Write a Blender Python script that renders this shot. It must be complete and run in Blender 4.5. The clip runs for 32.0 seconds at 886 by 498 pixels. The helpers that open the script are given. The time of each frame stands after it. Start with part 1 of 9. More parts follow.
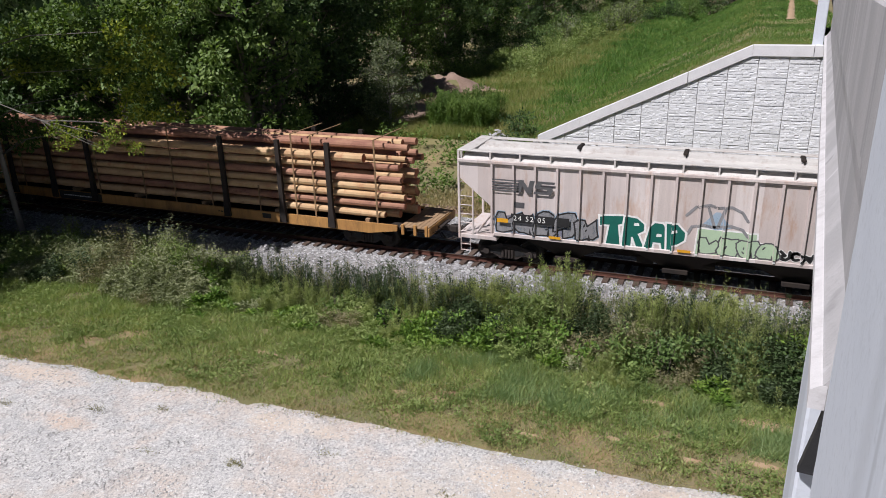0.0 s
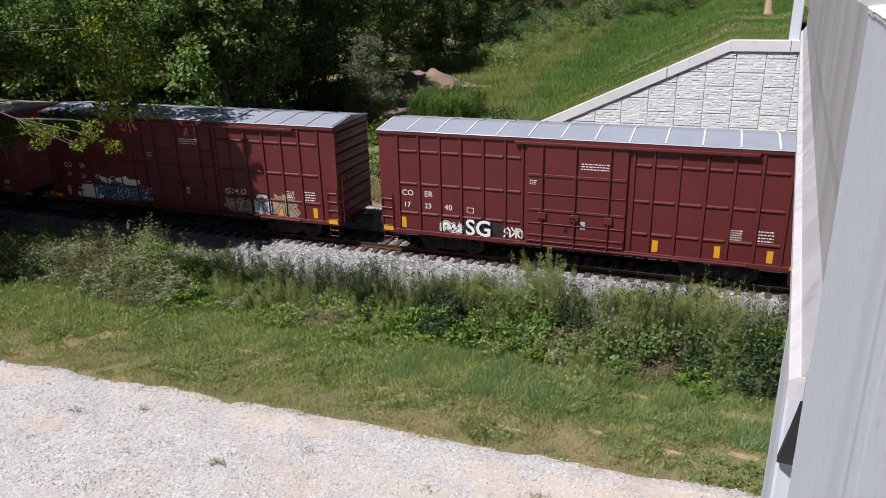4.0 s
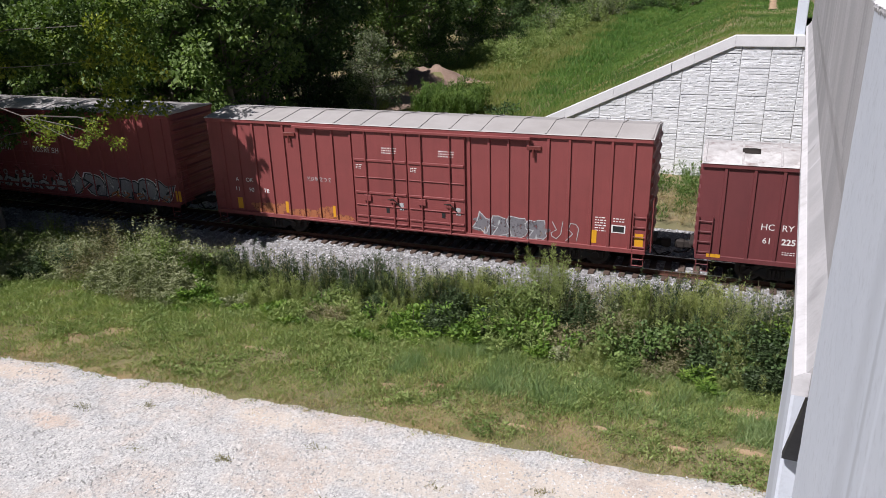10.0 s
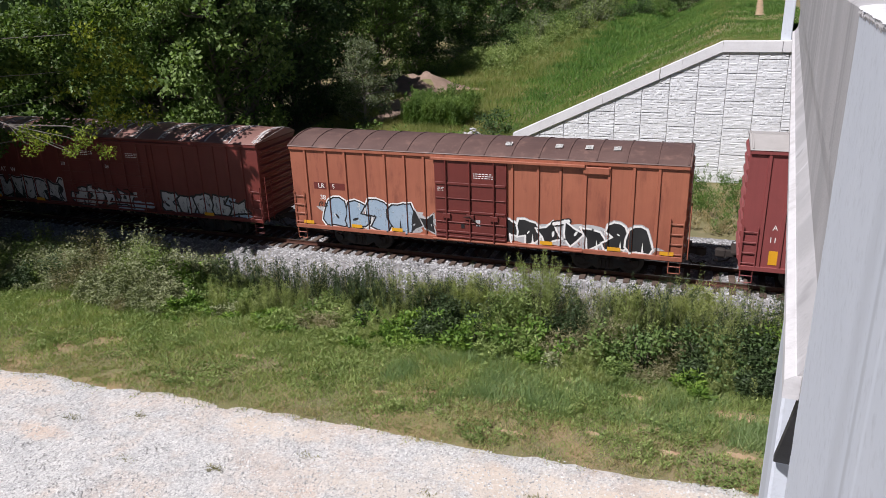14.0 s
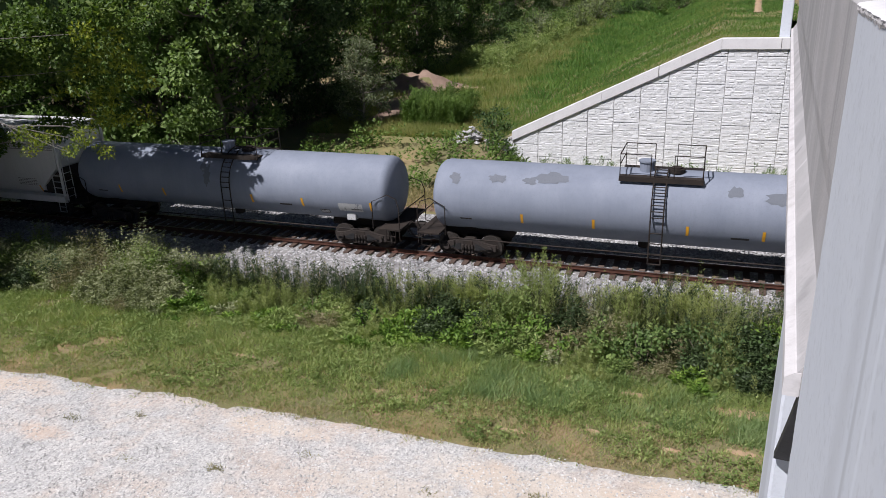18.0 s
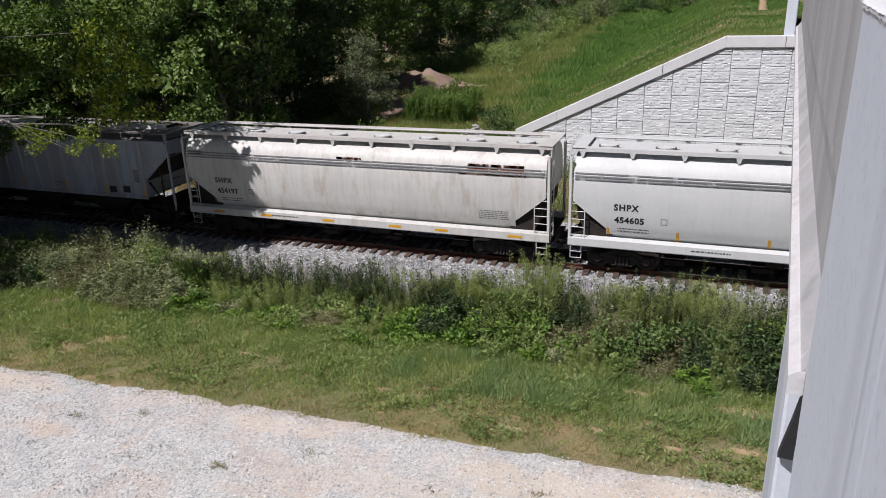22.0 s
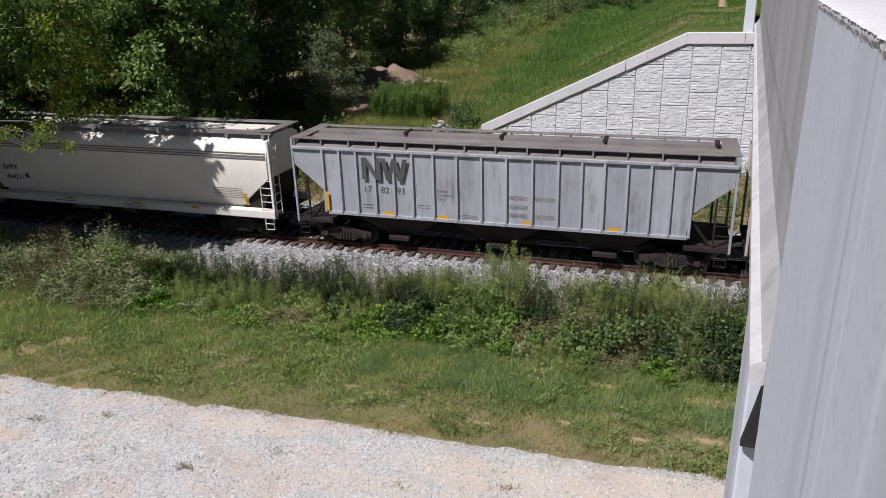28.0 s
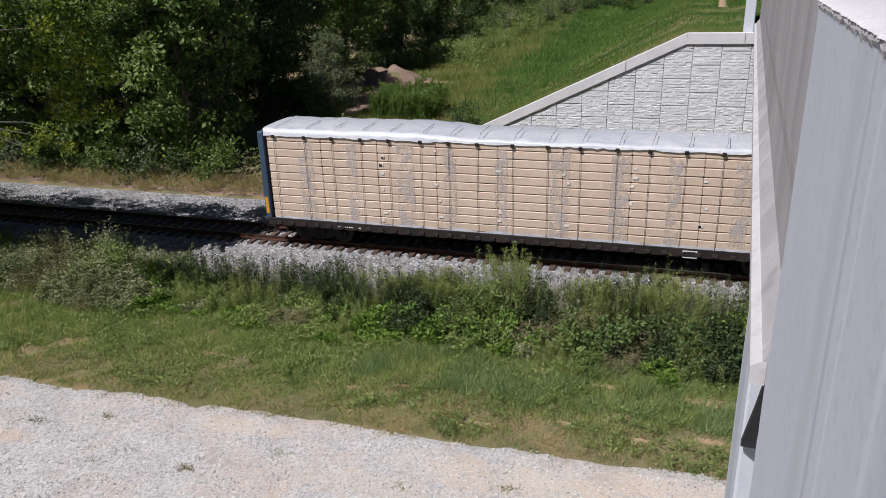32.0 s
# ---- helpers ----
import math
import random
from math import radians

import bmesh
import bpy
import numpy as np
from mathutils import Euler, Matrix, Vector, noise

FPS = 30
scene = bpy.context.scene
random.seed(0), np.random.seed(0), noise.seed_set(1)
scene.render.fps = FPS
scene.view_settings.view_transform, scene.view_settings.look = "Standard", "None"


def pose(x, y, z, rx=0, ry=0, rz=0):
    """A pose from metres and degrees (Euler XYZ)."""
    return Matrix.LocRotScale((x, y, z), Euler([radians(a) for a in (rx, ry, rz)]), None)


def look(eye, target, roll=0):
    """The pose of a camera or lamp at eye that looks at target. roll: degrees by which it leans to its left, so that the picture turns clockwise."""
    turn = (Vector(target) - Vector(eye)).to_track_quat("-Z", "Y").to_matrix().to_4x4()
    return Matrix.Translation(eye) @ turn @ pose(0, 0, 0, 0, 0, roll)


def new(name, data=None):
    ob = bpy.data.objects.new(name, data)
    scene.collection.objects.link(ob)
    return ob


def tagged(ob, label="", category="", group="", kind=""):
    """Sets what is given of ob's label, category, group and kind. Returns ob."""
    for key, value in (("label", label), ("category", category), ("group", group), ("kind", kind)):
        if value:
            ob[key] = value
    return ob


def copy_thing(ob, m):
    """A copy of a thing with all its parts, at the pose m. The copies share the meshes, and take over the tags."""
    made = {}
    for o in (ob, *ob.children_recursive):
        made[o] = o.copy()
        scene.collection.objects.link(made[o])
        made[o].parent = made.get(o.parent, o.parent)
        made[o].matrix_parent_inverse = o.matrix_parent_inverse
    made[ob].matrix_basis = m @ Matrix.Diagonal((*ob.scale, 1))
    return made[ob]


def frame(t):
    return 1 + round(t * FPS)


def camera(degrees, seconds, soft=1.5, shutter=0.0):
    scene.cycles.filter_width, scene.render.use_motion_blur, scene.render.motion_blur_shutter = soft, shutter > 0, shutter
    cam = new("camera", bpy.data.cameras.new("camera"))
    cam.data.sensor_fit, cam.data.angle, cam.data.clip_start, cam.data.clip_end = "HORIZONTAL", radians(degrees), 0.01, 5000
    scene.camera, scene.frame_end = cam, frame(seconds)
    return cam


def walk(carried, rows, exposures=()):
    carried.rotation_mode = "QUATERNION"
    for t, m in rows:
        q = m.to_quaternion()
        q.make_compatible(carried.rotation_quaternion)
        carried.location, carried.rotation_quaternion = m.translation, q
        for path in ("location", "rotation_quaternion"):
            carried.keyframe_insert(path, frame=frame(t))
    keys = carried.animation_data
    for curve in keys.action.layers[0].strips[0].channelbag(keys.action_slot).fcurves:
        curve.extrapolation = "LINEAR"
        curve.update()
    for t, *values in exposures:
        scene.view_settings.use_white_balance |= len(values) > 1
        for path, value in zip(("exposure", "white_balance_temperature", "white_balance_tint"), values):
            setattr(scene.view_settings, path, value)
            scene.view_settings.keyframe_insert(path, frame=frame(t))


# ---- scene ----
# The camera is held out over a bridge parapet and only turns.
EYE = (0.0, -27.19, 10.58)
cam = camera(62.33, 32.0, soft=0.9)
TURNS = [  # seconds, yaw, pitch, roll
    (0, 22.05, -20.02, 1.32),
    (0.5, 21.94, -20.03, 1.44),
    (1, 20.70, -19.81, 1.19),
    (1.5, 20.37, -20.01, 1.04),
    (2, 20.81, -20.08, 1.10),
    (2.5, 21.26, -19.87, 1.24),
    (4.5, 19.64, -20.51, 1.36),
    (5, 17.93, -20.39, 0.96),
    (5.5, 18.11, -20.50, 1.08),
    (6, 18.80, -20.40, 1.17),
    (6.5, 20.90, -20.42, 1.40),
    (7, 20.95, -20.44, 1.29),
    (7.5, 20.92, -20.36, 1.51),
    (8, 21.03, -20.31, 1.45),
    (8.5, 21.12, -20.30, 1.40),
    (9, 21.11, -20.40, 1.46),
    (9.5, 20.98, -20.45, 1.48),
    (10, 20.84, -20.63, 1.53),
    (10.5, 20.89, -20.56, 1.63),
    (11, 20.73, -20.57, 1.52),
    (11.5, 20.79, -20.56, 1.56),
    (12, 20.66, -20.62, 1.63),
    (12.5, 20.38, -20.32, 1.65),
    (13, 20.09, -20.01, 1.65),
    (13.5, 20.00, -20.12, 1.71),
    (14, 20.03, -20.14, 1.72),
    (14.5, 20.06, -20.29, 1.75),
    (16.5, 19.91, -20.28, 1.73),
    (17, 19.94, -20.19, 1.91),
    (17.5, 19.92, -20.00, 1.94),
    (18, 19.91, -20.26, 1.95),
    (18.5, 19.90, -20.40, 2.00),
    (19, 19.85, -20.35, 1.92),
    (19.5, 19.99, -20.39, 2.01),
    (20, 19.98, -20.38, 1.98),
    (20.5, 20.09, -20.40, 2.05),
    (21, 20.15, -20.39, 2.07),
    (21.5, 20.13, -20.40, 2.01),
    (22, 20.17, -20.38, 2.00),
    (22.5, 20.06, -20.39, 1.90),
    (23, 19.45, -20.11, 1.76),
    (23.5, 17.85, -20.09, 1.23),
    (24, 16.47, -20.33, 0.98),
    (24.5, 16.38, -20.31, 0.90),
    (25, 16.49, -20.50, 1.06),
    (25.5, 16.85, -20.39, 1.14),
    (26, 17.14, -20.52, 1.23),
    (26.5, 17.22, -20.67, 1.33),
    (28.5, 17.61, -20.78, 1.65),
    (29, 17.55, -20.74, 1.64),
    (29.5, 17.62, -20.72, 1.67),
    (30, 17.64, -20.75, 1.59),
    (30.5, 17.54, -20.77, 1.63),
    (31, 17.59, -20.74, 1.65),
    (31.5, 17.59, -20.75, 1.68),
    (32, 17.56, -20.73, 1.71),
]
walk(cam, [(t, pose(*EYE, 90 + p, r, y)) for t, y, p, r in TURNS],
     [(t, stops, 6440, 15) for t, stops in ((0, 0.12), (3, 0.17), (7, 0.20), (13, 0.26), (17, 0.21), (20, 0.10), (22, 0.01), (24, 0.02), (28, -0.02), (30, -0.08), (32, -0.12))])

# ---- light: a high summer sun behind the camera, slightly to its left ----
SUN_EL, SUN_AZ = 54.0, 34.0          # elevation; degrees from -Y towards -X
world = bpy.data.worlds.new("sky")
scene.world = world
world.use_nodes = True
wn = world.node_tree.nodes
sky = wn.new("ShaderNodeTexSky")
sky.sky_type = "NISHITA"
sky.sun_disc = False
sky.sun_elevation = radians(SUN_EL)
sky.sun_rotation = radians(180 + SUN_AZ)
sky.air_density, sky.dust_density, sky.ozone_density = 0.24, 0.2, 1.0
wn["Background"].inputs["Strength"].default_value = 0.05
world.node_tree.links.new(sky.outputs["Color"], wn["Background"].inputs["Color"])
sun_data = bpy.data.lights.new("sun", "SUN")
sun_data.energy, sun_data.angle, sun_data.color = 5.0, radians(0.53), (1.0, 0.98, 0.965)
sun = new("sun", sun_data)
_d = Vector((-math.sin(radians(SUN_AZ)) * math.cos(radians(SUN_EL)), -math.cos(radians(SUN_AZ)) * math.cos(radians(SUN_EL)), math.sin(radians(SUN_EL))))
sun.matrix_world = look(_d * 100, (0, 0, 0))

# ---- tools: meshes out of boxes, bars and strips; materials ----
rnd = random.Random(7)


class Solid:
    """Collects corners and faces of one mesh."""

    def __init__(self):
        self.v, self.f, self.m = [], [], []

    def add(self, verts, faces, mi=0):
        n = len(self.v)
        self.v += [tuple(p) for p in verts]
        self.f += [tuple(n + i for i in q) for q in faces]
        self.m += [mi] * len(faces)
        return self

    def box(self, x0, x1, y0, y1, z0, z1, b=0.0, mi=0):
        if b <= 0:
            v = [(x, y, z) for z in (z0, z1) for x, y in ((x0, y0), (x1, y0), (x1, y1), (x0, y1))]
            return self.add(v, [(3, 2, 1, 0), (4, 5, 6, 7), (0, 1, 5, 4), (1, 2, 6, 5), (2, 3, 7, 6), (3, 0, 4, 7)], mi)
        rings = []
        for z, i in ((z0, b), (z0 + b, 0), (z1 - b, 0), (z1, b)):
            a = i
            rings.append([(x0 + b + a, y0 + a, z), (x1 - b - a, y0 + a, z), (x1 - a, y0 + b + a, z), (x1 - a, y1 - b - a, z),
                          (x1 - b - a, y1 - a, z), (x0 + b + a, y1 - a, z), (x0 + a, y1 - b - a, z), (x0 + a, y0 + b + a, z)])
        return self.loft(rings, mi)

    def loft(self, rings, mi=0, cap=True):
        n = len(rings[0])
        v = [p for r in rings for p in r]
        f = [(k * n + i, k * n + (i + 1) % n, (k + 1) * n + (i + 1) % n, (k + 1) * n + i) for k in range(len(rings) - 1) for i in range(n)]
        if cap:
            f += [tuple(reversed(range(n))), tuple((len(rings) - 1) * n + i for i in range(n))]
        return self.add(v, f, mi)

    def tube(self, pts, r, n=6, mi=0, r1=None):
        """A round bar along a line of points."""
        pts = [Vector(p) for p in pts]
        rings = []
        for i, p in enumerate(pts):
            d = (pts[min(i + 1, len(pts) - 1)] - pts[max(i - 1, 0)]).normalized()
            a = d.cross(Vector((0, 0, 1)) if abs(d.z) < 0.9 else Vector((1, 0, 0))).normalized()
            c = d.cross(a)
            q = r if r1 is None else r + (r1 - r) * i / (len(pts) - 1)
            rings.append([p + (a * math.cos(t) + c * math.sin(t)) * q for t in (2 * math.pi * k / n for k in range(n))])
        return self.loft(rings, mi)

    def disc(self, c, axis, r, h, n=16, mi=0):
        c, axis = Vector(c), Vector(axis).normalized()
        return self.tube([c - axis * h / 2, c + axis * h / 2], r, n, mi)

    def prism(self, poly, y0, y1, mi=0):
        """A polygon in x and z, drawn out along y."""
        return self.loft([[(x, y0, z) for x, z in poly], [(x, y1, z) for x, z in poly]], mi)

    def mesh(self, name, mats, smooth=False):
        me = bpy.data.meshes.new(name)
        me.from_pydata(self.v, [], self.f)
        for m in mats if isinstance(mats, (list, tuple)) else [mats]:
            me.materials.append(m)
        if any(self.m):
            me.polygons.foreach_set("material_index", self.m)
        if smooth:
            me.polygons.foreach_set("use_smooth", [True] * len(self.f))
        me.update()
        return me


def part(name, solid, material, parent=None, label="", at=None, smooth=False, kind=""):
    me = solid if isinstance(solid, bpy.types.Mesh) else solid.mesh(name, material, smooth)
    ob = new(name, me)
    if parent is not None:
        ob.parent = parent
    if at is not None:
        ob.matrix_basis = at
    return tagged(ob, label=label, kind=kind)


def ramp(nt, fac, stops):
    n = nt.nodes.new("ShaderNodeValToRGB")
    el = n.color_ramp.elements
    while len(el) < len(stops):
        el.new(0.5)
    for e, (p, c) in zip(el, stops):
        e.position, e.color = p, (*c, 1) if len(c) == 3 else c
    nt.links.new(fac, n.inputs["Fac"])
    return n.outputs["Color"]


def tex(nt, kind, scale, coord, detail=4.0, rough=0.6):
    n = nt.nodes.new("ShaderNodeTex" + kind)
    n.inputs["Scale"].default_value = scale
    if kind == "Noise":
        n.inputs["Detail"].default_value, n.inputs["Roughness"].default_value = detail, rough
    nt.links.new(coord, n.inputs["Vector"])
    return n


def mix(nt, fac, a, b, mode="MIX"):
    n = nt.nodes.new("ShaderNodeMix")
    n.data_type, n.blend_type = "RGBA", mode
    for sock, val in ((n.inputs[0], fac), (n.inputs[6], a), (n.inputs[7], b)):
        if isinstance(val, (int, float)):
            sock.default_value = val
        elif isinstance(val, tuple):
            sock.default_value = (*val, 1)
        else:
            nt.links.new(val, sock)
    return n.outputs[2]


def maprange(nt, val, a, b, c=0.0, d=1.0):
    n = nt.nodes.new("ShaderNodeMapRange")
    for i, x in enumerate((a, b, c, d)):
        n.inputs[i + 1].default_value = x
    nt.links.new(val, n.inputs[0])
    return n.outputs[0]


def stretch(nt, coord, sx, sy, sz):
    n = nt.nodes.new("ShaderNodeMapping")
    n.inputs["Scale"].default_value = (sx, sy, sz)
    nt.links.new(coord, n.inputs["Vector"])
    return n.outputs[0]


def surface(name, base, second, rough=0.8, metal=0.0, fine=18.0, coarse=1.2, stain=None, streak=0.0, bump=0.15, bump_scale=None, island=0.0, spec=0.4):
    """A worn surface: two tones at a coarse and a fine scale, stains or upright streaks, and fine relief."""
    m = bpy.data.materials.new(name)
    m.use_nodes = True
    nt = m.node_tree
    bsdf = nt.nodes["Principled BSDF"]
    co = nt.nodes.new("ShaderNodeTexCoord").outputs["Object"]
    a = tex(nt, "Noise", coarse, co, 5)
    b = tex(nt, "Noise", fine, co, 4)
    col = mix(nt, maprange(nt, a.outputs[0], 0.35, 0.68), base, second)
    dark = tuple(c * 0.72 for c in base)
    col = mix(nt, maprange(nt, b.outputs[0], 0.52, 0.75, 0, 0.55), col, dark)
    if stain is not None:
        s = tex(nt, "Noise", 2.2, stretch(nt, co, 1.0, 1.0, 0.25 if streak else 1.0), 6, 0.7)
        col = mix(nt, maprange(nt, s.outputs[0], 0.53, 0.7, 0, 0.8), col, stain)
    if streak:
        s = tex(nt, "Noise", 7.0, stretch(nt, co, 1.0, 1.0, 0.06), 5, 0.65)
        col = mix(nt, maprange(nt, s.outputs[0], 0.45, 0.75, 0, streak), col, tuple(c * 0.45 for c in base))
    if island:
        g = nt.nodes.new("ShaderNodeNewGeometry").outputs["Random Per Island"]
        col = mix(nt, 1.0, col, ramp(nt, g, [(0, (1 - island,) * 3), (1, (1 + island * 0.4,) * 3)]), "MULTIPLY")
    nt.links.new(col, bsdf.inputs["Base Color"])
    bsdf.inputs["Metallic"].default_value = metal
    bsdf.inputs["Specular IOR Level"].default_value = spec
    nt.links.new(maprange(nt, a.outputs[0], 0.3, 0.7, max(rough - 0.12, 0.05), min(rough + 0.1, 1)), bsdf.inputs["Roughness"])
    if bump:
        bp = nt.nodes.new("ShaderNodeBump")
        bp.inputs["Strength"].default_value, bp.inputs["Distance"].default_value = bump, 0.03
        src = b if bump_scale is None else tex(nt, "Noise", bump_scale, co, 5)
        nt.links.new(src.outputs[0], bp.inputs["Height"])
        nt.links.new(bp.outputs[0], bsdf.inputs["Normal"])
    return m


def leaf_mat(name, cols, rough=0.55, trans=0.35, scale=0.5):
    """Leaves: tones differ from leaf to leaf and from branch to branch, and light passes through."""
    m = bpy.data.materials.new(name)
    m.use_nodes = True
    nt = m.node_tree
    bsdf = nt.nodes["Principled BSDF"]
    g = nt.nodes.new("ShaderNodeNewGeometry")
    co = nt.nodes.new("ShaderNodeTexCoord").outputs["Object"]
    big = tex(nt, "Noise", scale, co, 3)
    f = mix(nt, 0.55, maprange(nt, big.outputs[0], 0.35, 0.65), g.outputs["Random Per Island"])
    col = ramp(nt, f, [(i / (len(cols) - 1), c) for i, c in enumerate(cols)])
    ob = nt.nodes.new("ShaderNodeObjectInfo")
    col = mix(nt, 1.0, col, ramp(nt, ob.outputs["Random"], [(0, (0.8, 0.82, 0.8)), (1, (1.15, 1.08, 1.0))]), "MULTIPLY")
    nt.links.new(col, bsdf.inputs["Base Color"])
    bsdf.inputs["Roughness"].default_value = rough
    bsdf.inputs["Specular IOR Level"].default_value = 0.25
    tr = nt.nodes.new("ShaderNodeBsdfTranslucent")
    nt.links.new(mix(nt, 1.0, col, (1.1, 1.25, 0.55), "MULTIPLY"), tr.inputs["Color"])
    mx = nt.nodes.new("ShaderNodeMixShader")
    mx.inputs[0].default_value = trans
    nt.links.new(bsdf.outputs[0], mx.inputs[1])
    nt.links.new(tr.outputs[0], mx.inputs[2])
    nt.links.new(mx.outputs[0], nt.nodes["Material Output"].inputs["Surface"])
    return m

# ---- materials of the place ----
def concrete(name, a, b, streak, bump=0.12):
    """Board-smooth concrete with a few broad upright run marks."""
    m = surface(name, a, b, 0.85, fine=14, coarse=0.8, bump=bump)
    nt = m.node_tree
    co = nt.nodes.new("ShaderNodeTexCoord").outputs["Object"]
    bc = nt.nodes["Principled BSDF"].inputs["Base Color"]
    col = bc.links[0].from_socket
    wide = tex(nt, "Noise", 0.9, stretch(nt, co, 1.0, 1.0, 0.03), 1, 0.5)
    col = mix(nt, maprange(nt, wide.outputs[0], 0.52, 0.62, 0, streak), col, tuple(c * 0.78 for c in a))
    thin = tex(nt, "Noise", 2.6, stretch(nt, co, 1.0, 1.0, 0.02), 1, 0.5)
    col = mix(nt, maprange(nt, thin.outputs[0], 0.62, 0.68, 0, streak), col, tuple(c * 0.7 for c in a))
    pale = tex(nt, "Noise", 2.2, stretch(nt, co, 1.0, 1.3, 0.02), 1, 0.5)
    col = mix(nt, maprange(nt, pale.outputs[0], 0.66, 0.70, 0, streak), col, tuple(min(c * 1.12, 0.92) for c in a))
    nt.links.new(col, bc)
    return m


CONCRETE = concrete("concrete", (0.585, 0.625, 0.685), (0.545, 0.585, 0.645), 0.85)
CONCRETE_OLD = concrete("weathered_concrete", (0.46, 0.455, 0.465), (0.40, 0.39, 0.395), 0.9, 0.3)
CONCRETE_WHITE = surface("pale_concrete", (0.70, 0.70, 0.72), (0.62, 0.62, 0.64), 0.85, fine=26, bump=0.15)
# Paler than the girder: sunlight on its flange is put into the colour.
FLANGE = surface("stained_sunlit_concrete", (0.60, 0.59, 0.60), (0.50, 0.49, 0.50), 0.9, fine=10, coarse=2.2, stain=(0.42, 0.40, 0.40), bump=0.3)
PANEL_STONE = surface("cast_stone_panel", (0.76, 0.775, 0.80), (0.69, 0.705, 0.73), 0.9, fine=26, coarse=2.0, bump=0.5, bump_scale=16, island=0.09)
JOINT = surface("shaded_joint", (0.60, 0.60, 0.61), (0.52, 0.52, 0.53), 0.95)
GAP_BLACK = surface("gap_black", (0.018, 0.018, 0.02), (0.03, 0.03, 0.03), 0.7)
RAIL = surface("rusty_rail", (0.12, 0.052, 0.036), (0.085, 0.04, 0.03), 0.75, metal=0.3)
RAIL_TOP = surface("polished_rail_head", (0.42, 0.40, 0.38), (0.30, 0.27, 0.25), 0.35, metal=0.9, bump=0)
TIE = surface("creosoted_tie", (0.085, 0.058, 0.045), (0.14, 0.10, 0.08), 0.9, fine=40, island=0.3)
BALLAST_BED = surface("ballast_bed", (0.30, 0.295, 0.29), (0.20, 0.195, 0.19), 0.95, fine=55, coarse=3.0, bump=0.9, bump_scale=32)
BALLAST = surface("ballast_stone", (0.47, 0.47, 0.475), (0.35, 0.35, 0.36), 0.9, fine=9, coarse=0.8, bump=0.0, island=0.6)
DIRT = surface("red_dirt", (0.36, 0.24, 0.145), (0.45, 0.33, 0.22), 0.95, fine=20, bump=0.8, bump_scale=6)
DIRT_MOUND = surface("mound_dirt", (0.22, 0.15, 0.115), (0.30, 0.215, 0.17), 0.95, fine=9, coarse=1.6, bump=0.4, bump_scale=8)
BARK = surface("grey_bark", (0.16, 0.13, 0.10), (0.24, 0.20, 0.17), 0.95, fine=30, bump=0.6)
PALE_BARK = surface("pale_bark", (0.34, 0.31, 0.27), (0.25, 0.22, 0.19), 0.9, fine=30, bump=0.4)


def ground_mat():
    m = surface("grass_ground", (0.155, 0.15, 0.075), (0.22, 0.185, 0.105), 0.95, fine=40, coarse=0.5, bump=0.8, bump_scale=18)
    nt = m.node_tree
    co = nt.nodes.new("ShaderNodeTexCoord").outputs["Object"]
    b = nt.nodes["Principled BSDF"].inputs["Base Color"]
    src = b.links[0].from_socket
    s = tex(nt, "Noise", 0.35, co, 8, 0.7)
    col = mix(nt, maprange(nt, s.outputs[0], 0.50, 0.64), src, (0.33, 0.23, 0.135))
    s2 = tex(nt, "Noise", 0.11, co, 4, 0.6)
    col = mix(nt, maprange(nt, s2.outputs[0], 0.45, 0.7, 0, 0.6), col, (0.20, 0.19, 0.06))
    nt.links.new(col, b)
    return m


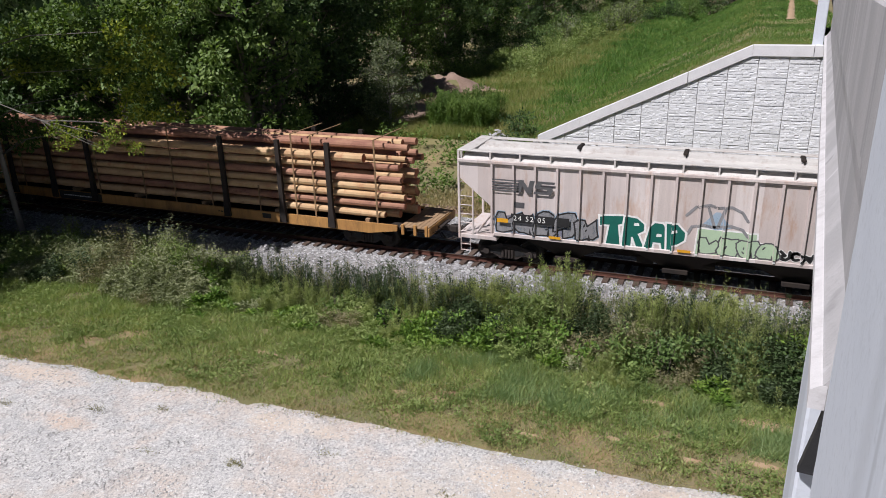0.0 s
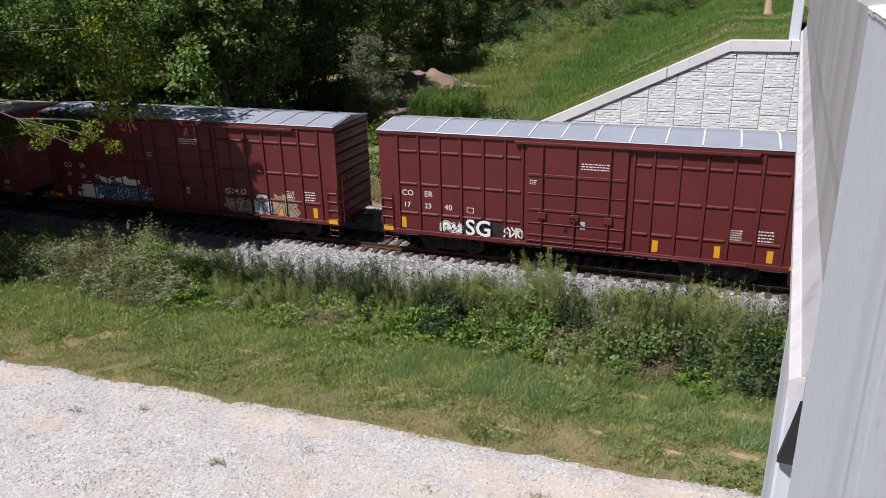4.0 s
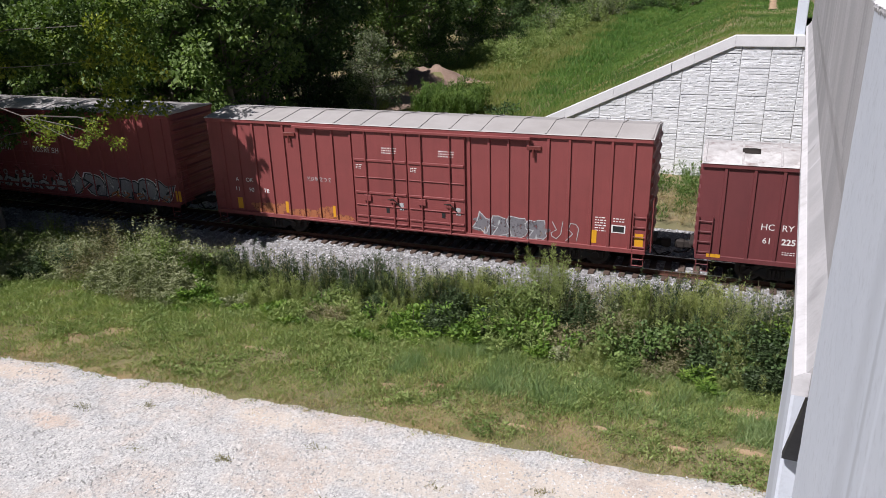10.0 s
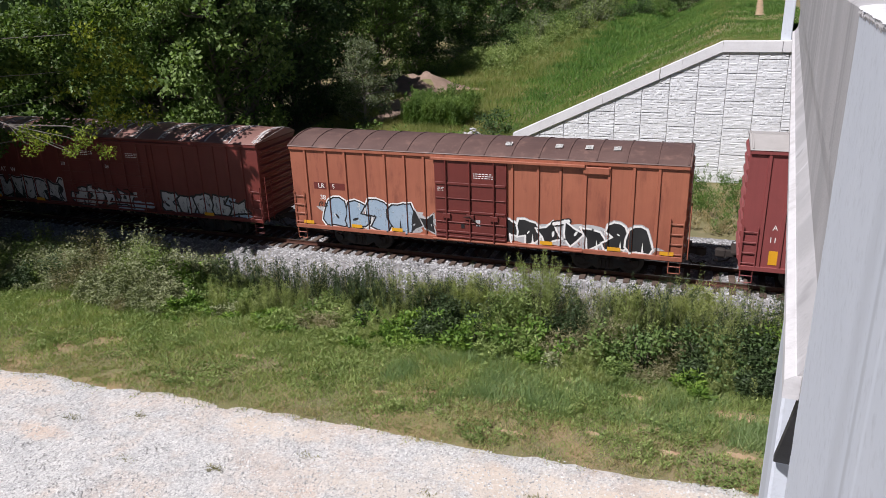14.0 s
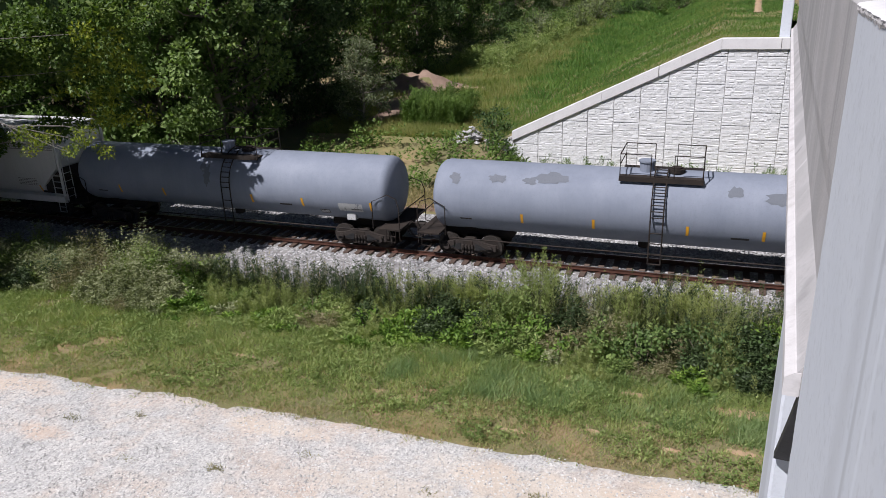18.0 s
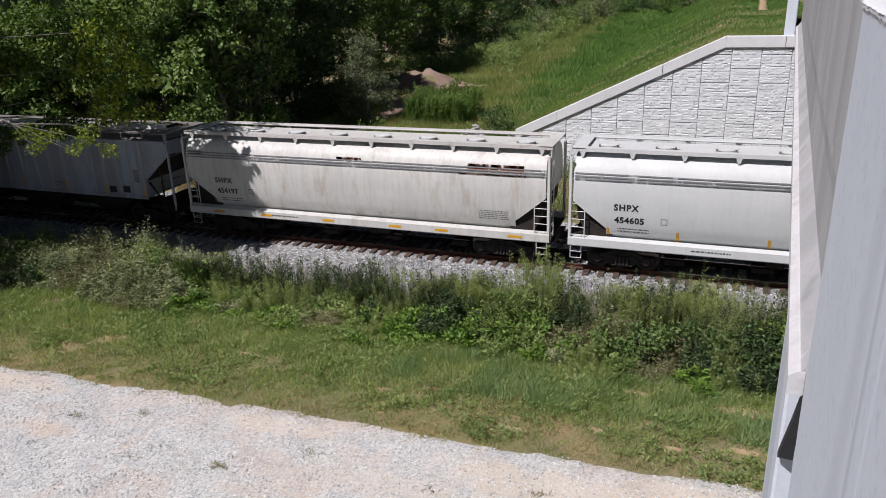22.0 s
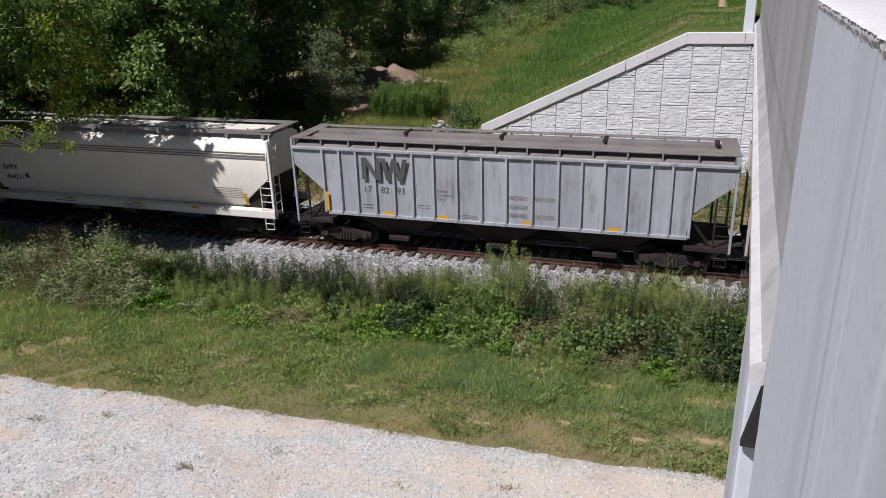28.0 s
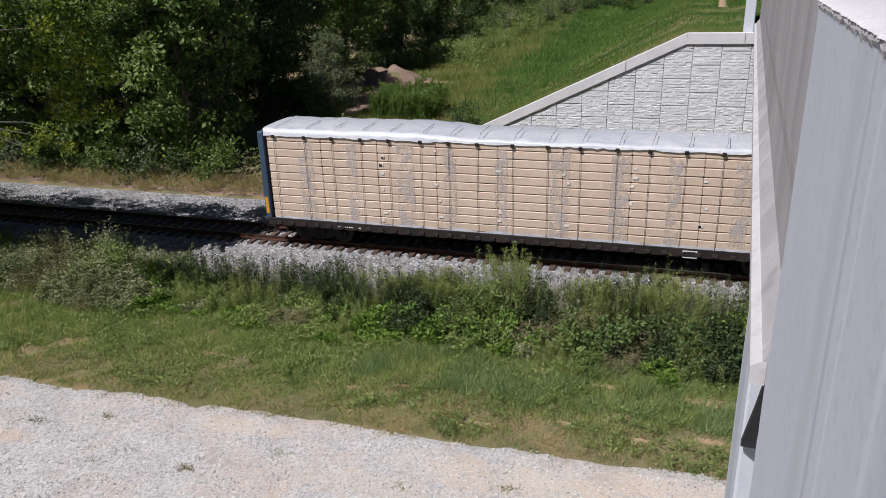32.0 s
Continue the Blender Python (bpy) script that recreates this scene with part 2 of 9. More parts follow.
def gravel_mat():
    m = bpy.data.materials.new("white_gravel")
    m.use_nodes = True
    nt = m.node_tree
    b = nt.nodes["Principled BSDF"]
    co = nt.nodes.new("ShaderNodeTexCoord").outputs["Object"]
    v = tex(nt, "Voronoi", 23.0, co)
    big = tex(nt, "Noise", 0.55, co, 6, 0.65)
    mid = tex(nt, "Noise", 3.5, co, 6, 0.7)
    col = ramp(nt, v.outputs["Color"], [(0.05, (0.335, 0.335, 0.335)), (0.4, (0.465, 0.46, 0.453)), (0.95, (0.60, 0.595, 0.585))])
    col = mix(nt, maprange(nt, big.outputs[0], 0.47, 0.64, 0, 0.8), col, (0.50, 0.425, 0.37))
    col = mix(nt, maprange(nt, mid.outputs[0], 0.62, 0.78, 0, 0.5), col, (0.36, 0.28, 0.22))
    red = tex(nt, "Noise", 0.28, co, 5, 0.7)
    col = mix(nt, maprange(nt, red.outputs[0], 0.63, 0.72, 0, 0.6), col, (0.52, 0.36, 0.25))
    small = tex(nt, "Noise", 11.0, co, 8, 0.75)
    col = mix(nt, 1.0, col, ramp(nt, small.outputs[0], [(0.36, (0.66, 0.66, 0.67)), (0.5, (1.0, 1.0, 1.0)), (0.68, (1.22, 1.22, 1.22))]), "MULTIPLY")
    patch = tex(nt, "Noise", 1.3, co, 6, 0.7)
    col = mix(nt, 1.0, col, ramp(nt, patch.outputs[0], [(0.38, (0.90, 0.91, 0.925)), (0.58, (1.06, 1.055, 1.05))]), "MULTIPLY")
    # sandy washes where the stone is thin
    wob = tex(nt, "Noise", 1.6, co, 6, 0.75)
    for px, py, sx, sy, tone, much in ((-17.0, -14.7, 0.9, 0.4, (0.56, 0.40, 0.29), 0.45), (-3.2, -12.9, 3.4, 0.75, (0.60, 0.51, 0.42), 0.6), (0.6, -12.2, 1.8, 0.6, (0.60, 0.50, 0.41), 0.6), (-6.5, -14.0, 2.6, 0.5, (0.58, 0.50, 0.42), 0.5), (-20.2, -12.9, 1.8, 0.5, (0.58, 0.46, 0.36), 0.6), (-10.8, -12.6, 1.8, 0.35, (0.60, 0.51, 0.42), 0.55)):
        mp = nt.nodes.new("ShaderNodeMapping")
        mp.vector_type = "TEXTURE"
        mp.inputs["Location"].default_value, mp.inputs["Scale"].default_value = (px, py, -1.0), (sx, sy, 6.0)
        nt.links.new(co, mp.inputs["Vector"])
        ln = nt.nodes.new("ShaderNodeVectorMath")
        ln.operation = "LENGTH"
        nt.links.new(mp.outputs[0], ln.inputs[0])
        ad = nt.nodes.new("ShaderNodeMath")
        ad.operation = "MULTIPLY_ADD"
        ad.inputs[1].default_value = 2.6
        nt.links.new(wob.outputs[0], ad.inputs[0])
        nt.links.new(ln.outputs["Value"], ad.inputs[2])
        col = mix(nt, maprange(nt, ad.outputs[0], 1.75, 2.5, much, 0.0), col, tone)
    nt.links.new(col, b.inputs["Base Color"])
    b.inputs["Roughness"].default_value = 0.95
    bp = nt.nodes.new("ShaderNodeBump")
    bp.inputs["Strength"].default_value, bp.inputs["Distance"].default_value = 0.35, 0.03
    nt.links.new(v.outputs["Distance"], bp.inputs["Height"])
    nt.links.new(bp.outputs[0], b.inputs["Normal"])
    return m


GROUND = ground_mat()
GRAVEL = gravel_mat()
GRAVEL_STONE = surface("gravel_stone", (0.58, 0.575, 0.57), (0.50, 0.49, 0.475), 0.95, bump=0, island=0.45)
LEAF_DARK = leaf_mat("dark_tree_leaves", [(0.028, 0.054, 0.019), (0.064, 0.114, 0.039), (0.15, 0.23, 0.083)], trans=0.22)
LEAF_MID = leaf_mat("tree_leaves", [(0.06, 0.11, 0.035), (0.14, 0.222, 0.072), (0.28, 0.385, 0.145)])
# Yellow-green here is sun on the bough leaves, put into the colour.
LEAF_SUNLIT = leaf_mat("sunlit_yellow_leaves", [(0.06, 0.10, 0.018), (0.19, 0.25, 0.03), (0.50, 0.52, 0.07)], scale=0.45, trans=0.28)
LEAF_BOUGH = leaf_mat("bough_leaves", [(0.035, 0.07, 0.016), (0.085, 0.145, 0.028), (0.24, 0.31, 0.06)], scale=0.45, trans=0.3)
LEAF_GREY = leaf_mat("grey_green_leaves", [(0.08, 0.105, 0.06), (0.17, 0.205, 0.125), (0.33, 0.37, 0.27)])
WEED = leaf_mat("weed_leaves", [(0.085, 0.14, 0.04), (0.21, 0.295, 0.09), (0.42, 0.49, 0.20)], scale=0.6, trans=0.22)
WEED_DRY = leaf_mat("faded_weeds", [(0.13, 0.13, 0.08), (0.23, 0.225, 0.135), (0.36, 0.33, 0.23)], scale=0.6)
WEED_DARK = leaf_mat("dark_weed_leaves", [(0.023, 0.041, 0.016), (0.051, 0.082, 0.033), (0.119, 0.168, 0.074)], scale=0.7, trans=0.15)
WEED_PALE = leaf_mat("pale_weed_leaves", [(0.14, 0.165, 0.075), (0.28, 0.31, 0.165), (0.50, 0.51, 0.33)], scale=0.8, trans=0.22)
WEED_BROAD = leaf_mat("broad_weed_leaves", [(0.042, 0.10, 0.016), (0.12, 0.22, 0.038), (0.27, 0.39, 0.085)], scale=0.9, trans=0.22)
CLEARING = leaf_mat("clearing_weed_leaves", [(0.04, 0.09, 0.02), (0.10, 0.18, 0.04), (0.21, 0.31, 0.085)], scale=0.7, trans=0.2)
WEED_FEATHER = leaf_mat("feathery_weed_leaves", [(0.11, 0.155, 0.058), (0.23, 0.29, 0.115), (0.40, 0.45, 0.21)], trans=0.4, scale=0.7)
GRASS = leaf_mat("grass_blades", [(0.12, 0.19, 0.06), (0.25, 0.335, 0.115), (0.44, 0.46, 0.215)], scale=1.1)
GRASS_HILL = leaf_mat("hill_grass", [(0.045, 0.115, 0.028), (0.10, 0.215, 0.048), (0.20, 0.32, 0.085)], scale=0.16)
GRASS_TUFT = leaf_mat("blue_green_grass", [(0.11, 0.19, 0.075), (0.22, 0.33, 0.14), (0.38, 0.46, 0.24)], scale=0.9)
GRASS_DRY = leaf_mat("dry_grass", [(0.36, 0.29, 0.17), (0.48, 0.38, 0.24), (0.32, 0.32, 0.14)], scale=0.6)

# ---- the ground, one sheet to the horizon ----
def sstep(a, b, x):
    t = min(max((x - a) / (b - a), 0), 1)
    return t * t * (3 - 2 * t)


WALL_Y = 15.8                                    # face of the retaining wall
TOP_Z, CORNER_X, SLOPE = 7.12, 0.1, 0.467        # its coping: level, then falling to -X


def coping_z(x):
    return TOP_Z if x > CORNER_X else TOP_Z + SLOPE * (x - CORNER_X)


def land(x, y):
    z = -1.0
    if y > -4.5:
        z += 0.35 * sstep(-4.5, 4.0, y)
    far = -0.62 + 0.45 * sstep(3.5, 9.0, y) * sstep(-9, -14, x) + 1.5 * sstep(7, 20, y) * sstep(-9.5, -13, x)
    if y > 3:
        z = far
    z += 1.2 * sstep(45, 160, y) + 7.0 * sstep(90, 260, y)
    z += 3.5 * sstep(-36, -80, x) * sstep(6, 30, y)
    if y > WALL_Y + 0.2:
        z = max(z, coping_z(x) - 0.12 - 0.25 * sstep(WALL_Y, WALL_Y + 1.5, y) + 0.35 * noise.noise((x * 0.16, y * 0.16, 0)))
    z += 0.05 * noise.noise((x * 0.9, y * 0.9, 3)) + 0.10 * noise.noise((x * 0.23, y * 0.23, 9))
    z += (1.15 + 0.9 * noise.noise((x * 0.8, y * 0.8, 5))) * math.exp(-(((x + 25.6) / 2.7) ** 2 + ((y - 36) / 2.4) ** 2) ** 1.5)
    return z


def axis(near0, near1, step, far):
    a = [near0 + i * step for i in range(int((near1 - near0) / step) + 1)]
    out, d, x = [], step, near1
    while x < far:
        d *= 1.35
        x += d
        out.append(x)
    low, d, x = [], step, near0
    while x > -far:
        d *= 1.35
        x -= d
        low.append(x)
    return low[::-1] + a + out


def build_ground():
    xs, ys = axis(-48, 14, 0.7, 1800), axis(-30, 70, 0.7, 1800)
    ys = sorted(set(ys + [WALL_Y + 0.19, WALL_Y + 0.21]))
    s = Solid()
    s.v = [(x, y, land(x, y)) for y in ys for x in xs]
    n = len(xs)
    s.f = [(j * n + i, j * n + i + 1, (j + 1) * n + i + 1, (j + 1) * n + i) for j in range(len(ys) - 1) for i in range(n - 1)]
    s.m = [0] * len(s.f)
    tagged(part("ground", s, GROUND, smooth=True), "green and straw-coloured grassy ground beside the railway", "ground", kind="structure")


build_ground()


def lot_edge(x):
    return -11.35 - 0.030 * max(-x, 0) - 0.0009 * max(-x - 8, 0) ** 2 + 0.18 * noise.noise((x * 0.5, 5, 0)) + 0.09 * noise.noise((x * 1.9, 8, 0)) + 0.08 * noise.noise((x * 5.1, 2, 0))


def build_lot():
    s = Solid()
    xs = [-70 + i * 0.35 for i in range(330)]
    rows = [0.0, 0.2, 0.55, 0.9, 1.3, 1.8, 2.4, 3, 3.6, 4.3, 5, 5.7, 6.4, 7.2, 8, 9, 10, 12, 14, 17, 20, 30, 40]
    s.v = [(x, lot_edge(x) - r, land(x, lot_edge(x) - r) + 0.012 * noise.noise((x * 2, r, 0)) + (0.03 + 0.2 * sstep(8, 12, r) if 0.5 < r else 0.008 if r > 0 else -0.035)) for r in rows for x in xs]
    n = len(xs)
    s.f = [((j + 1) * n + i, (j + 1) * n + i + 1, j * n + i + 1, j * n + i) for j in range(len(rows) - 1) for i in range(n - 1)]
    s.m = [0] * len(s.f)
    tagged(part("gravel_lot", s, GRAVEL, smooth=True), "pale crushed gravel lot with sandy patches", "gravel", kind="structure")


build_lot()


# ---- loose stones, spread as one mesh ----
def np_mesh(name, quads, mat, tri=False):
    """A mesh out of an array of loose faces (n, 3 or 4, 3)."""
    n, k = quads.shape[0], quads.shape[1]
    me = bpy.data.meshes.new(name)
    me.vertices.add(n * k)
    me.vertices.foreach_set("co", quads.astype(np.float32).ravel())
    me.loops.add(n * k)
    me.loops.foreach_set("vertex_index", np.arange(n * k, dtype=np.int32))
    me.polygons.add(n)
    me.polygons.foreach_set("loop_start", np.arange(0, n * k, k, dtype=np.int32))
    me.materials.append(mat)
    me.update(calc_edges=True)
    return me


def stones(name, pts, size, mat, rs):
    """Broken stones: skewed octahedra."""
    n = len(pts)
    base = np.array([(1, 0, 0), (0, 1, 0), (-1, 0, 0), (0, -1, 0), (0, 0, 0.8), (0, 0, -0.8)], float)
    fc = np.array([(0, 1, 4), (1, 2, 4), (2, 3, 4), (3, 0, 4), (1, 0, 5), (2, 1, 5), (3, 2, 5), (0, 3, 5)])
    v = base[None] * rs.uniform(0.6, 1.4, (n, 6, 1)) * rs.uniform(0.6, 1.5, (n, 1, 1)) * size
    v[:, :, 2] *= 0.75
    a = rs.uniform(0, 6.283, n)
    c, s_ = np.cos(a)[:, None], np.sin(a)[:, None]
    x = v[:, :, 0] * c - v[:, :, 1] * s_
    y = v[:, :, 0] * s_ + v[:, :, 1] * c
    v[:, :, 0], v[:, :, 1] = x, y
    v += pts[:, None, :]
    me = bpy.data.meshes.new(name)
    me.from_pydata(v.reshape(-1, 3).tolist(), [], (fc[None] + 6 * np.arange(n)[:, None, None]).reshape(-1, 3).tolist())
    me.materials.append(mat)
    return me


RS = np.random.RandomState(11)


def bed_z(y):
    a = abs(y)
    if y > 5.3:
        return -0.42 - (y - 5.3) * 0.6
    return -0.255 if a < 1.75 else max(-0.255 - (a - 1.75) * 0.34, -0.42 if y > 0 else -9)


def build_track():
    s = Solid()
    xs = [-430 + i * 20 for i in range(18)] + [-70 + i for i in range(90)] + [20 + i * 20 for i in range(24)]
    ys = [-4.1, -3.4, -2.6, -1.75, 0, 1.75, 2.24, 3.2, 4.2, 5.3, 6.2]
    s.v = [(x, y, bed_z(y) + 0.04 * noise.noise((x, y * 1.5, 0))) for y in ys for x in xs]
    n = len(xs)
    s.f = [(j * n + i, j * n + i + 1, (j + 1) * n + i + 1, (j + 1) * n + i) for j in range(len(ys) - 1) for i in range(n - 1)]
    s.m = [0] * len(s.f)
    bed = tagged(part("ballast_bed", s, BALLAST_BED, smooth=True), "grey crushed-stone railway ballast bed", "ballast", kind="structure")
    n = 62000
    p = np.stack([RS.uniform(-42, 6, n), RS.uniform(-4.0, 5.2, n), np.zeros(n)], -1)
    keep = RS.uniform(0, 1, n) < np.where(np.abs(p[:, 1]) > 1.2, 1.0, 0.4)
    p = p[keep]
    p[:, 2] = np.array([bed_z(y) for y in p[:, 1]]) + RS.uniform(-0.005, 0.03, len(p))
    tagged(new("ballast_stones", stones("ballast_stones", p, 0.052, BALLAST, RS)), "loose grey ballast stones along the track", "stones", kind="stuff")
    # rails
    prof = [(-0.07, -0.17), (0.07, -0.17), (0.07, -0.155), (0.012, -0.14), (0.012, -0.045), (0.036, -0.035), (0.036, 0.0),
            (-0.036, 0.0), (-0.036, -0.035), (-0.012, -0.045), (-0.012, -0.14), (-0.07, -0.155)]
    track = tagged(new("railway_track"), "single railway track with rusty rails on wooden ties", "railway track")
    for y in (-0.755, 0.755):
        s = Solid().loft([[(x, y + a, z) for a, z in prof] for x in (-430, -60, 20, 480)])
        s.m = [1 if i % 12 == 6 and i < 36 else 0 for i in range(len(s.f))]
        part("rail", s, [RAIL, RAIL_TOP], track)
    tie = Solid().box(-0.115, 0.115, -1.3, 1.3, -0.36, -0.165, 0.012).mesh("tie", TIE)
    for i in range(105):
        x = -46 + i * 0.53
        part("tie", tie, None, track, at=pose(x + rnd.uniform(-0.03, 0.03), rnd.uniform(-0.05, 0.05), rnd.uniform(-0.008, 0.006), 0, 0, rnd.uniform(-1.2, 1.2)))
    s = Solid()
    for x0, x1 in ((-430, -46.4), (9.7, 480)):
        x = x0
        while x < x1:
            s.box(x - 0.11, x + 0.11, -1.3, 1.3, -0.36, -0.168)
            x += 0.53
    part("far_ties", s, TIE, track, kind="stuff")
    plate_mesh = Solid().box(-0.09, 0.09, -0.17, 0.17, -0.168, -0.157).mesh("tie_plate", RAIL)
    for i in range(105):
        for y in (-0.755, 0.755):
            part("tie_plate", plate_mesh, None, track, at=pose(-46 + i * 0.53, y, 0))


build_track()

n_ = 24000
p_ = np.stack([RS.uniform(-27, 3, n_), RS.uniform(-19, -11.4, n_), np.zeros(n_)], -1)
p_ = p_[[q[1] < lot_edge(q[0]) - 0.1 - abs(RS.normal(0, 0.5)) for q in p_]]
p_[:, 2] = [land(q[0], q[1]) + 0.03 for q in p_]
tagged(new("gravel_stones", stones("gravel_stones", p_, 0.030, GRAVEL_STONE, RS)), "loose pale stones on the gravel lot", "stones", kind="stuff")


# ---- the retaining wall: cast panels with a stone face, under a coping ----
PITCH_X, PITCH_Z = 1.465, 1.48


def build_wall():
    top = lambda x: coping_z(x) - 0.50
    s = Solid()
    prof = [(-16.0, -1.4), (9.0, -1.4), (9.0, TOP_Z - 0.3), (CORNER_X, TOP_Z - 0.3), (-11.6, coping_z(-11.6) - 0.3), (-16.0, -1.0)]
    s.prism(prof, WALL_Y + 0.03, WALL_Y + 0.22)
    wall = tagged(part("wall_retaining", s, JOINT), "pale concrete retaining wall of stone-textured panels", "retaining wall", kind="structure")
    rr = random.Random(3)
    for k in range(-8, 5):
        x0 = -1.0 + k * PITCH_X
        x1 = x0 + PITCH_X
        zs = 4.68 - (0.74 if k % 2 else 0.0)
        for r in range(-4, 3):
            z0 = zs + r * PITCH_Z
            z1 = z0 + PITCH_Z
            if z1 < -1.0 or z0 > top((x0 + x1) / 2):
                continue
            p = Solid()
            g = 0.026
            ta, tb = min(z1 - g, top(x0 + g)), min(z1 - g, top(x1 - g))
            if min(ta, tb) > z0 + g + 0.05:
                p.loft([[(x0 + g, y_, z0 + g), (x1 - g, y_, z0 + g), (x1 - g, y_, tb), (x0 + g, y_, ta)] for y_ in (WALL_Y - 0.008, WALL_Y + 0.032)])
            rows = 10
            hz = (PITCH_Z - 2 * g) / rows
            for j in range(rows):
                a = z0 + g + j * hz
                x = x0 + g
                while x < x1 - g - 0.02:
                    w = rr.choice((0.12, 0.17, 0.23, 0.30, 0.40))
                    b = min(x + w, x1 - g)
                    if x1 - g - b < 0.1:
                        b = x1 - g
                    zt = min(a + hz, top(x), top(b))
                    if rr.random() < 0.2:
                        zt = min(a + hz * 0.6, zt)
                    if zt - a > 0.03:
                        d = rr.uniform(0.014, 0.036)
                        i = 0.014
                        v = [(x, WALL_Y - 0.004, a), (b, WALL_Y - 0.004, a), (b, WALL_Y - 0.004, zt), (x, WALL_Y - 0.004, zt)]
                        tl = [rr.uniform(-0.008, 0.008) for _ in range(4)]
                        v += [(x + i, WALL_Y - d + tl[0], a + i), (b - i, WALL_Y - d + tl[1], a + i), (b - i, WALL_Y - d + tl[2], zt - i), (x + i, WALL_Y - d + tl[3], zt - i)]
                        p.add(v, [(4, 5, 6, 7), (0, 1, 5, 4), (1, 2, 6, 5), (2, 3, 7, 6), (3, 0, 4, 7)])
                    x = b
            if p.f:
                part("panel", p, PANEL_STONE, wall)
    cuts = [(-11.4, -8.9), (-8.9, -6.1), (-6.1, -3.05), (-3.02, -1.9), (-1.9, CORNER_X), (CORNER_X, 3.0), (3.02, 6.0), (6.02, 9.0)]
    for a, b in cuts:
        za, zb = coping_z(a), coping_z(b)
        c = 0.02
        rings = []
        for x, z in ((a + 0.006, za), (b - 0.006, zb)):
            rings.append([(x, WALL_Y - 0.13, z - 0.57), (x, WALL_Y - 0.13, z - c), (x, WALL_Y - 0.13 + c, z), (x, WALL_Y + 0.30 - c, z), (x, WALL_Y + 0.30, z - c), (x, WALL_Y + 0.30, z - 0.57)])
        part("coping_block", Solid().loft(rings), CONCRETE_WHITE, wall, "smooth pale concrete coping")


build_wall()


n_ = 130
p_ = np.stack([RS.normal(-14.2, 0.65, n_), RS.normal(16.2, 0.5, n_), np.zeros(n_)], -1)
p_[:, 2] = [land(q[0], q[1]) + 0.06 + 0.85 * math.exp(-((q[0] + 14.2) / 0.7) ** 2 - ((q[1] - 16.2) / 0.6) ** 2) * RS.uniform(0.2, 1) for q in p_]
tagged(new("rubble", stones("rubble", p_, 0.14, CONCRETE_OLD, RS)), "pile of pale broken concrete rubble at the wall's low end", "rubble", kind="stuff")


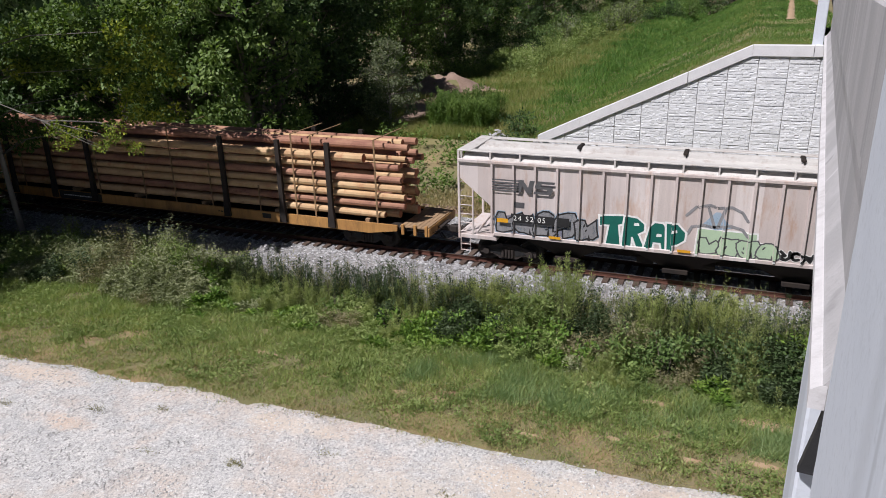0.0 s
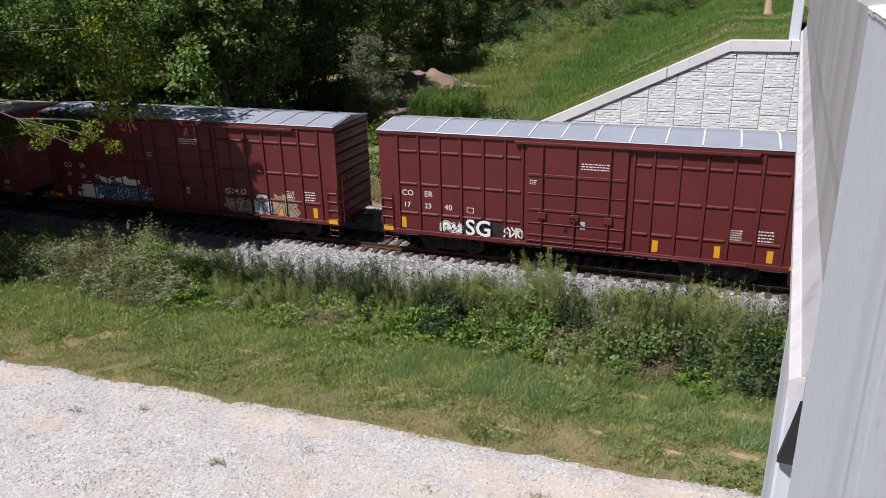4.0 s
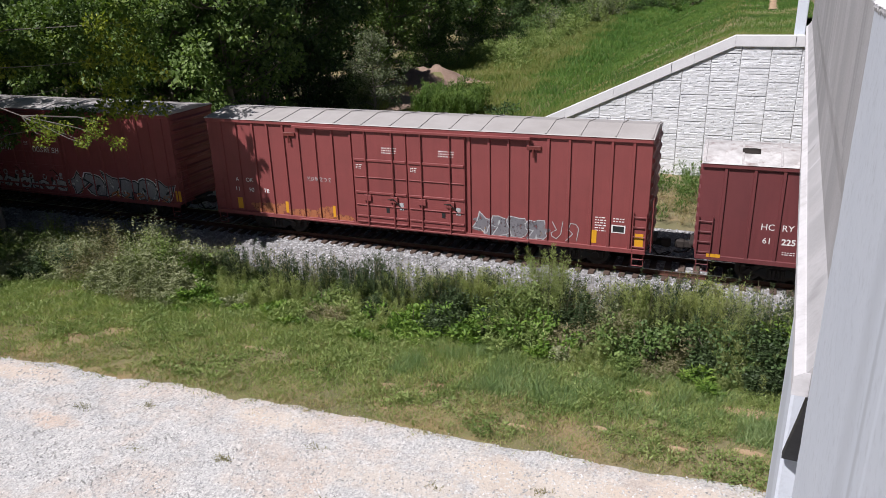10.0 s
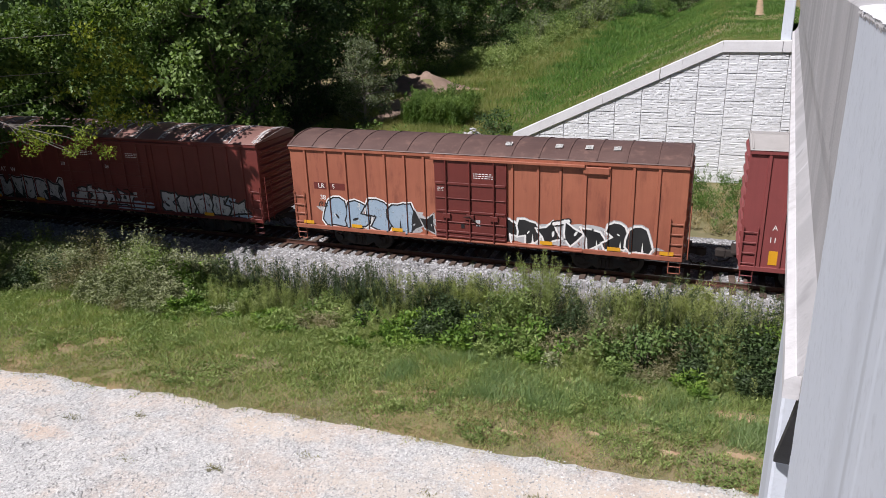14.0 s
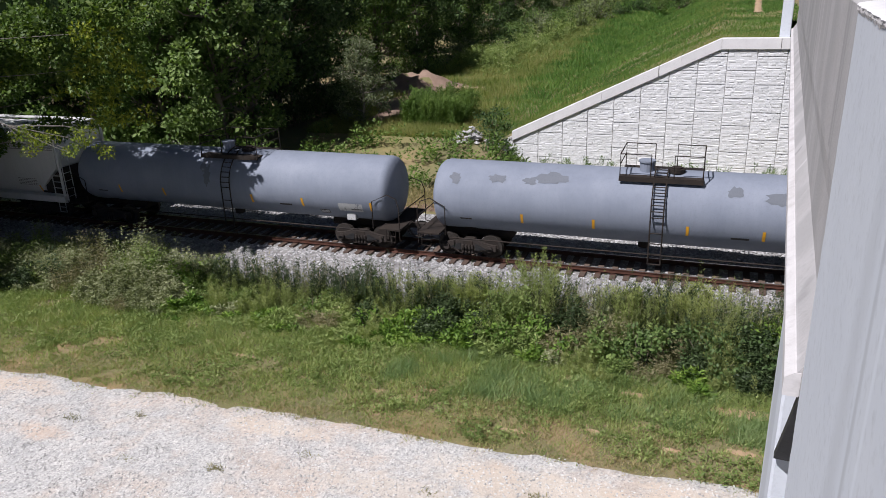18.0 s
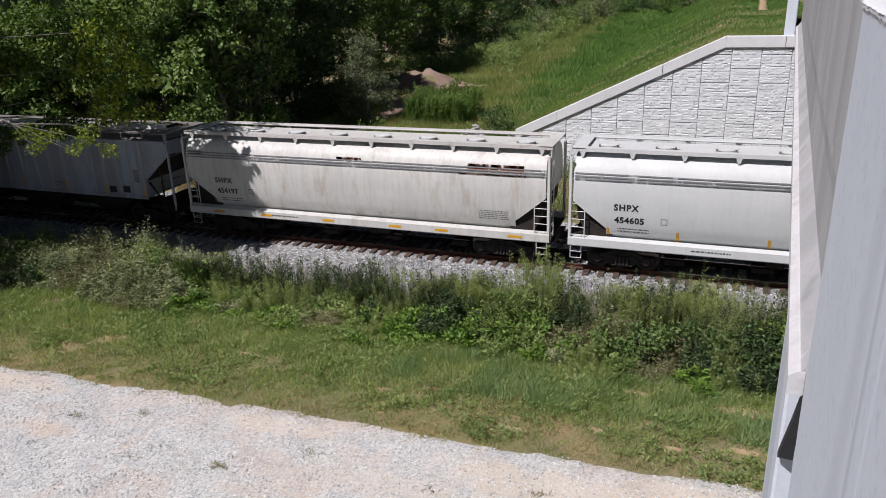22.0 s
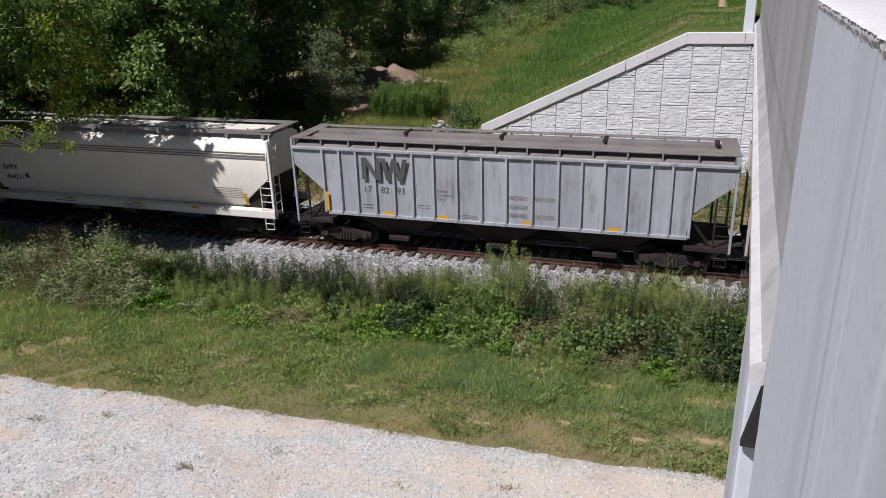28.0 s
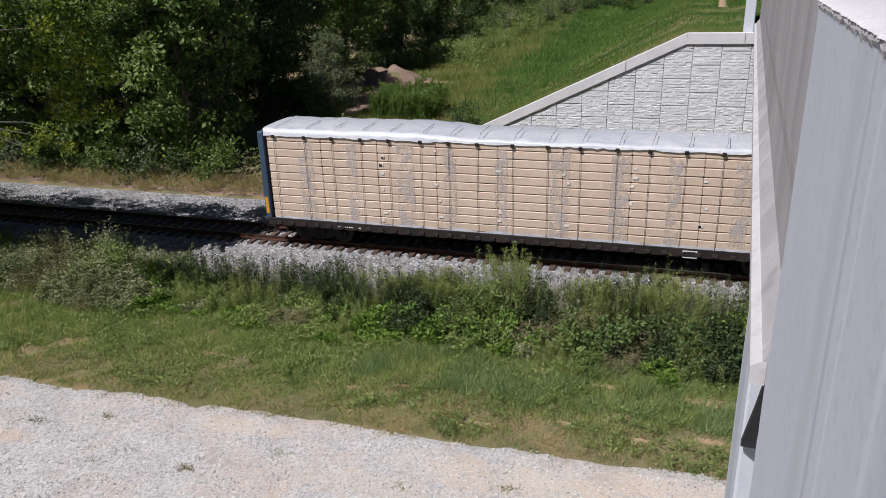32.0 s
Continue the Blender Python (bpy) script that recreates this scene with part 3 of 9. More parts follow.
# ---- the bridge: near cheek wall and parapet, girder, deck; x to its side, y along it ----
def build_bridge():
    b = tagged(new("bridge"), "grey concrete road bridge with streaked parapet and girder", "bridge", kind="structure")
    b.matrix_basis = pose(EYE[0], EYE[1], 0, 0, 0, -4.1)
    top = EYE[2] - 0.24
    # cheek wall beside the camera, with a slightly ragged front edge
    s = Solid()
    rr = random.Random(5)
    zs = [-1.2 + i * 0.12 for i in range(int((top + 1.2) / 0.12) + 1)] + [top]
    rings = []
    for z in zs:
        e = 5.33 + 0.022 * (z - 7.5) + (rr.uniform(-0.022, 0.022) if z < top - 0.05 else 0)
        w = 0.40 + (0.012 if z >= top - 0.001 else 0)
        rings.append([(w, -4.0, z), (w, 1.0, z), (w, 3.0, z), (w, e - 0.03, z), (w + 0.015, e, z), (1.1, e + 0.05, z), (1.1, -4.0, z)])
    s.loft(rings)
    part("cheek_wall", s, CONCRETE, b, "pale blue-grey concrete with upright streaks")
    s, n = Solid(), 900
    for i in range(n + 1):
        y = -1.0 + 6.38 * i / n
        e = 0.390 + 0.014 * noise.noise((y * 9, 1, 0)) + 0.012 * noise.noise((y * 31, 2, 0))
        s.v += [(e, y, top + 0.004), (e + 0.010, y, top + 0.016), (0.48, y, top + 0.026), (1.10, y, top + 0.03), (1.12, y, top - 0.02)]
    s.f = [(5 * i + j, 5 * i + j + 1, 5 * i + j + 6, 5 * i + j + 5) for i in range(n) for j in range(4)]
    s.m = [0] * len(s.f)
    s.box(0.41, 1.12, -4.0, -1.0, top + 0.002, top + 0.03, 0.008)
    part("parapet_cap", s, CONCRETE_WHITE, b, "sunlit white cap with a ragged edge", smooth=True)
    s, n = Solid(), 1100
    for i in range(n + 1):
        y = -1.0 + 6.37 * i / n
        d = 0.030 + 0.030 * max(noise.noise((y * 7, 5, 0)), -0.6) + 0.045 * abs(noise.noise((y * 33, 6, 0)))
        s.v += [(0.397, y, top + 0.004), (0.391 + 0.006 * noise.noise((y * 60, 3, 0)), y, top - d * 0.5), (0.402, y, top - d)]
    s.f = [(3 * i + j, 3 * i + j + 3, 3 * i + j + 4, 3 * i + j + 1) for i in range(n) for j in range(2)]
    s.m = [0] * len(s.f)
    # The drips use the darker concrete so the cap's shade is in their colour.
    part("mortar_drips", s, CONCRETE_OLD, b, "rough mortar drips under the cap, in a grey darkened for shade", kind="stuff")
    # parapet and deck edge of the span
    s = Solid().box(0.47, 0.85, 5.7, 43.5, 9.05, top - 0.02, 0.02)
    part("parapet", s, CONCRETE_OLD, b)
    s = Solid().box(0.49, 11.0, -12.0, 60.0, 8.90, 9.20, 0.01)
    part("deck", s, CONCRETE_OLD, b)
    part("flange", Solid().loft([[(x, y, z) for x, z in ((0.30, 7.40), (0.30, 7.56), (0.372, 7.61), (0.42, 7.61), (0.42, 7.40))] for y in (5.655, 15, 30, 42.99)]), FLANGE, b, "bottom flange painted pale for the sunlight on it")
    prof = [(0.34, 7.41), (0.34, 7.55), (0.40, 7.63), (0.53, 7.84), (0.53, 8.60), (0.50, 8.90), (1.3, 8.90), (1.25, 7.80), (1.38, 7.56), (1.38, 7.40)]
    s = Solid().loft([[(x, y, z) for x, z in prof] for y in (5.66, 15, 30, 43.0)])
    part("girder", s, CONCRETE_OLD, b, "long weathered concrete girder")
    s = Solid()
    for x in (3.4, 6.0, 8.6):
        s.loft([[(x - 0.8 + q, y, z) for q, z in prof] for y in (5.66, 43.0)])
    part("inner_girders", s, CONCRETE_OLD, b)
    s = Solid().box(0.40, 10.5, 7.45, 9.62, -1.2, 7.32, 0.03)
    part("pier", s, CONCRETE, b, "pale concrete support under the girder")
    # A black sheet stands in for the shadowed gap below the girder end.
    s = Solid().loft([[(0.40, 7.36, 5.66), (0.95, 7.36, 5.66), (0.95, 7.44, 5.69), (0.40, 7.44, 5.69)], [(0.43, 6.50, 6.62), (0.95, 6.50, 6.62), (0.95, 6.56, 6.66), (0.43, 6.56, 6.66)],
                      [(0.44, 5.80, 7.36), (0.95, 5.80, 7.36), (0.95, 5.86, 7.40), (0.44, 5.86, 7.40)]])
    part("bearing_flap", s, GAP_BLACK, b, "black sheet standing in for the shadowed gap under the girder end")
    s = Solid().box(-0.22, 0.3, 43.4, 60, 6.6, top, 0.03)
    part("approach_parapet", s, CONCRETE, b)
    s = Solid().box(0.85, 11.0, 43.0, 60, 5.0, 8.9)
    part("abutment", s, CONCRETE_OLD, b)


build_bridge()

# ---- plants: leaves are small loose faces with a fold ----
def leaf_faces(c, d, w, l, rs, up=0.0):
    """Leaf-shaped quads at the centres c, pointing along d, of width w and length l (arrays)."""
    n = len(c)
    d = d / np.maximum(np.linalg.norm(d, axis=1, keepdims=True), 1e-6)
    r = rs.normal(size=(n, 3)) + np.array([-0.25, -0.35, 0.9]) * up
    s = np.cross(d, r)
    s /= np.maximum(np.linalg.norm(s, axis=1, keepdims=True), 1e-6)
    w, l = np.asarray(w).reshape(-1, 1), np.asarray(l).reshape(-1, 1)
    return np.stack([c, c + d * l * 0.5 + s * w * 0.5, c + d * l, c + d * l * 0.45 - s * w * 0.5], 1)


def clumps(centres, radii, per, size, rs, droop=0.2):
    """Leaves gathered in round clumps."""
    out = []
    for c, r in zip(centres, radii):
        n = max(int(per * r * r), 6)
        u = rs.normal(size=(n, 3))
        u /= np.linalg.norm(u, axis=1, keepdims=True)
        p = c + u * r * rs.uniform(0.45, 1.0, (n, 1)) * np.array([1, 1, 0.75])
        d = u + rs.normal(size=(n, 3)) * 0.8 + np.array([0, 0, 0.1 - droop])
        sz = size * rs.uniform(0.6, 1.3, n)
        out.append(leaf_faces(p, d, sz * 0.62, sz, rs, 1.6))
    return np.concatenate(out)


def tree(name, h, spread, seed, mat, bark, label, base=0.25, nclump=70, per=110, leaf=0.24, lean=(0, 0), thick=0.016, rough=1.0):
    """A tapered trunk, limbs that fork, and a ragged crown of leaf clumps."""
    rs = np.random.RandomState(seed)
    t = tagged(new(name), label, "tree")
    k = 9
    trunk = [Vector((lean[0] * (i / k) ** 1.3 * h + rs.normal(0, 0.006) * h, lean[1] * (i / k) ** 1.3 * h + rs.normal(0, 0.006) * h, h * 0.92 * i / k)) for i in range(k + 1)]
    s = Solid().tube([trunk[0] - Vector((0, 0, 0.5)), *trunk], thick * h * 1.15, 8, r1=0.02)
    cs, rr = [], []
    for i in range(nclump):
        f = base + (1 - base) * rs.beta(1.25, 1.25)
        j = min(int(f * k), k - 1)
        p0 = trunk[j].lerp(trunk[j + 1], f * k - j)
        g = (f - base) / (1 - base)
        rad = spread * (math.sin(math.pi * min(0.12 + g * 0.86, 1)) ** 0.7) * rs.uniform(0.25, 1.12)
        a = rs.uniform(0, 6.283)
        c = p0 + Vector((math.cos(a) * rad, math.sin(a) * rad, rs.uniform(-0.05, 0.12) * h * 0.5))
        cs.append(c)
        rr.append(spread * rs.uniform(0.13, 0.30) * rough)
        if i % 2 == 0:
            q = trunk[max(j - 1, 0)].lerp(trunk[j], 0.5)
            mid = q.lerp(c, 0.55) + Vector((0, 0, -0.03 * h * rs.uniform(0, 1)))
            s.tube([q, mid, c], thick * h * 0.32, 5, r1=0.012)
    part("trunk", s, bark, t, smooth=True)
    part("crown", np_mesh("crown", clumps(np.array([tuple(c) for c in cs]), rr, per, leaf, rs), mat), None, t)
    return t


def plant_woods():
    kinds = [
        tree("tree", 15, 4.2, 21, LEAF_MID, BARK, "tall broadleaved tree with dense green foliage at the wood's edge", 0.10, 110, 165, 0.29),
        tree("tree", 13, 3.8, 22, LEAF_DARK, BARK, "dark green broadleaved tree at the wood's edge", 0.08, 105, 165, 0.29),
        tree("tree", 11, 3.4, 23, LEAF_GREY, PALE_BARK, "grey-green tree with pale stems beside the clearing", 0.06, 95, 165, 0.25),
        tree("tree", 17, 4.6, 24, LEAF_DARK, BARK, "tall dark tree inside the wood", 0.12, 100, 105, 0.28),
    ]
    spots = [  # kind, x, y, size
        (0, -28.4, 10.3, 1.0), (0, -32, 9.5, 1.0), (0, -37, 9.0, 1.02), (1, -42, 9.5, 1.05), (0, -47, 9, 1.0), (1, -53, 10, 1.1),
        (3, -30, 16, 1.0), (3, -36, 15.5, 1.05), (3, -43, 15, 1.0), (3, -51, 16, 1.1), (2, -22.7, 18.6, 0.60), (1, -29.5, 20.5, 0.95),
        (3, -33, 24, 1.05), (3, -41, 25, 1.1), (1, -31.5, 28, 0.95), (3, -35, 34, 1.05), (0, -31, 39, 1.0), (1, -30, 47, 1.0),
        (0, -33, 55, 1.0), (3, -38, 46, 1.1), (1, -31, 64, 1.0), (0, -33, 74, 1.05), (3, -40, 62, 1.1), (1, -32, 86, 1.0),
        (0, -33, 99, 1.05), (3, -40, 84, 1.1), (1, -32, 114, 1.1), (0, -31, 131, 1.1), (3, -40, 112, 1.2), (1, -28, 150, 1.15),
        (0, -20, 165, 1.2), (1, -9, 172, 1.2), (0, 3, 170, 1.2), (3, 14, 172, 1.2), (1, 26, 168, 1.2), (3, -48, 35, 1.15), (3, -56, 26, 1.2),
        (3, -62, 14, 1.2), (0, -60, 9, 1.1),
    ]
    rr = random.Random(8)
    used = set()
    for k, x, y, f in spots:
        m = pose(x, y, land(x, y) - 0.1, 0, 0, rr.uniform(0, 360))
        if k not in used:
            used.add(k)
            ob = kinds[k]
            ob.matrix_basis = m
        else:
            ob = copy_thing(kinds[k], m)
        ob.scale = (f, f, f * rr.uniform(0.92, 1.08))
        tagged(ob, group="trees of the wood")


plant_woods()


def reaching_tree():
    """A slender tree by the track: a leaning pale trunk, long limbs towards the clearing, hanging leaves."""
    rs = np.random.RandomState(41)
    t = tagged(new("tree"), "slender pale-stemmed tree with leaves painted sunlit yellow over the track", "tree")
    base = Vector((-30.9, -4.3, -1.1))
    trunk = [base + Vector((-0.22 * i + 0.02 * i * i, 0.03 * i, 1.55 * i)) for i in range(10)]
    s = Solid().tube(trunk, 0.15, 8, r1=0.04)
    cs, rr, hi, hr, lit, lr, tips, tr = [], [], [], [], [], [], [], []
    low = lambda x: np.interp(x, [-38, -31, -28.5, -24.5, -22.5, -21], [2.9, 3.4, 4.3, 5.2, 5.8, 6.6])
    # hanging boughs, close to the track at their tips, with gaps between them
    while len(cs) < 150:
        x = rs.uniform(-37, -21.2)
        y = rs.uniform(-3.9, -2.1)
        z = low(x) + (10.2 - low(x)) * rs.uniform(0, 1) ** 0.8
        if noise.noise((x * 0.45, y * 0.4, z * 0.7)) < -0.02 or (-29.5 < x < -25 and 5.4 < z < 7.2):
            continue
        cs.append((x, y, z))
        rr.append(rs.uniform(0.35, 0.8))
    # sprays at the sunny tips; their yellow leaf colour holds the sunlight
    for n, x0, x1, z0, z1 in ((34, -25.0, -21.2, 5.8, 9.2), (10, -30.0, -27.8, 7.0, 8.2)):
        for _ in range(n):
            x, z = rs.uniform(x0, x1), rs.uniform(z0, z1)
            lit.append((x, rs.uniform(-4.6, -3.4), z - 0.5 * abs(x - (x0 + x1) / 2) / (x1 - x0)))
            lr.append(rs.uniform(0.25, 0.55))
    for _ in range(18):
        tips.append((rs.uniform(-22.0, -18.1), rs.uniform(-9.4, -8.6), rs.uniform(5.6, 6.4)))
        tr.append(rs.uniform(0.16, 0.34))
    # the dense crown over it
    while len(hi) < 500:
        x, y, z = rs.uniform(-42, -22.6), rs.uniform(-10.0, -5.7), rs.uniform(10.4, 14.2)
        if x > -23.2 - 0.4 * (-y - 5.7) + rs.uniform(-0.7, 0.7) or noise.noise((x * 0.4, y * 0.4, 1)) > 0.36 or (x > -28.5 and noise.noise((x * 0.8, y * 0.8, 4)) > 0.06):
            continue
        hi.append((x - 0.4 * (z - 10.4), y - 0.6 * (z - 10.4), z))
        hr.append(rs.uniform(0.7, 1.2))
    for _ in range(30):
        y, z = rs.uniform(-9.0, -5.8), rs.uniform(10.5, 12.5)
        hi.append((-22.2 - 0.4 * (-y - 5.7) + rs.uniform(-1.4, 0.5), y, z))
        hr.append(rs.uniform(0.22, 0.42))
    for i, c in enumerate(lit + cs + hi):
        if i % 17 == 0:
            k = min(max(int((c[2] + 0.3) / 1.55), 2), 8)
            q = trunk[k]
            c_ = Vector(c)
            s.tube([q, q.lerp(c_, 0.3) + Vector((0, 0, 0.35)), q.lerp(c_, 0.65) + Vector((0.2, 0, 0.15)), c_], 0.03, 5, r1=0.006)
    q = clumps(np.array(cs), rr, 260, 0.20, rs, 0.5)
    part("crown", np_mesh("crown", q, LEAF_BOUGH), None, t)
    part("leaf_spray", np_mesh("leaf_spray", clumps(np.array(lit), lr, 330, 0.18, rs, 0.5), LEAF_SUNLIT), None, t, "leaves at the bough tips, yellow with painted sunlight")
    part("leaf_spray", np_mesh("leaf_spray", clumps(np.array(tips), tr, 900, 0.095, rs, 0.5), LEAF_SUNLIT), None, t, "small leaves on a low bough, yellow with painted sunlight")
    for c in tips[::2]:
        s.tube([(-25.5, -8.6, 7.0), (-22.6, -8.9, 6.4), (c[0] - 0.6, c[1], c[2] + 0.15), c], 0.02, 5, r1=0.005)
    s.tube([trunk[6], (-28.5, -6.6, 8.0), (-25.5, -8.6, 7.0)], 0.05, 6, r1=0.02)
    part("crown", np_mesh("crown", clumps(np.array(hi), hr, 200, 0.38, rs, 0.3), LEAF_DARK), None, t)
    part("trunk", s, GREY_TRUNK, t, smooth=True)


GREY_TRUNK = surface("smooth_grey_trunk", (0.20, 0.185, 0.165), (0.13, 0.12, 0.105), 0.9, fine=30, bump=0.4)


def plant_near_trees():
    reaching_tree()
    # The last three are unseen additions that only block skylight from the cars.
    for i, (x, y, f, k) in enumerate(((-40, -6.5, 1.0, 43), (-46, -5.5, 1.05, 44), (-53, -6.5, 1.1, 45), (-60, -5, 1.1, 46), (-33.8, -11.0, 0.95, 47), (-38.5, -12, 1.0, 48), (-36, -17, 1.0, 49))):
        t = tree("tree", 14 * f, 5.2, k, LEAF_DARK, BARK, "leafy dark tree out of view that shades the railway track", 0.16, 95, 100, 0.24)
        t.matrix_basis = pose(x, y, -1.0, 0, 0, 70 * i)
        tagged(t, group="trees by the track")


plant_near_trees()


# ---- low growth ----
def lump(x, y, f, k=0.0):
    """Smooth unevenness from -1 to 1."""
    return (np.sin(x * f + k) * np.cos(y * f * 1.3 - k) + np.sin(x * f * 2.3 - y * f * 1.7 + 2 * k) * 0.6) / 1.6


def herbs(px, py, pz, h, per, length, width, spread, rs, up=0.5, lowest=0.12):
    """Plants as stems with leaves set round them; returns leaf quads."""
    n = len(px)
    i = np.repeat(np.arange(n), per)
    m = len(i)
    t = lowest + (1 - lowest) * rs.uniform(0, 1, m) ** 0.8
    a = rs.uniform(0, 6.283, m)
    lean = rs.normal(0, 0.16, (n, 2))[i] * (t * h[i])[:, None]
    r = spread * (1.1 - 0.75 * t) * rs.uniform(0.1, 1.0, m)
    c = np.stack([px[i] + lean[:, 0] + np.cos(a) * r, py[i] + lean[:, 1] + np.sin(a) * r, pz[i] + t * h[i]], -1)
    d = np.stack([np.cos(a), np.sin(a), up + rs.normal(0, 0.35, m)], -1)
    l = length * rs.uniform(0.6, 1.35, m)
    return leaf_faces(c, d, l * width, l, rs, 0.7)


def blades(px, py, pz, h, width, rs, bend=0.5):
    """Grass blades: narrow triangles that lean over."""
    n = len(px)
    a = rs.uniform(0, 6.283, n)
    b = np.stack([px, py, pz], -1)
    s = np.stack([np.cos(a), np.sin(a), np.zeros(n)], -1) * width / 2
    tip = b + np.stack([rs.normal(0, bend, n) * h, rs.normal(0, bend, n) * h, h], -1)
    return np.stack([b - s, b + s, tip], 1)


def stalks(px, py, pz, h, rs, w=0.018):
    n = len(px)
    a = rs.uniform(0, 3.14, n)
    b = np.stack([px, py, pz], -1)
    s = np.stack([np.cos(a), np.sin(a), np.zeros(n)], -1) * w / 2
    top = b + np.stack([rs.normal(0, 0.07, n) * h, rs.normal(0, 0.07, n) * h, h], -1)
    return np.stack([b - s, b + s, top + s * 0.4, top - s * 0.4], 1)


def on_bare(x, y):
    k = np.zeros(len(x), bool)
    for bx, by, ra, rb in BARE:
        k |= ((x - bx) / (ra + 0.1)) ** 2 + ((y - by) / (rb + 0.1)) ** 2 < 1
    return k


def low_growth():
    rs = np.random.RandomState(61)
    gz = np.vectorize(land)
    # broad band of tall weeds between the short grass and the ballast, in patches of one kind each
    n = 5200
    x, y = rs.uniform(-33, 5, n), rs.uniform(-8.2, -3.6, n)
    edge = -7.35 + 0.5 * lump(x, y, 0.7) + 0.35 * lump(x, y, 2.1, 1)
    rear = np.interp(x, [-33, -28, -24, -19, -17, -12, -9, -6, 5], [-3.9, -3.9, -3.8, -4.0, -4.3, -4.6, -4.5, -4.1, -3.9]) + 0.35 * lump(x, y * 0, 2.6)
    k = (y > edge) & (y < rear)
    x, y = x[k], y[k]
    m = 190
    cx, cy = rs.uniform(-33, 5, m), rs.uniform(-8, -3.7, m)
    near = np.argmin((x[:, None] - cx) ** 2 + 1.6 * (y[:, None] - cy) ** 2, axis=1)
    tall = rs.uniform(0.62, 1.22, m)
    u = rs.uniform(0, 1, m)
    kinds = ("pale", "weed", "broad", "dark", "faded", "feather")
    def pick(q, w):
        return kinds[int(np.searchsorted(np.cumsum(w), q * sum(w)))]
    sort = []
    for i in range(m):
        if cx[i] < -19:
            w = (8, 1.6, 0.6, 0.4, 1.2, 0.6)
        elif cx[i] < -11:
            w = (0.8, 3, 2.6, 0.6, 0.3, 3.5)
        elif cx[i] < -4:
            w = (0.2, 1.5, 4, 1.6, 0.2, 3) if cy[i] < -5 else (0.3, 2, 1.5, 0.6, 0.4, 5)
        else:
            w = (0.5, 1.5, 1.3, 3.8, 0.5, 2.6)
        sort.append(kinds.index(pick(u[i], w)))
    kind = np.array(sort)[near]
    prof = np.interp(x, [-33, -28.6, -25.5, -22.3, -19.5, -18, -15, -12.5, -10.5, -8.5, -6.5, -3.5, -1, 5], [0.7, 1.25, 1.9, 2.15, 1.75, 0.9, 0.75, 0.9, 0.8, 1.1, 1.35, 1.5, 1.7, 1.7])
    depth = np.clip((y + 7.9) / 2.3, 0.22, 1)
    h = prof * depth * tall[near] * rs.uniform(0.7, 1.12, len(x))
    h = np.where(kind == 5, h * 1.3, np.where(kind == 2, h * 0.85, h))
    z = gz(x, y)
    spec = {0: ("pale_weeds", 78, 0.095, 0.5, 0.30, 0.25), 1: ("weeds", 64, 0.13, 0.30, 0.20, 0.6), 2: ("broad_weeds", 56, 0.18, 0.30, 0.22, 0.45),
            3: ("dark_weeds", 84, 0.125, 0.36, 0.32, 0.15), 4: ("faded_weeds", 70, 0.085, 0.36, 0.26, 0.4), 5: ("feather_weeds", 110, 0.10, 0.15, 0.11, 1.1)}
    out = {}
    for j, (name, per, ln, wd, sp, up) in spec.items():
        k = kind == j
        if k.any():
            out[name] = [herbs(x[k], y[k], z[k], h[k], per, ln, wd, sp, rs, up)]
    # thin upright stalks standing out of it
    m = 1000
    sx, sy = rs.uniform(-19, 2, m), rs.uniform(-5.4, -3.8, m)
    kk = lump(sx, sy, 1.1, 2) > -0.1
    sx, sy = sx[kk], sy[kk]
    sz = gz(sx, sy)
    sh = rs.uniform(0.9, 1.75, len(sx)) * np.interp(sx, [-19, -6, 2], [0.95, 1.0, 1.35])
    st = [stalks(sx, sy, sz, sh, rs)]
    q = rs.uniform(0, 1, len(sx)) < 0.35
    out["faded_weeds"].append(herbs(sx[q], sy[q], sz[q], sh[q], 40, 0.075, 0.22, 0.06, rs, 1.3, 0.35))
    # spires: clusters of upright leafy stems against the ballast
    cx, cy = rs.uniform(-19.5, 3, 150), rs.uniform(-5.4, -4.1, 150)
    px, py = np.repeat(cx, 4) + rs.normal(0, 0.09, 600), np.repeat(cy, 4) + rs.normal(0, 0.08, 600)
    ph = np.repeat(rs.uniform(1.1, 1.9, 150), 4) * rs.uniform(0.75, 1.05, 600) * np.interp(px, [-19, -8, 2], [0.95, 1.1, 1.4])
    st.append(stalks(px, py, gz(px, py), ph, rs))
    out["spire_weeds"] = [herbs(px, py, gz(px, py), ph, 110, 0.10, 0.2, 0.07, rs, 0.9, 0.15)]
    rt = np.random.RandomState(311)
    px, py = rt.uniform(-17, 3, 150), rt.uniform(-5.2, -4.1, 150)
    ph = rt.uniform(1.45, 2.1, 150) * np.interp(px, [-17, -8, 2], [0.85, 1.05, 1.25])
    st.append(stalks(px, py, gz(px, py), ph, rt))
    out["spire_weeds"].append(herbs(px, py, gz(px, py), ph, 95, 0.09, 0.16, 0.06, rt, 0.9, 0.2))
    cx, cy = rt.uniform(-12.5, 3, 95), rt.uniform(-5.3, -4.2, 95)
    px, py = np.repeat(cx, 5) + rt.normal(0, 0.08, 475), np.repeat(cy, 5) + rt.normal(0, 0.07, 475)
    ph = np.repeat(rt.uniform(1.2, 2.0, 95), 5) * rt.uniform(0.75, 1.05, 475) * np.interp(px, [-12, -4, 2], [0.8, 1.05, 1.2])
    st.append(stalks(px, py, gz(px, py), ph, rt))
    out["feather_weeds"].append(herbs(px, py, gz(px, py), ph, 100, 0.10, 0.13, 0.055, rt, 1.2, 0.2))
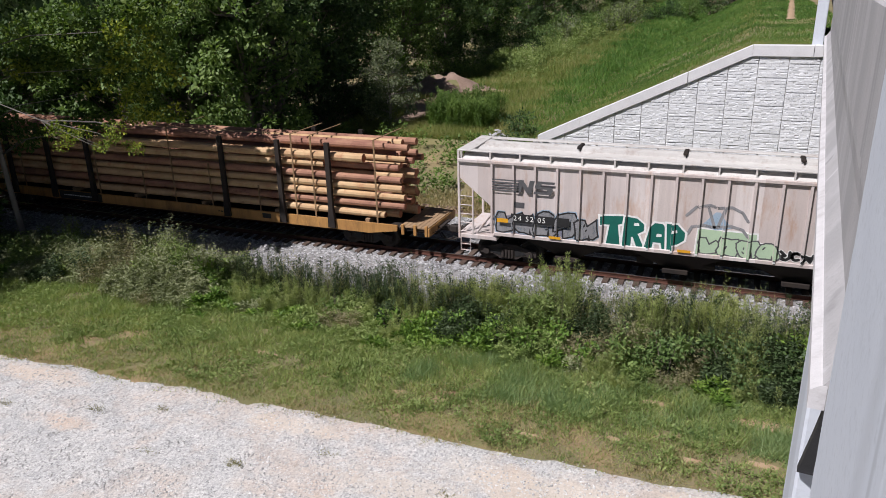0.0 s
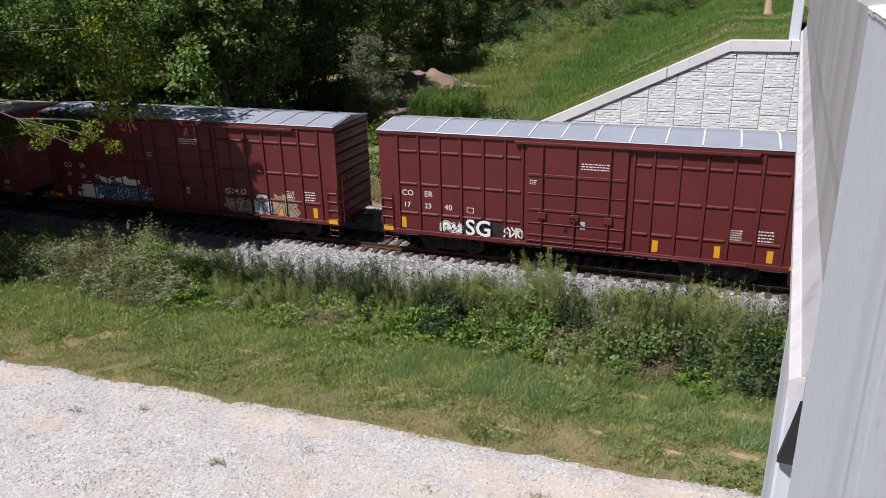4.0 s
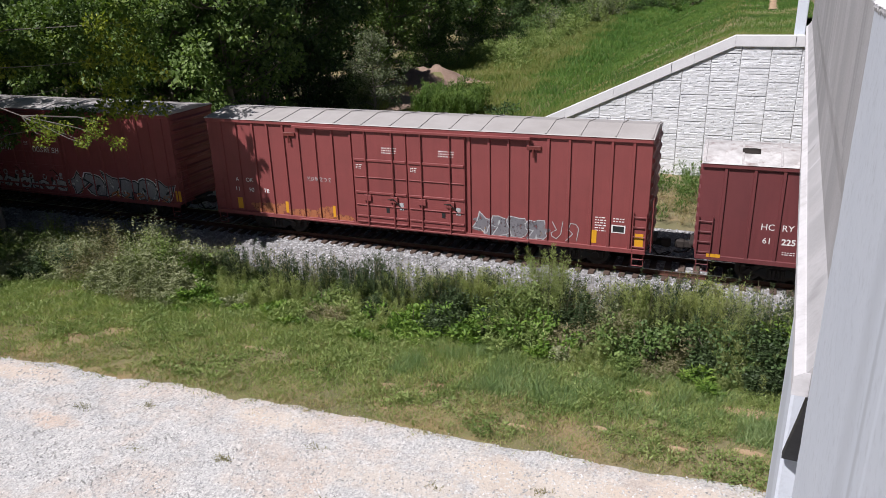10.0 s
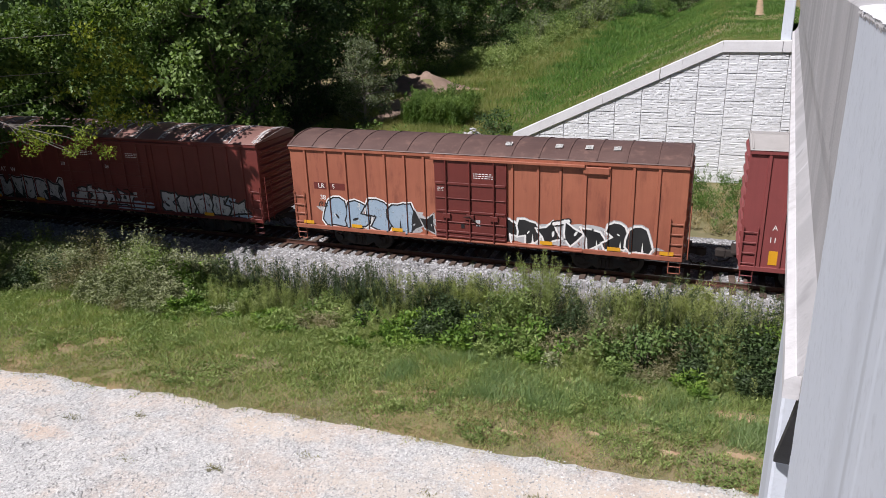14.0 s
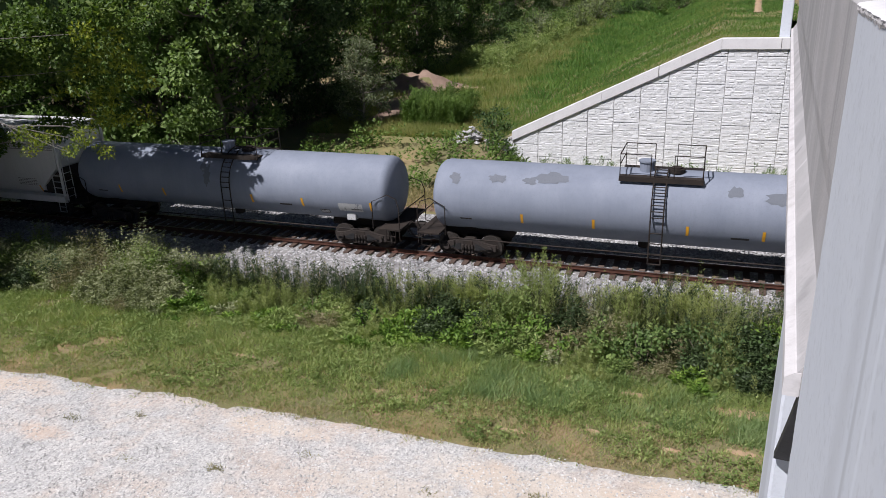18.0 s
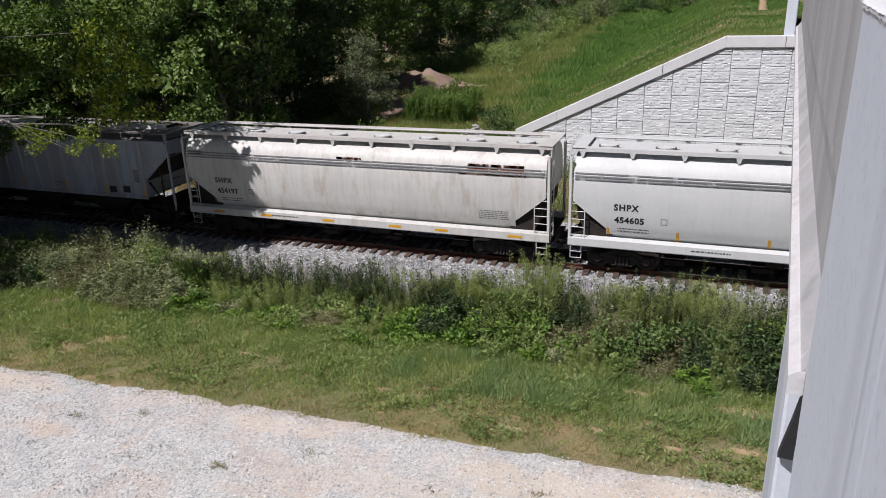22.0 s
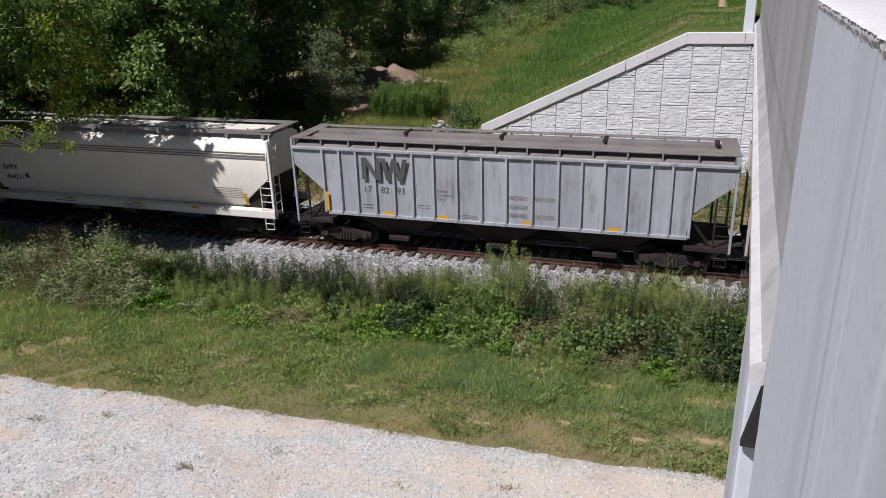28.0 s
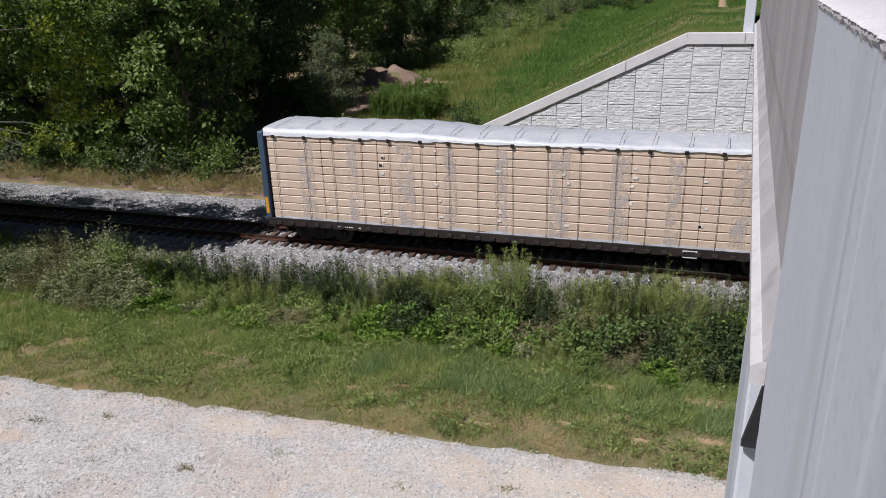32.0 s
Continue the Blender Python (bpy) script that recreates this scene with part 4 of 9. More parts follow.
    for name, mat, lab in (("weeds", WEED, "mixed green weeds beside the track"), ("pale_weeds", WEED_PALE, "grey-green flowering weeds beside the track"),
                           ("broad_weeds", WEED_BROAD, "bright broad-leaved weeds beside the track"), ("feather_weeds", WEED_FEATHER, "tall feathery light-green weeds beside the track"),
                           ("spire_weeds", WEED_DARK, "upright dark leafy weed spires before the ballast"),
                           ("dark_weeds", WEED_DARK, "dense dark green weeds below the bridge"), ("faded_weeds", WEED_DRY, "faded olive weed stalks")):
        tagged(new(name, np_mesh(name, np.concatenate(out[name]), mat)), lab, "weeds", kind="stuff")
    tagged(new("weed_stalks", np_mesh("weed_stalks", np.concatenate(st), WEED_DRY)), "thin upright weed stalks", "weeds", kind="stuff")
    # short grass up to the gravel
    n = 250000
    x, y = rs.uniform(-34, 4.5, n), rs.uniform(-13.6, -5.2, n)
    e = np.interp(x, np.linspace(-35, 5, 161), [lot_edge(q) for q in np.linspace(-35, 5, 161)])
    k = y > e - 0.06 - 0.5 * rs.uniform(0, 1, n) ** 2.5 * (1 + lump(x, y, 3.1))
    bare = (lump(x, y, 0.9, 4) + 0.6 * lump(x, y, 2.7, 1) + 0.16 * np.clip((x + 8) / 6, 0, 1) * np.clip((-9 - y) / 1.5, 0, 1) > 0.68) & (rs.uniform(0, 1, n) < 0.75)
    for bx, by, ra, rb in BARE:
        bare |= (((x - bx) / ra) ** 2 + ((y - by) / rb) ** 2 < rs.uniform(0.3, 1.3, n)) & (rs.uniform(0, 1, n) < 0.86)
    k &= ~bare
    x, y = x[k], y[k]
    z = gz(x, y)
    h = (0.075 + 0.13 * np.clip((y + 11.0) / 3.5, 0, 1) + 0.04 * lump(x, y, 1.6) + 0.04 * lump(x, y, 4.7, 2)) * rs.uniform(0.6, 1.6, len(x))
    h = np.maximum(h, 0.04)
    dry = rs.uniform(0, 1, len(x)) < np.clip(0.46 - 0.2 * (y - e[k]) + 0.30 * lump(x, y, 0.6, 2) + 0.15 * lump(x, y, 2.2, 5) + 0.22 * np.clip((x + 9) / 6, 0, 1) * np.clip((-8.8 - y) / 1.2, 0, 1), 0.05, 0.9)
    tagged(new("grass", np_mesh("grass", blades(x[~dry], y[~dry], z[~dry], h[~dry], 0.024, rs, 0.7), GRASS)), "short green roadside grass", "grass", kind="stuff")
    tagged(new("dry_grass", np_mesh("dry_grass", blades(x[dry], y[dry], z[dry], h[dry] * 0.8, 0.027, rs, 0.8), GRASS_DRY)), "dry straw-coloured grass at the gravel's edge", "grass", kind="stuff")
    # tufts of longer blue-green grass below the weeds
    m = 260
    cx, cy = rs.uniform(-9, 3.2, m), rs.uniform(-9.6, -7.0, m)
    k = lump(cx, cy, 1.1, 6) + rs.normal(0, 0.35, m) > -0.1
    cx, cy = np.repeat(cx[k], 70), np.repeat(cy[k], 70)
    x, y = cx + rs.normal(0, 0.2, len(cx)), cy + rs.normal(0, 0.16, len(cx))
    h = rs.uniform(0.14, 0.42, len(x)) * np.where(on_bare(x, y), 0.35, 1.0)
    tagged(new("grass_tufts", np_mesh("grass_tufts", blades(x, y, gz(x, y), h, 0.022, rs, 0.55), GRASS_TUFT)), "longer blue-green grass tufts below the weeds", "grass", kind="stuff")
    # broad low leaves among the grass
    n = 11000
    x, y = rs.uniform(-34, 4, n), rs.uniform(-11.6, -6.0, n)
    k = (lump(x, y, 0.8, 7) + rs.normal(0, 0.35, n) > 0.1) & (y > -11.4 + 1.2 * lump(x, y, 0.5, 3))
    x, y = x[k], y[k]
    k = ~on_bare(x, y)
    x, y = x[k], y[k]
    h_ = rs.uniform(0.1, 0.32, len(x))
    tagged(new("low_weeds", np_mesh("low_weeds", herbs(x, y, gz(x, y), h_, 14, 0.085, 0.36, 0.18, rs, 0.7), WEED)), "low leafy weeds in the grass", "weeds", kind="stuff")
    # the bank behind the wall and the clearing
    n = 340000
    x, y = rs.uniform(-33, 7, n), 16.2 + 150 * rs.uniform(0, 1, n) ** 1.9
    k = (x > -26 - 0.06 * (y - 16)) & ((np.abs(x - 2.9 - 0.036 * (y - 45)) > 0.4) | (y < 45)) & (((x + 25.0) / 4.0) ** 2 + ((y - 35.3) / 4.0) ** 2 > rs.uniform(0.7, 1.1, n))
    k &= ((x + 20.6) / 1.6) ** 2 + ((y - 35.6) / 0.9) ** 2 > rs.uniform(0.5, 1.2, n)
    k &= ((x + 22.4) / 1.1) ** 2 + ((y - 22.5) / 3.5) ** 2 > rs.uniform(0.6, 1.2, n)
    k &= ((x + 23.6) / 1.9) ** 2 + ((y - 28.0) / 4.8) ** 2 > rs.uniform(0.6, 1.2, n)
    x, y = x[k], y[k]
    toe = np.clip((-7.5 - x) / 8, 0, 1)
    h = (0.16 + 0.30 * toe + 0.10 * lump(x, y, 0.5)) * rs.uniform(0.6, 1.4, len(x)) * (0.8 + 0.005 * y)
    h = np.maximum(h, 0.08)
    z = gz(x, y)
    w = 0.022 + 0.0016 * (y - 16)
    rough = np.clip((-14.2 - 0.05 * (y - 40) + 1.8 * lump(x, y, 0.35, 5) - x) / 3.0, 0, 1) + 0.9 * np.exp(-(y - 16) / 6.5) + 0.35 * np.exp(-np.abs(x + 0.2) / 1.5)
    dry = rough + 0.35 * rs.normal(0, 1, len(x)) + 0.3 * lump(x, y, 0.8, 2) > 0.55
    tagged(new("bank_grass", np_mesh("bank_grass", blades(x[~dry], y[~dry], z[~dry], h[~dry], w[~dry][:, None], rs, 0.45), GRASS_HILL)), "lush green grass on the embankment", "grass", kind="stuff")
    tagged(new("bank_dry_grass", np_mesh("bank_dry_grass", blades(x[dry], y[dry], z[dry], h[dry], w[dry][:, None], rs, 0.45), GRASS_DRY_GREEN)), "yellow-green grass on the embankment", "grass", kind="stuff")
    # tall weeds in the clearing, before the wall and along the far side of the track
    def patch(name, mat, lab, n, x0, x1, y0, y1, h0, h1, per, length, width, spread, up=0.4, cut=-0.4, f=0.6):
        x, y = rs.uniform(x0, x1, n), rs.uniform(y0, y1, n)
        k = lump(x, y, f, 3) > cut
        x, y = x[k], y[k]
        return herbs(x, y, gz(x, y), rs.uniform(h0, h1, len(x)) * (1 + 0.3 * lump(x, y, f * 2)), per, length, width, spread, rs, up)
    q = [patch("", None, "", 420, -20.0, -15.6, 18.4, 22.5, 1.0, 2.1, 120, 0.20, 0.17, 0.16, 1.2, -2),
         patch("", None, "", 300, -24, -10, 6.5, 15, 0.6, 1.6, 45, 0.22, 0.35, 0.4, 0.5, -0.3)]
    hb = [patch("", None, "", 700, -28, -21.5, 44, 80, 0.7, 1.9, 60, 0.24, 0.30, 0.5, 0.8, -0.3, 0.3), patch("", None, "", 900, -28.5, -21.5, 78, 140, 1.0, 2.6, 60, 0.34, 0.32, 0.7, 0.8, -0.4, 0.3),
          patch("", None, "", 220, -22.5, -18.5, 42, 110, 0.5, 1.1, 46, 0.22, 0.25, 0.5, 0.8, 0.0, 0.3)]
    fl = [patch("", None, "", 90, -27, -21, 50, 135, 1.4, 2.6, 46, 0.22, 0.4, 0.5, 0.4, 0.2, 0.5)]
    tagged(new("pale_brush", np_mesh("pale_brush", np.concatenate(fl), WEED_PALE)), "pale flowering brush on the embankment's foot", "brush", kind="stuff")
    ww = [patch("", None, "", 700, -10.5, 6, 6.2, 15.2, 0.4, 1.2, 60, 0.19, 0.16, 0.2, 1.1, -0.2)]
    tagged(new("wall_weeds", np_mesh("wall_weeds", np.concatenate(ww), CLEARING)), "dull green weeds on sandy soil before the retaining wall", "weeds", kind="stuff")
    tagged(new("hill_brush", np_mesh("hill_brush", np.concatenate(hb), WEED)), "rough green brush between the wood and the embankment", "brush", kind="stuff")
    tagged(new("clearing_weeds", np_mesh("clearing_weeds", np.concatenate(q), CLEARING)), "tall green weeds in the clearing behind the track", "weeds", kind="stuff")
    q = [patch("", None, "", 2600, -60, -9, 5.6, 7.8, 0.25, 0.7, 26, 0.18, 0.14, 0.18, 1.4, -0.6, 0.9),
         patch("", None, "", 700, -10.5, 6, 6.0, 12, 0.3, 0.7, 30, 0.18, 0.14, 0.2, 1.2, -0.5, 0.8)]
    tagged(new("straw_grass", np_mesh("straw_grass", np.concatenate(q), GRASS_DRY)), "tall straw-coloured grass along the far ballast edge", "grass", kind="stuff")


BARE = ((-13.9, -9.25, 0.55, 0.13), (-1.5, -7.95, 0.42, 0.18), (1.7, -8.05, 1.1, 0.30), (-8.6, -9.9, 0.35, 0.12), (-0.3, -10.4, 0.3, 0.10), (-4.4, -10.75, 0.5, 0.10), (1.4, -10.0, 0.45, 0.13), (-2.3, -10.1, 0.25, 0.08), (0.4, -9.2, 0.25, 0.08))
GRASS_DRY_GREEN = leaf_mat("yellow_green_grass", [(0.13, 0.19, 0.05), (0.25, 0.29, 0.09), (0.42, 0.38, 0.18)], scale=0.2)
low_growth()


def dirt_patch(name, cx, cy, ra, rb, label, mat=DIRT, lift=0.012, n=26):
    """Bare soil that follows the ground, with a ragged edge."""
    s = Solid()
    rows = 7
    s.v = [(cx, cy, land(cx, cy) + lift + 0.01)]
    for r in range(1, rows + 1):
        for i in range(n):
            t = 6.2832 * i / n
            k = r / rows * (1 + 0.28 * noise.noise((cx + 1.6 * math.cos(t), cy + 1.6 * math.sin(t), 2)) + 0.12 * noise.noise((cx + 5 * math.cos(t), cy + 5 * math.sin(t), 3)))
            x, y = cx + ra * k * math.cos(t), cy + rb * k * math.sin(t)
            s.v.append((x, y, land(x, y) + (lift if r < rows else -0.03)))
    s.f = [(0, 1 + i, 1 + (i + 1) % n) for i in range(n)]
    s.f += [(1 + (r - 1) * n + i, 1 + r * n + i, 1 + r * n + (i + 1) % n, 1 + (r - 1) * n + (i + 1) % n) for r in range(1, rows) for i in range(n)]
    s.m = [0] * len(s.f)
    tagged(part(name, s, mat, smooth=True), label, "soil", kind="structure")


for bx_, by_, ra_, rb_ in BARE:
    dirt_patch("bare_soil", bx_, by_, ra_, rb_, "bare reddish soil in the grass")
dirt_patch("soil_mound", -25.0, 35.2, 4.2, 4.2, "bare pinkish dirt mound at the wood's edge", DIRT_MOUND, 0.05)
dirt_patch("soil_bare_patch", -20.6, 35.6, 1.8, 1.0, "bare reddish soil in the clearing", DIRT, 0.05)
dirt_patch("soil_gully", -22.4, 22.5, 1.1, 3.6, "bare reddish soil in the clearing", DIRT_MOUND, 0.06)
dirt_patch("soil_bare_patch", -14.9, 33.9, 0.8, 0.5, "bare reddish soil on the embankment", DIRT, 0.05)
dirt_patch("soil_gully", -23.6, 28.0, 2.0, 5.0, "bare reddish soil in the clearing", DIRT, 0.06)


def soil_strip(name, pts, w, label):
    """A narrow bare way over the ground."""
    s = Solid()
    for i, (x, y) in enumerate(pts):
        k = w * (1 + 0.35 * noise.noise((y * 0.6, 3, 0)))
        x += 0.25 * noise.noise((y * 0.3, 8, 0))
        s.v += [(x - k, y, land(x - k, y) - 0.02), (x - k * 0.7, y, land(x, y) + 0.07), (x + k * 0.7, y, land(x, y) + 0.07), (x + k, y, land(x + k, y) - 0.02)]
    s.f = [(4 * i + j, 4 * i + j + 1, 4 * i + j + 5, 4 * i + j + 4) for i in range(len(pts) - 1) for j in range(3)]
    s.m = [0] * len(s.f)
    tagged(part(name, s, DIRT, smooth=True), label, "path", kind="structure")


soil_strip("foot_path", [(2.9 + 0.036 * (q * 0.6), 45 + q * 0.6) for q in range(90)], 0.30, "narrow sandy foot path on top of the embankment")
for i_ in range(6):
    dirt_patch("track_side_soil", -55 + i_ * 8, 6.3, 5.0, 0.5, "reddish soil along the far ballast edge", DIRT_MOUND, 0.02)


# small weeds that stand in the gravel
rs_ = np.random.RandomState(77)
tx_, ty_ = [], []
for x_, y_, n_ in ((-11.2, -14.6, 26), (-16.6, -13.9, 14), (-13.7, -15.0, 10), (-9.2, -13.4, 12), (-19.5, -14.6, 16), (-5.6, -13.9, 10), (-7.7, -15.2, 14), (-14.8, -13.2, 12), (-3.2, -13.2, 16)):
    tx_.append(x_ + rs_.normal(0, 0.16, n_ * 4))
    ty_.append(y_ + rs_.normal(0, 0.07, n_ * 4))
tx_, ty_ = np.concatenate(tx_), np.concatenate(ty_)
tagged(new("gravel_weeds", np_mesh("gravel_weeds", blades(tx_, ty_, np.vectorize(land)(tx_, ty_) + 0.02, rs_.uniform(0.03, 0.11, len(tx_)), 0.03, rs_, 0.9), WEED_DRY)), "small dull weeds in the gravel", "weeds", kind="stuff")


def shrub(name, x, y, h, r, mat, label, seed, leaf=0.16, per=240, n=22, stems=5):
    rs = np.random.RandomState(seed)
    t = tagged(new(name), label, "shrub", "shrubs")
    t.matrix_basis = pose(x, y, land(x, y) - 0.05)
    cs, rr, s = [], [], Solid()
    for i in range(n):
        a, q = rs.uniform(0, 6.283), r * rs.uniform(0.0, 0.85) ** 0.7
        z = h * rs.uniform(0.18, 0.88) * (1 - 0.25 * (q / r) ** 2)
        cs.append((math.cos(a) * q, math.sin(a) * q, z))
        rr.append(r * rs.uniform(0.22, 0.42))
        if i % 3 == 0:
            s.tube([(0.1 * math.cos(a), 0.1 * math.sin(a), 0), (math.cos(a) * q * 0.6, math.sin(a) * q * 0.6, z * 0.6), cs[-1]], 0.022, 5, r1=0.006)
    part("stem_tuft", s, BARK, t, kind="stuff")
    part("leaves", np_mesh("leaves", clumps(np.array(cs), rr, per, leaf, rs, 0.1), mat), None, t)
    return t


def plume(name, x, y, h, r, seed, label):
    """A feathery light-green weed in a tuft of upright stems."""
    rs = np.random.RandomState(seed)
    t = tagged(new(name), label, "shrub", "shrubs")
    t.matrix_basis = pose(x, y, land(x, y) - 0.05)
    n = 60
    px, py = rs.normal(0, r * 0.38, n), rs.normal(0, r * 0.38, n)
    hh = h * rs.uniform(0.68, 1.0, n)
    part("stem_tuft", np_mesh("stem_tuft", stalks(px, py, np.zeros(n), hh, rs, 0.022), WEED_DRY), None, t, kind="stuff")
    part("leaves", np_mesh("leaves", herbs(px, py, np.zeros(n), hh, 190, 0.105, 0.16, 0.16, rs, 1.1, 0.25), PLUME), None, t)
    return t


PLUME = leaf_mat("feathery_light_leaves", [(0.22, 0.27, 0.09), (0.32, 0.38, 0.14), (0.44, 0.48, 0.20)], trans=0.4)
plume("plume_weed", -5.0, -4.7, 2.85, 1.15, 71, "tall feathery light-green weed beside the track")
plume("plume_weed", -7.4, -4.8, 1.75, 0.6, 72, "feathery light-green weed beside the track")
plume("plume_weed", -8.7, -4.6, 1.5, 0.6, 73, "feathery light-green weed beside the track")
plume("plume_weed", -2.0, -4.9, 2.2, 0.8, 74, "tall feathery light-green weed beside the track")
plume("plume_weed", -0.2, -4.5, 2.3, 0.9, 75, "tall feathery light-green weed beside the track")
for i_, (x_, y_, h_, r_) in enumerate(((-13.2, 18.4, 1.7, 1.2), (-12.5, 15.0, 1.6, 1.0), (-11.2, 14.5, 1.1, 0.9))):
    shrub("shrub", x_, y_, h_, r_, LEAF_DARK, "bushy dark green shrub beside the end of the retaining wall", 80 + i_)
for i_, (x_, y_, h_, r_, m_) in enumerate(((-2.9, -6.2, 1.5, 0.9, LEAF_MID), (-1.4, -6.4, 1.7, 1.0, LEAF_MID), (0.6, -6.0, 1.9, 1.1, LEAF_DARK), (2.2, -5.9, 2.0, 1.1, LEAF_DARK), (-13.2, -5.9, 1.05, 0.55, LEAF_MID), (-9.4, -6.4, 1.0, 0.7, WEED_BROAD), (-7.0, -6.3, 1.15, 0.9, WEED_BROAD), (-8.2, -6.2, 1.2, 0.7, WEED_BROAD), (-5.9, -6.5, 1.1, 0.7, WEED_BROAD), (-4.8, -6.2, 1.25, 0.8, WEED_BROAD), (-3.9, -6.7, 0.95, 0.6, WEED_BROAD), (-10.9, -6.2, 0.9, 0.5, WEED_BROAD))):
    shrub("shrub", x_, y_, h_, r_, m_, "broad-leaved green shrub among the weeds", 90 + i_, 0.135, 300, 20)
# brush along the wood's edge; spots with y < 0 are unseen, added to block skylight
rb_ = random.Random(12)
brush_ = [shrub("brush", 0, 0, 3.2, 1.9, m_, "dense green brush along the wood's edge and unseen beside the track", 110 + i_, 0.21, 120, 34) for i_, m_ in enumerate((LEAF_MID, LEAF_DARK, LEAF_GREY))]
spots_ = [(-24.8 - 2.3 * i, 7.7 + 0.5 * math.sin(i * 2.1)) for i in range(13)] + [(-25.2, 20.5), (-28.3, 28), (-29.5, 32), (-28.5, 37), (-28, 42), (-28.5, 47), (-29, 52), (-29, 58), (-30, 64), (-30, 71), (-30.5, 79), (-31, 88), (-31, 98), (-31, 109), (-30, 122), (-28, 136), (-24, 148), (-21, 112), (-18, 120), (-15, 126), (-12, 131), (-8, 135), (-22, 100), (-26.5, 66), (-26, 74), (-25.5, 84), (-24, 92), (-28, 25.5), (-29.5, 12.5), (-34, 12), (-39, 12), (-45, 12), (-27.0, 22.0), (-29.0, 22.5), (-27.8, 17.5), (-33.5, -6.2), (-36.5, -5.2), (-34.5, -8.6), (-39.5, -5.5), (-38, -9)]
for i_, (x_, y_) in enumerate(spots_):
    f_ = rb_.uniform(0.75, 1.15) * (1.7 if y_ < 0 else 1 + max(y_ - 40, 0) * 0.008)
    m_ = pose(x_, y_, land(x_, y_) - 0.1, 0, 0, rb_.uniform(0, 360))
    # Between y 17 and 25 dark leaves stand in for the hollow's deep shade.
    k_ = 1 if 17 < y_ < 25 else 0 if 0 < y_ < 9 and x_ > -34 else rb_.choice((0, 0, 1, 2)) if y_ > 20 else rb_.choice((0, 1, 1, 2))
    if i_ < 3:
        brush_[i_].matrix_basis = m_
        o_ = brush_[i_]
    else:
        o_ = copy_thing(brush_[k_], m_)
    o_.scale = (f_, f_, f_ * rb_.uniform(0.8, 1.15))

# ---- railway cars: paints and shared parts. x runs along the car, its front at +x; z = 0 is the rail head ----
def paint(name, a, b, stain=None, streak=0.3, rough=0.55, coarse=0.7):
    return surface(name, a, b, rough, fine=22, coarse=coarse, stain=stain, streak=streak, bump=0.05, spec=0.35)


STEEL = surface("dirty_black_steel", (0.022, 0.019, 0.018), (0.040, 0.031, 0.026), 0.8, fine=20, spec=0.2)
DARK_GREY = surface("sooty_grey_paint", (0.12, 0.115, 0.115), (0.20, 0.19, 0.185), 0.7, fine=20)
RUST_STEEL = surface("rusted_cast_steel", (0.040, 0.031, 0.027), (0.024, 0.020, 0.018), 0.8, fine=20)
WHEEL = surface("wheel_steel", (0.055, 0.048, 0.043), (0.035, 0.03, 0.027), 0.6, metal=0.3)
WHITE = paint("white_paint", (0.80, 0.80, 0.78), (0.70, 0.70, 0.69), streak=0.1)


def worn(m, lo=0.36, hi=0.46, scale=5.0):
    """Thin sprayed paint that has flaked and faded off in places."""
    nt = m.node_tree
    co = nt.nodes.new("ShaderNodeTexCoord").outputs["Object"]
    n = tex(nt, "Noise", scale, stretch(nt, co, 1.0, 1.0, 0.7), 8, 0.75)
    nt.links.new(maprange(nt, n.outputs[0], lo, hi), nt.nodes["Principled BSDF"].inputs["Alpha"])
    return m


SILVER = worn(paint("silver_spray", (0.50, 0.51, 0.52), (0.38, 0.39, 0.40), streak=0.3))
GREY_P = worn(paint("grey_spray", (0.28, 0.28, 0.29), (0.20, 0.20, 0.21), streak=0.4), 0.37, 0.47)
INK = paint("faded_dark_lettering", (0.075, 0.075, 0.08), (0.12, 0.12, 0.125), streak=0.3)
BLACK = paint("black_paint", (0.018, 0.018, 0.02), (0.03, 0.03, 0.03), streak=0.0)
YELLOW = paint("yellow_reflector", (0.72, 0.36, 0.02), (0.62, 0.30, 0.02), streak=0.15)
GREEN_P = paint("dark_green_spray", (0.01, 0.13, 0.10), (0.008, 0.10, 0.08), streak=0.0)
MINT_P = paint("pale_green_spray", (0.42, 0.55, 0.38), (0.36, 0.48, 0.34), streak=0.0)
BLUE_P = paint("dark_blue_spray", (0.03, 0.07, 0.16), (0.05, 0.11, 0.22), streak=0.0)
SKY_P = worn(paint("light_blue_spray", (0.28, 0.38, 0.48), (0.34, 0.42, 0.50), streak=0.1), 0.34, 0.44)
VIOLET_P = worn(paint("violet_grey_spray", (0.17, 0.17, 0.23), (0.22, 0.23, 0.29), streak=0.1), 0.35, 0.46)
ORANGE_P = worn(paint("orange_spray", (0.42, 0.16, 0.07), (0.34, 0.12, 0.06), streak=0.1), 0.38, 0.5)
SMOKE_P = worn(paint("smoky_grey_spray", (0.16, 0.155, 0.17), (0.23, 0.225, 0.24), streak=0.2), 0.36, 0.48)
TAN_P = paint("tan_spray", (0.34, 0.27, 0.18), (0.26, 0.21, 0.15), streak=0.1)


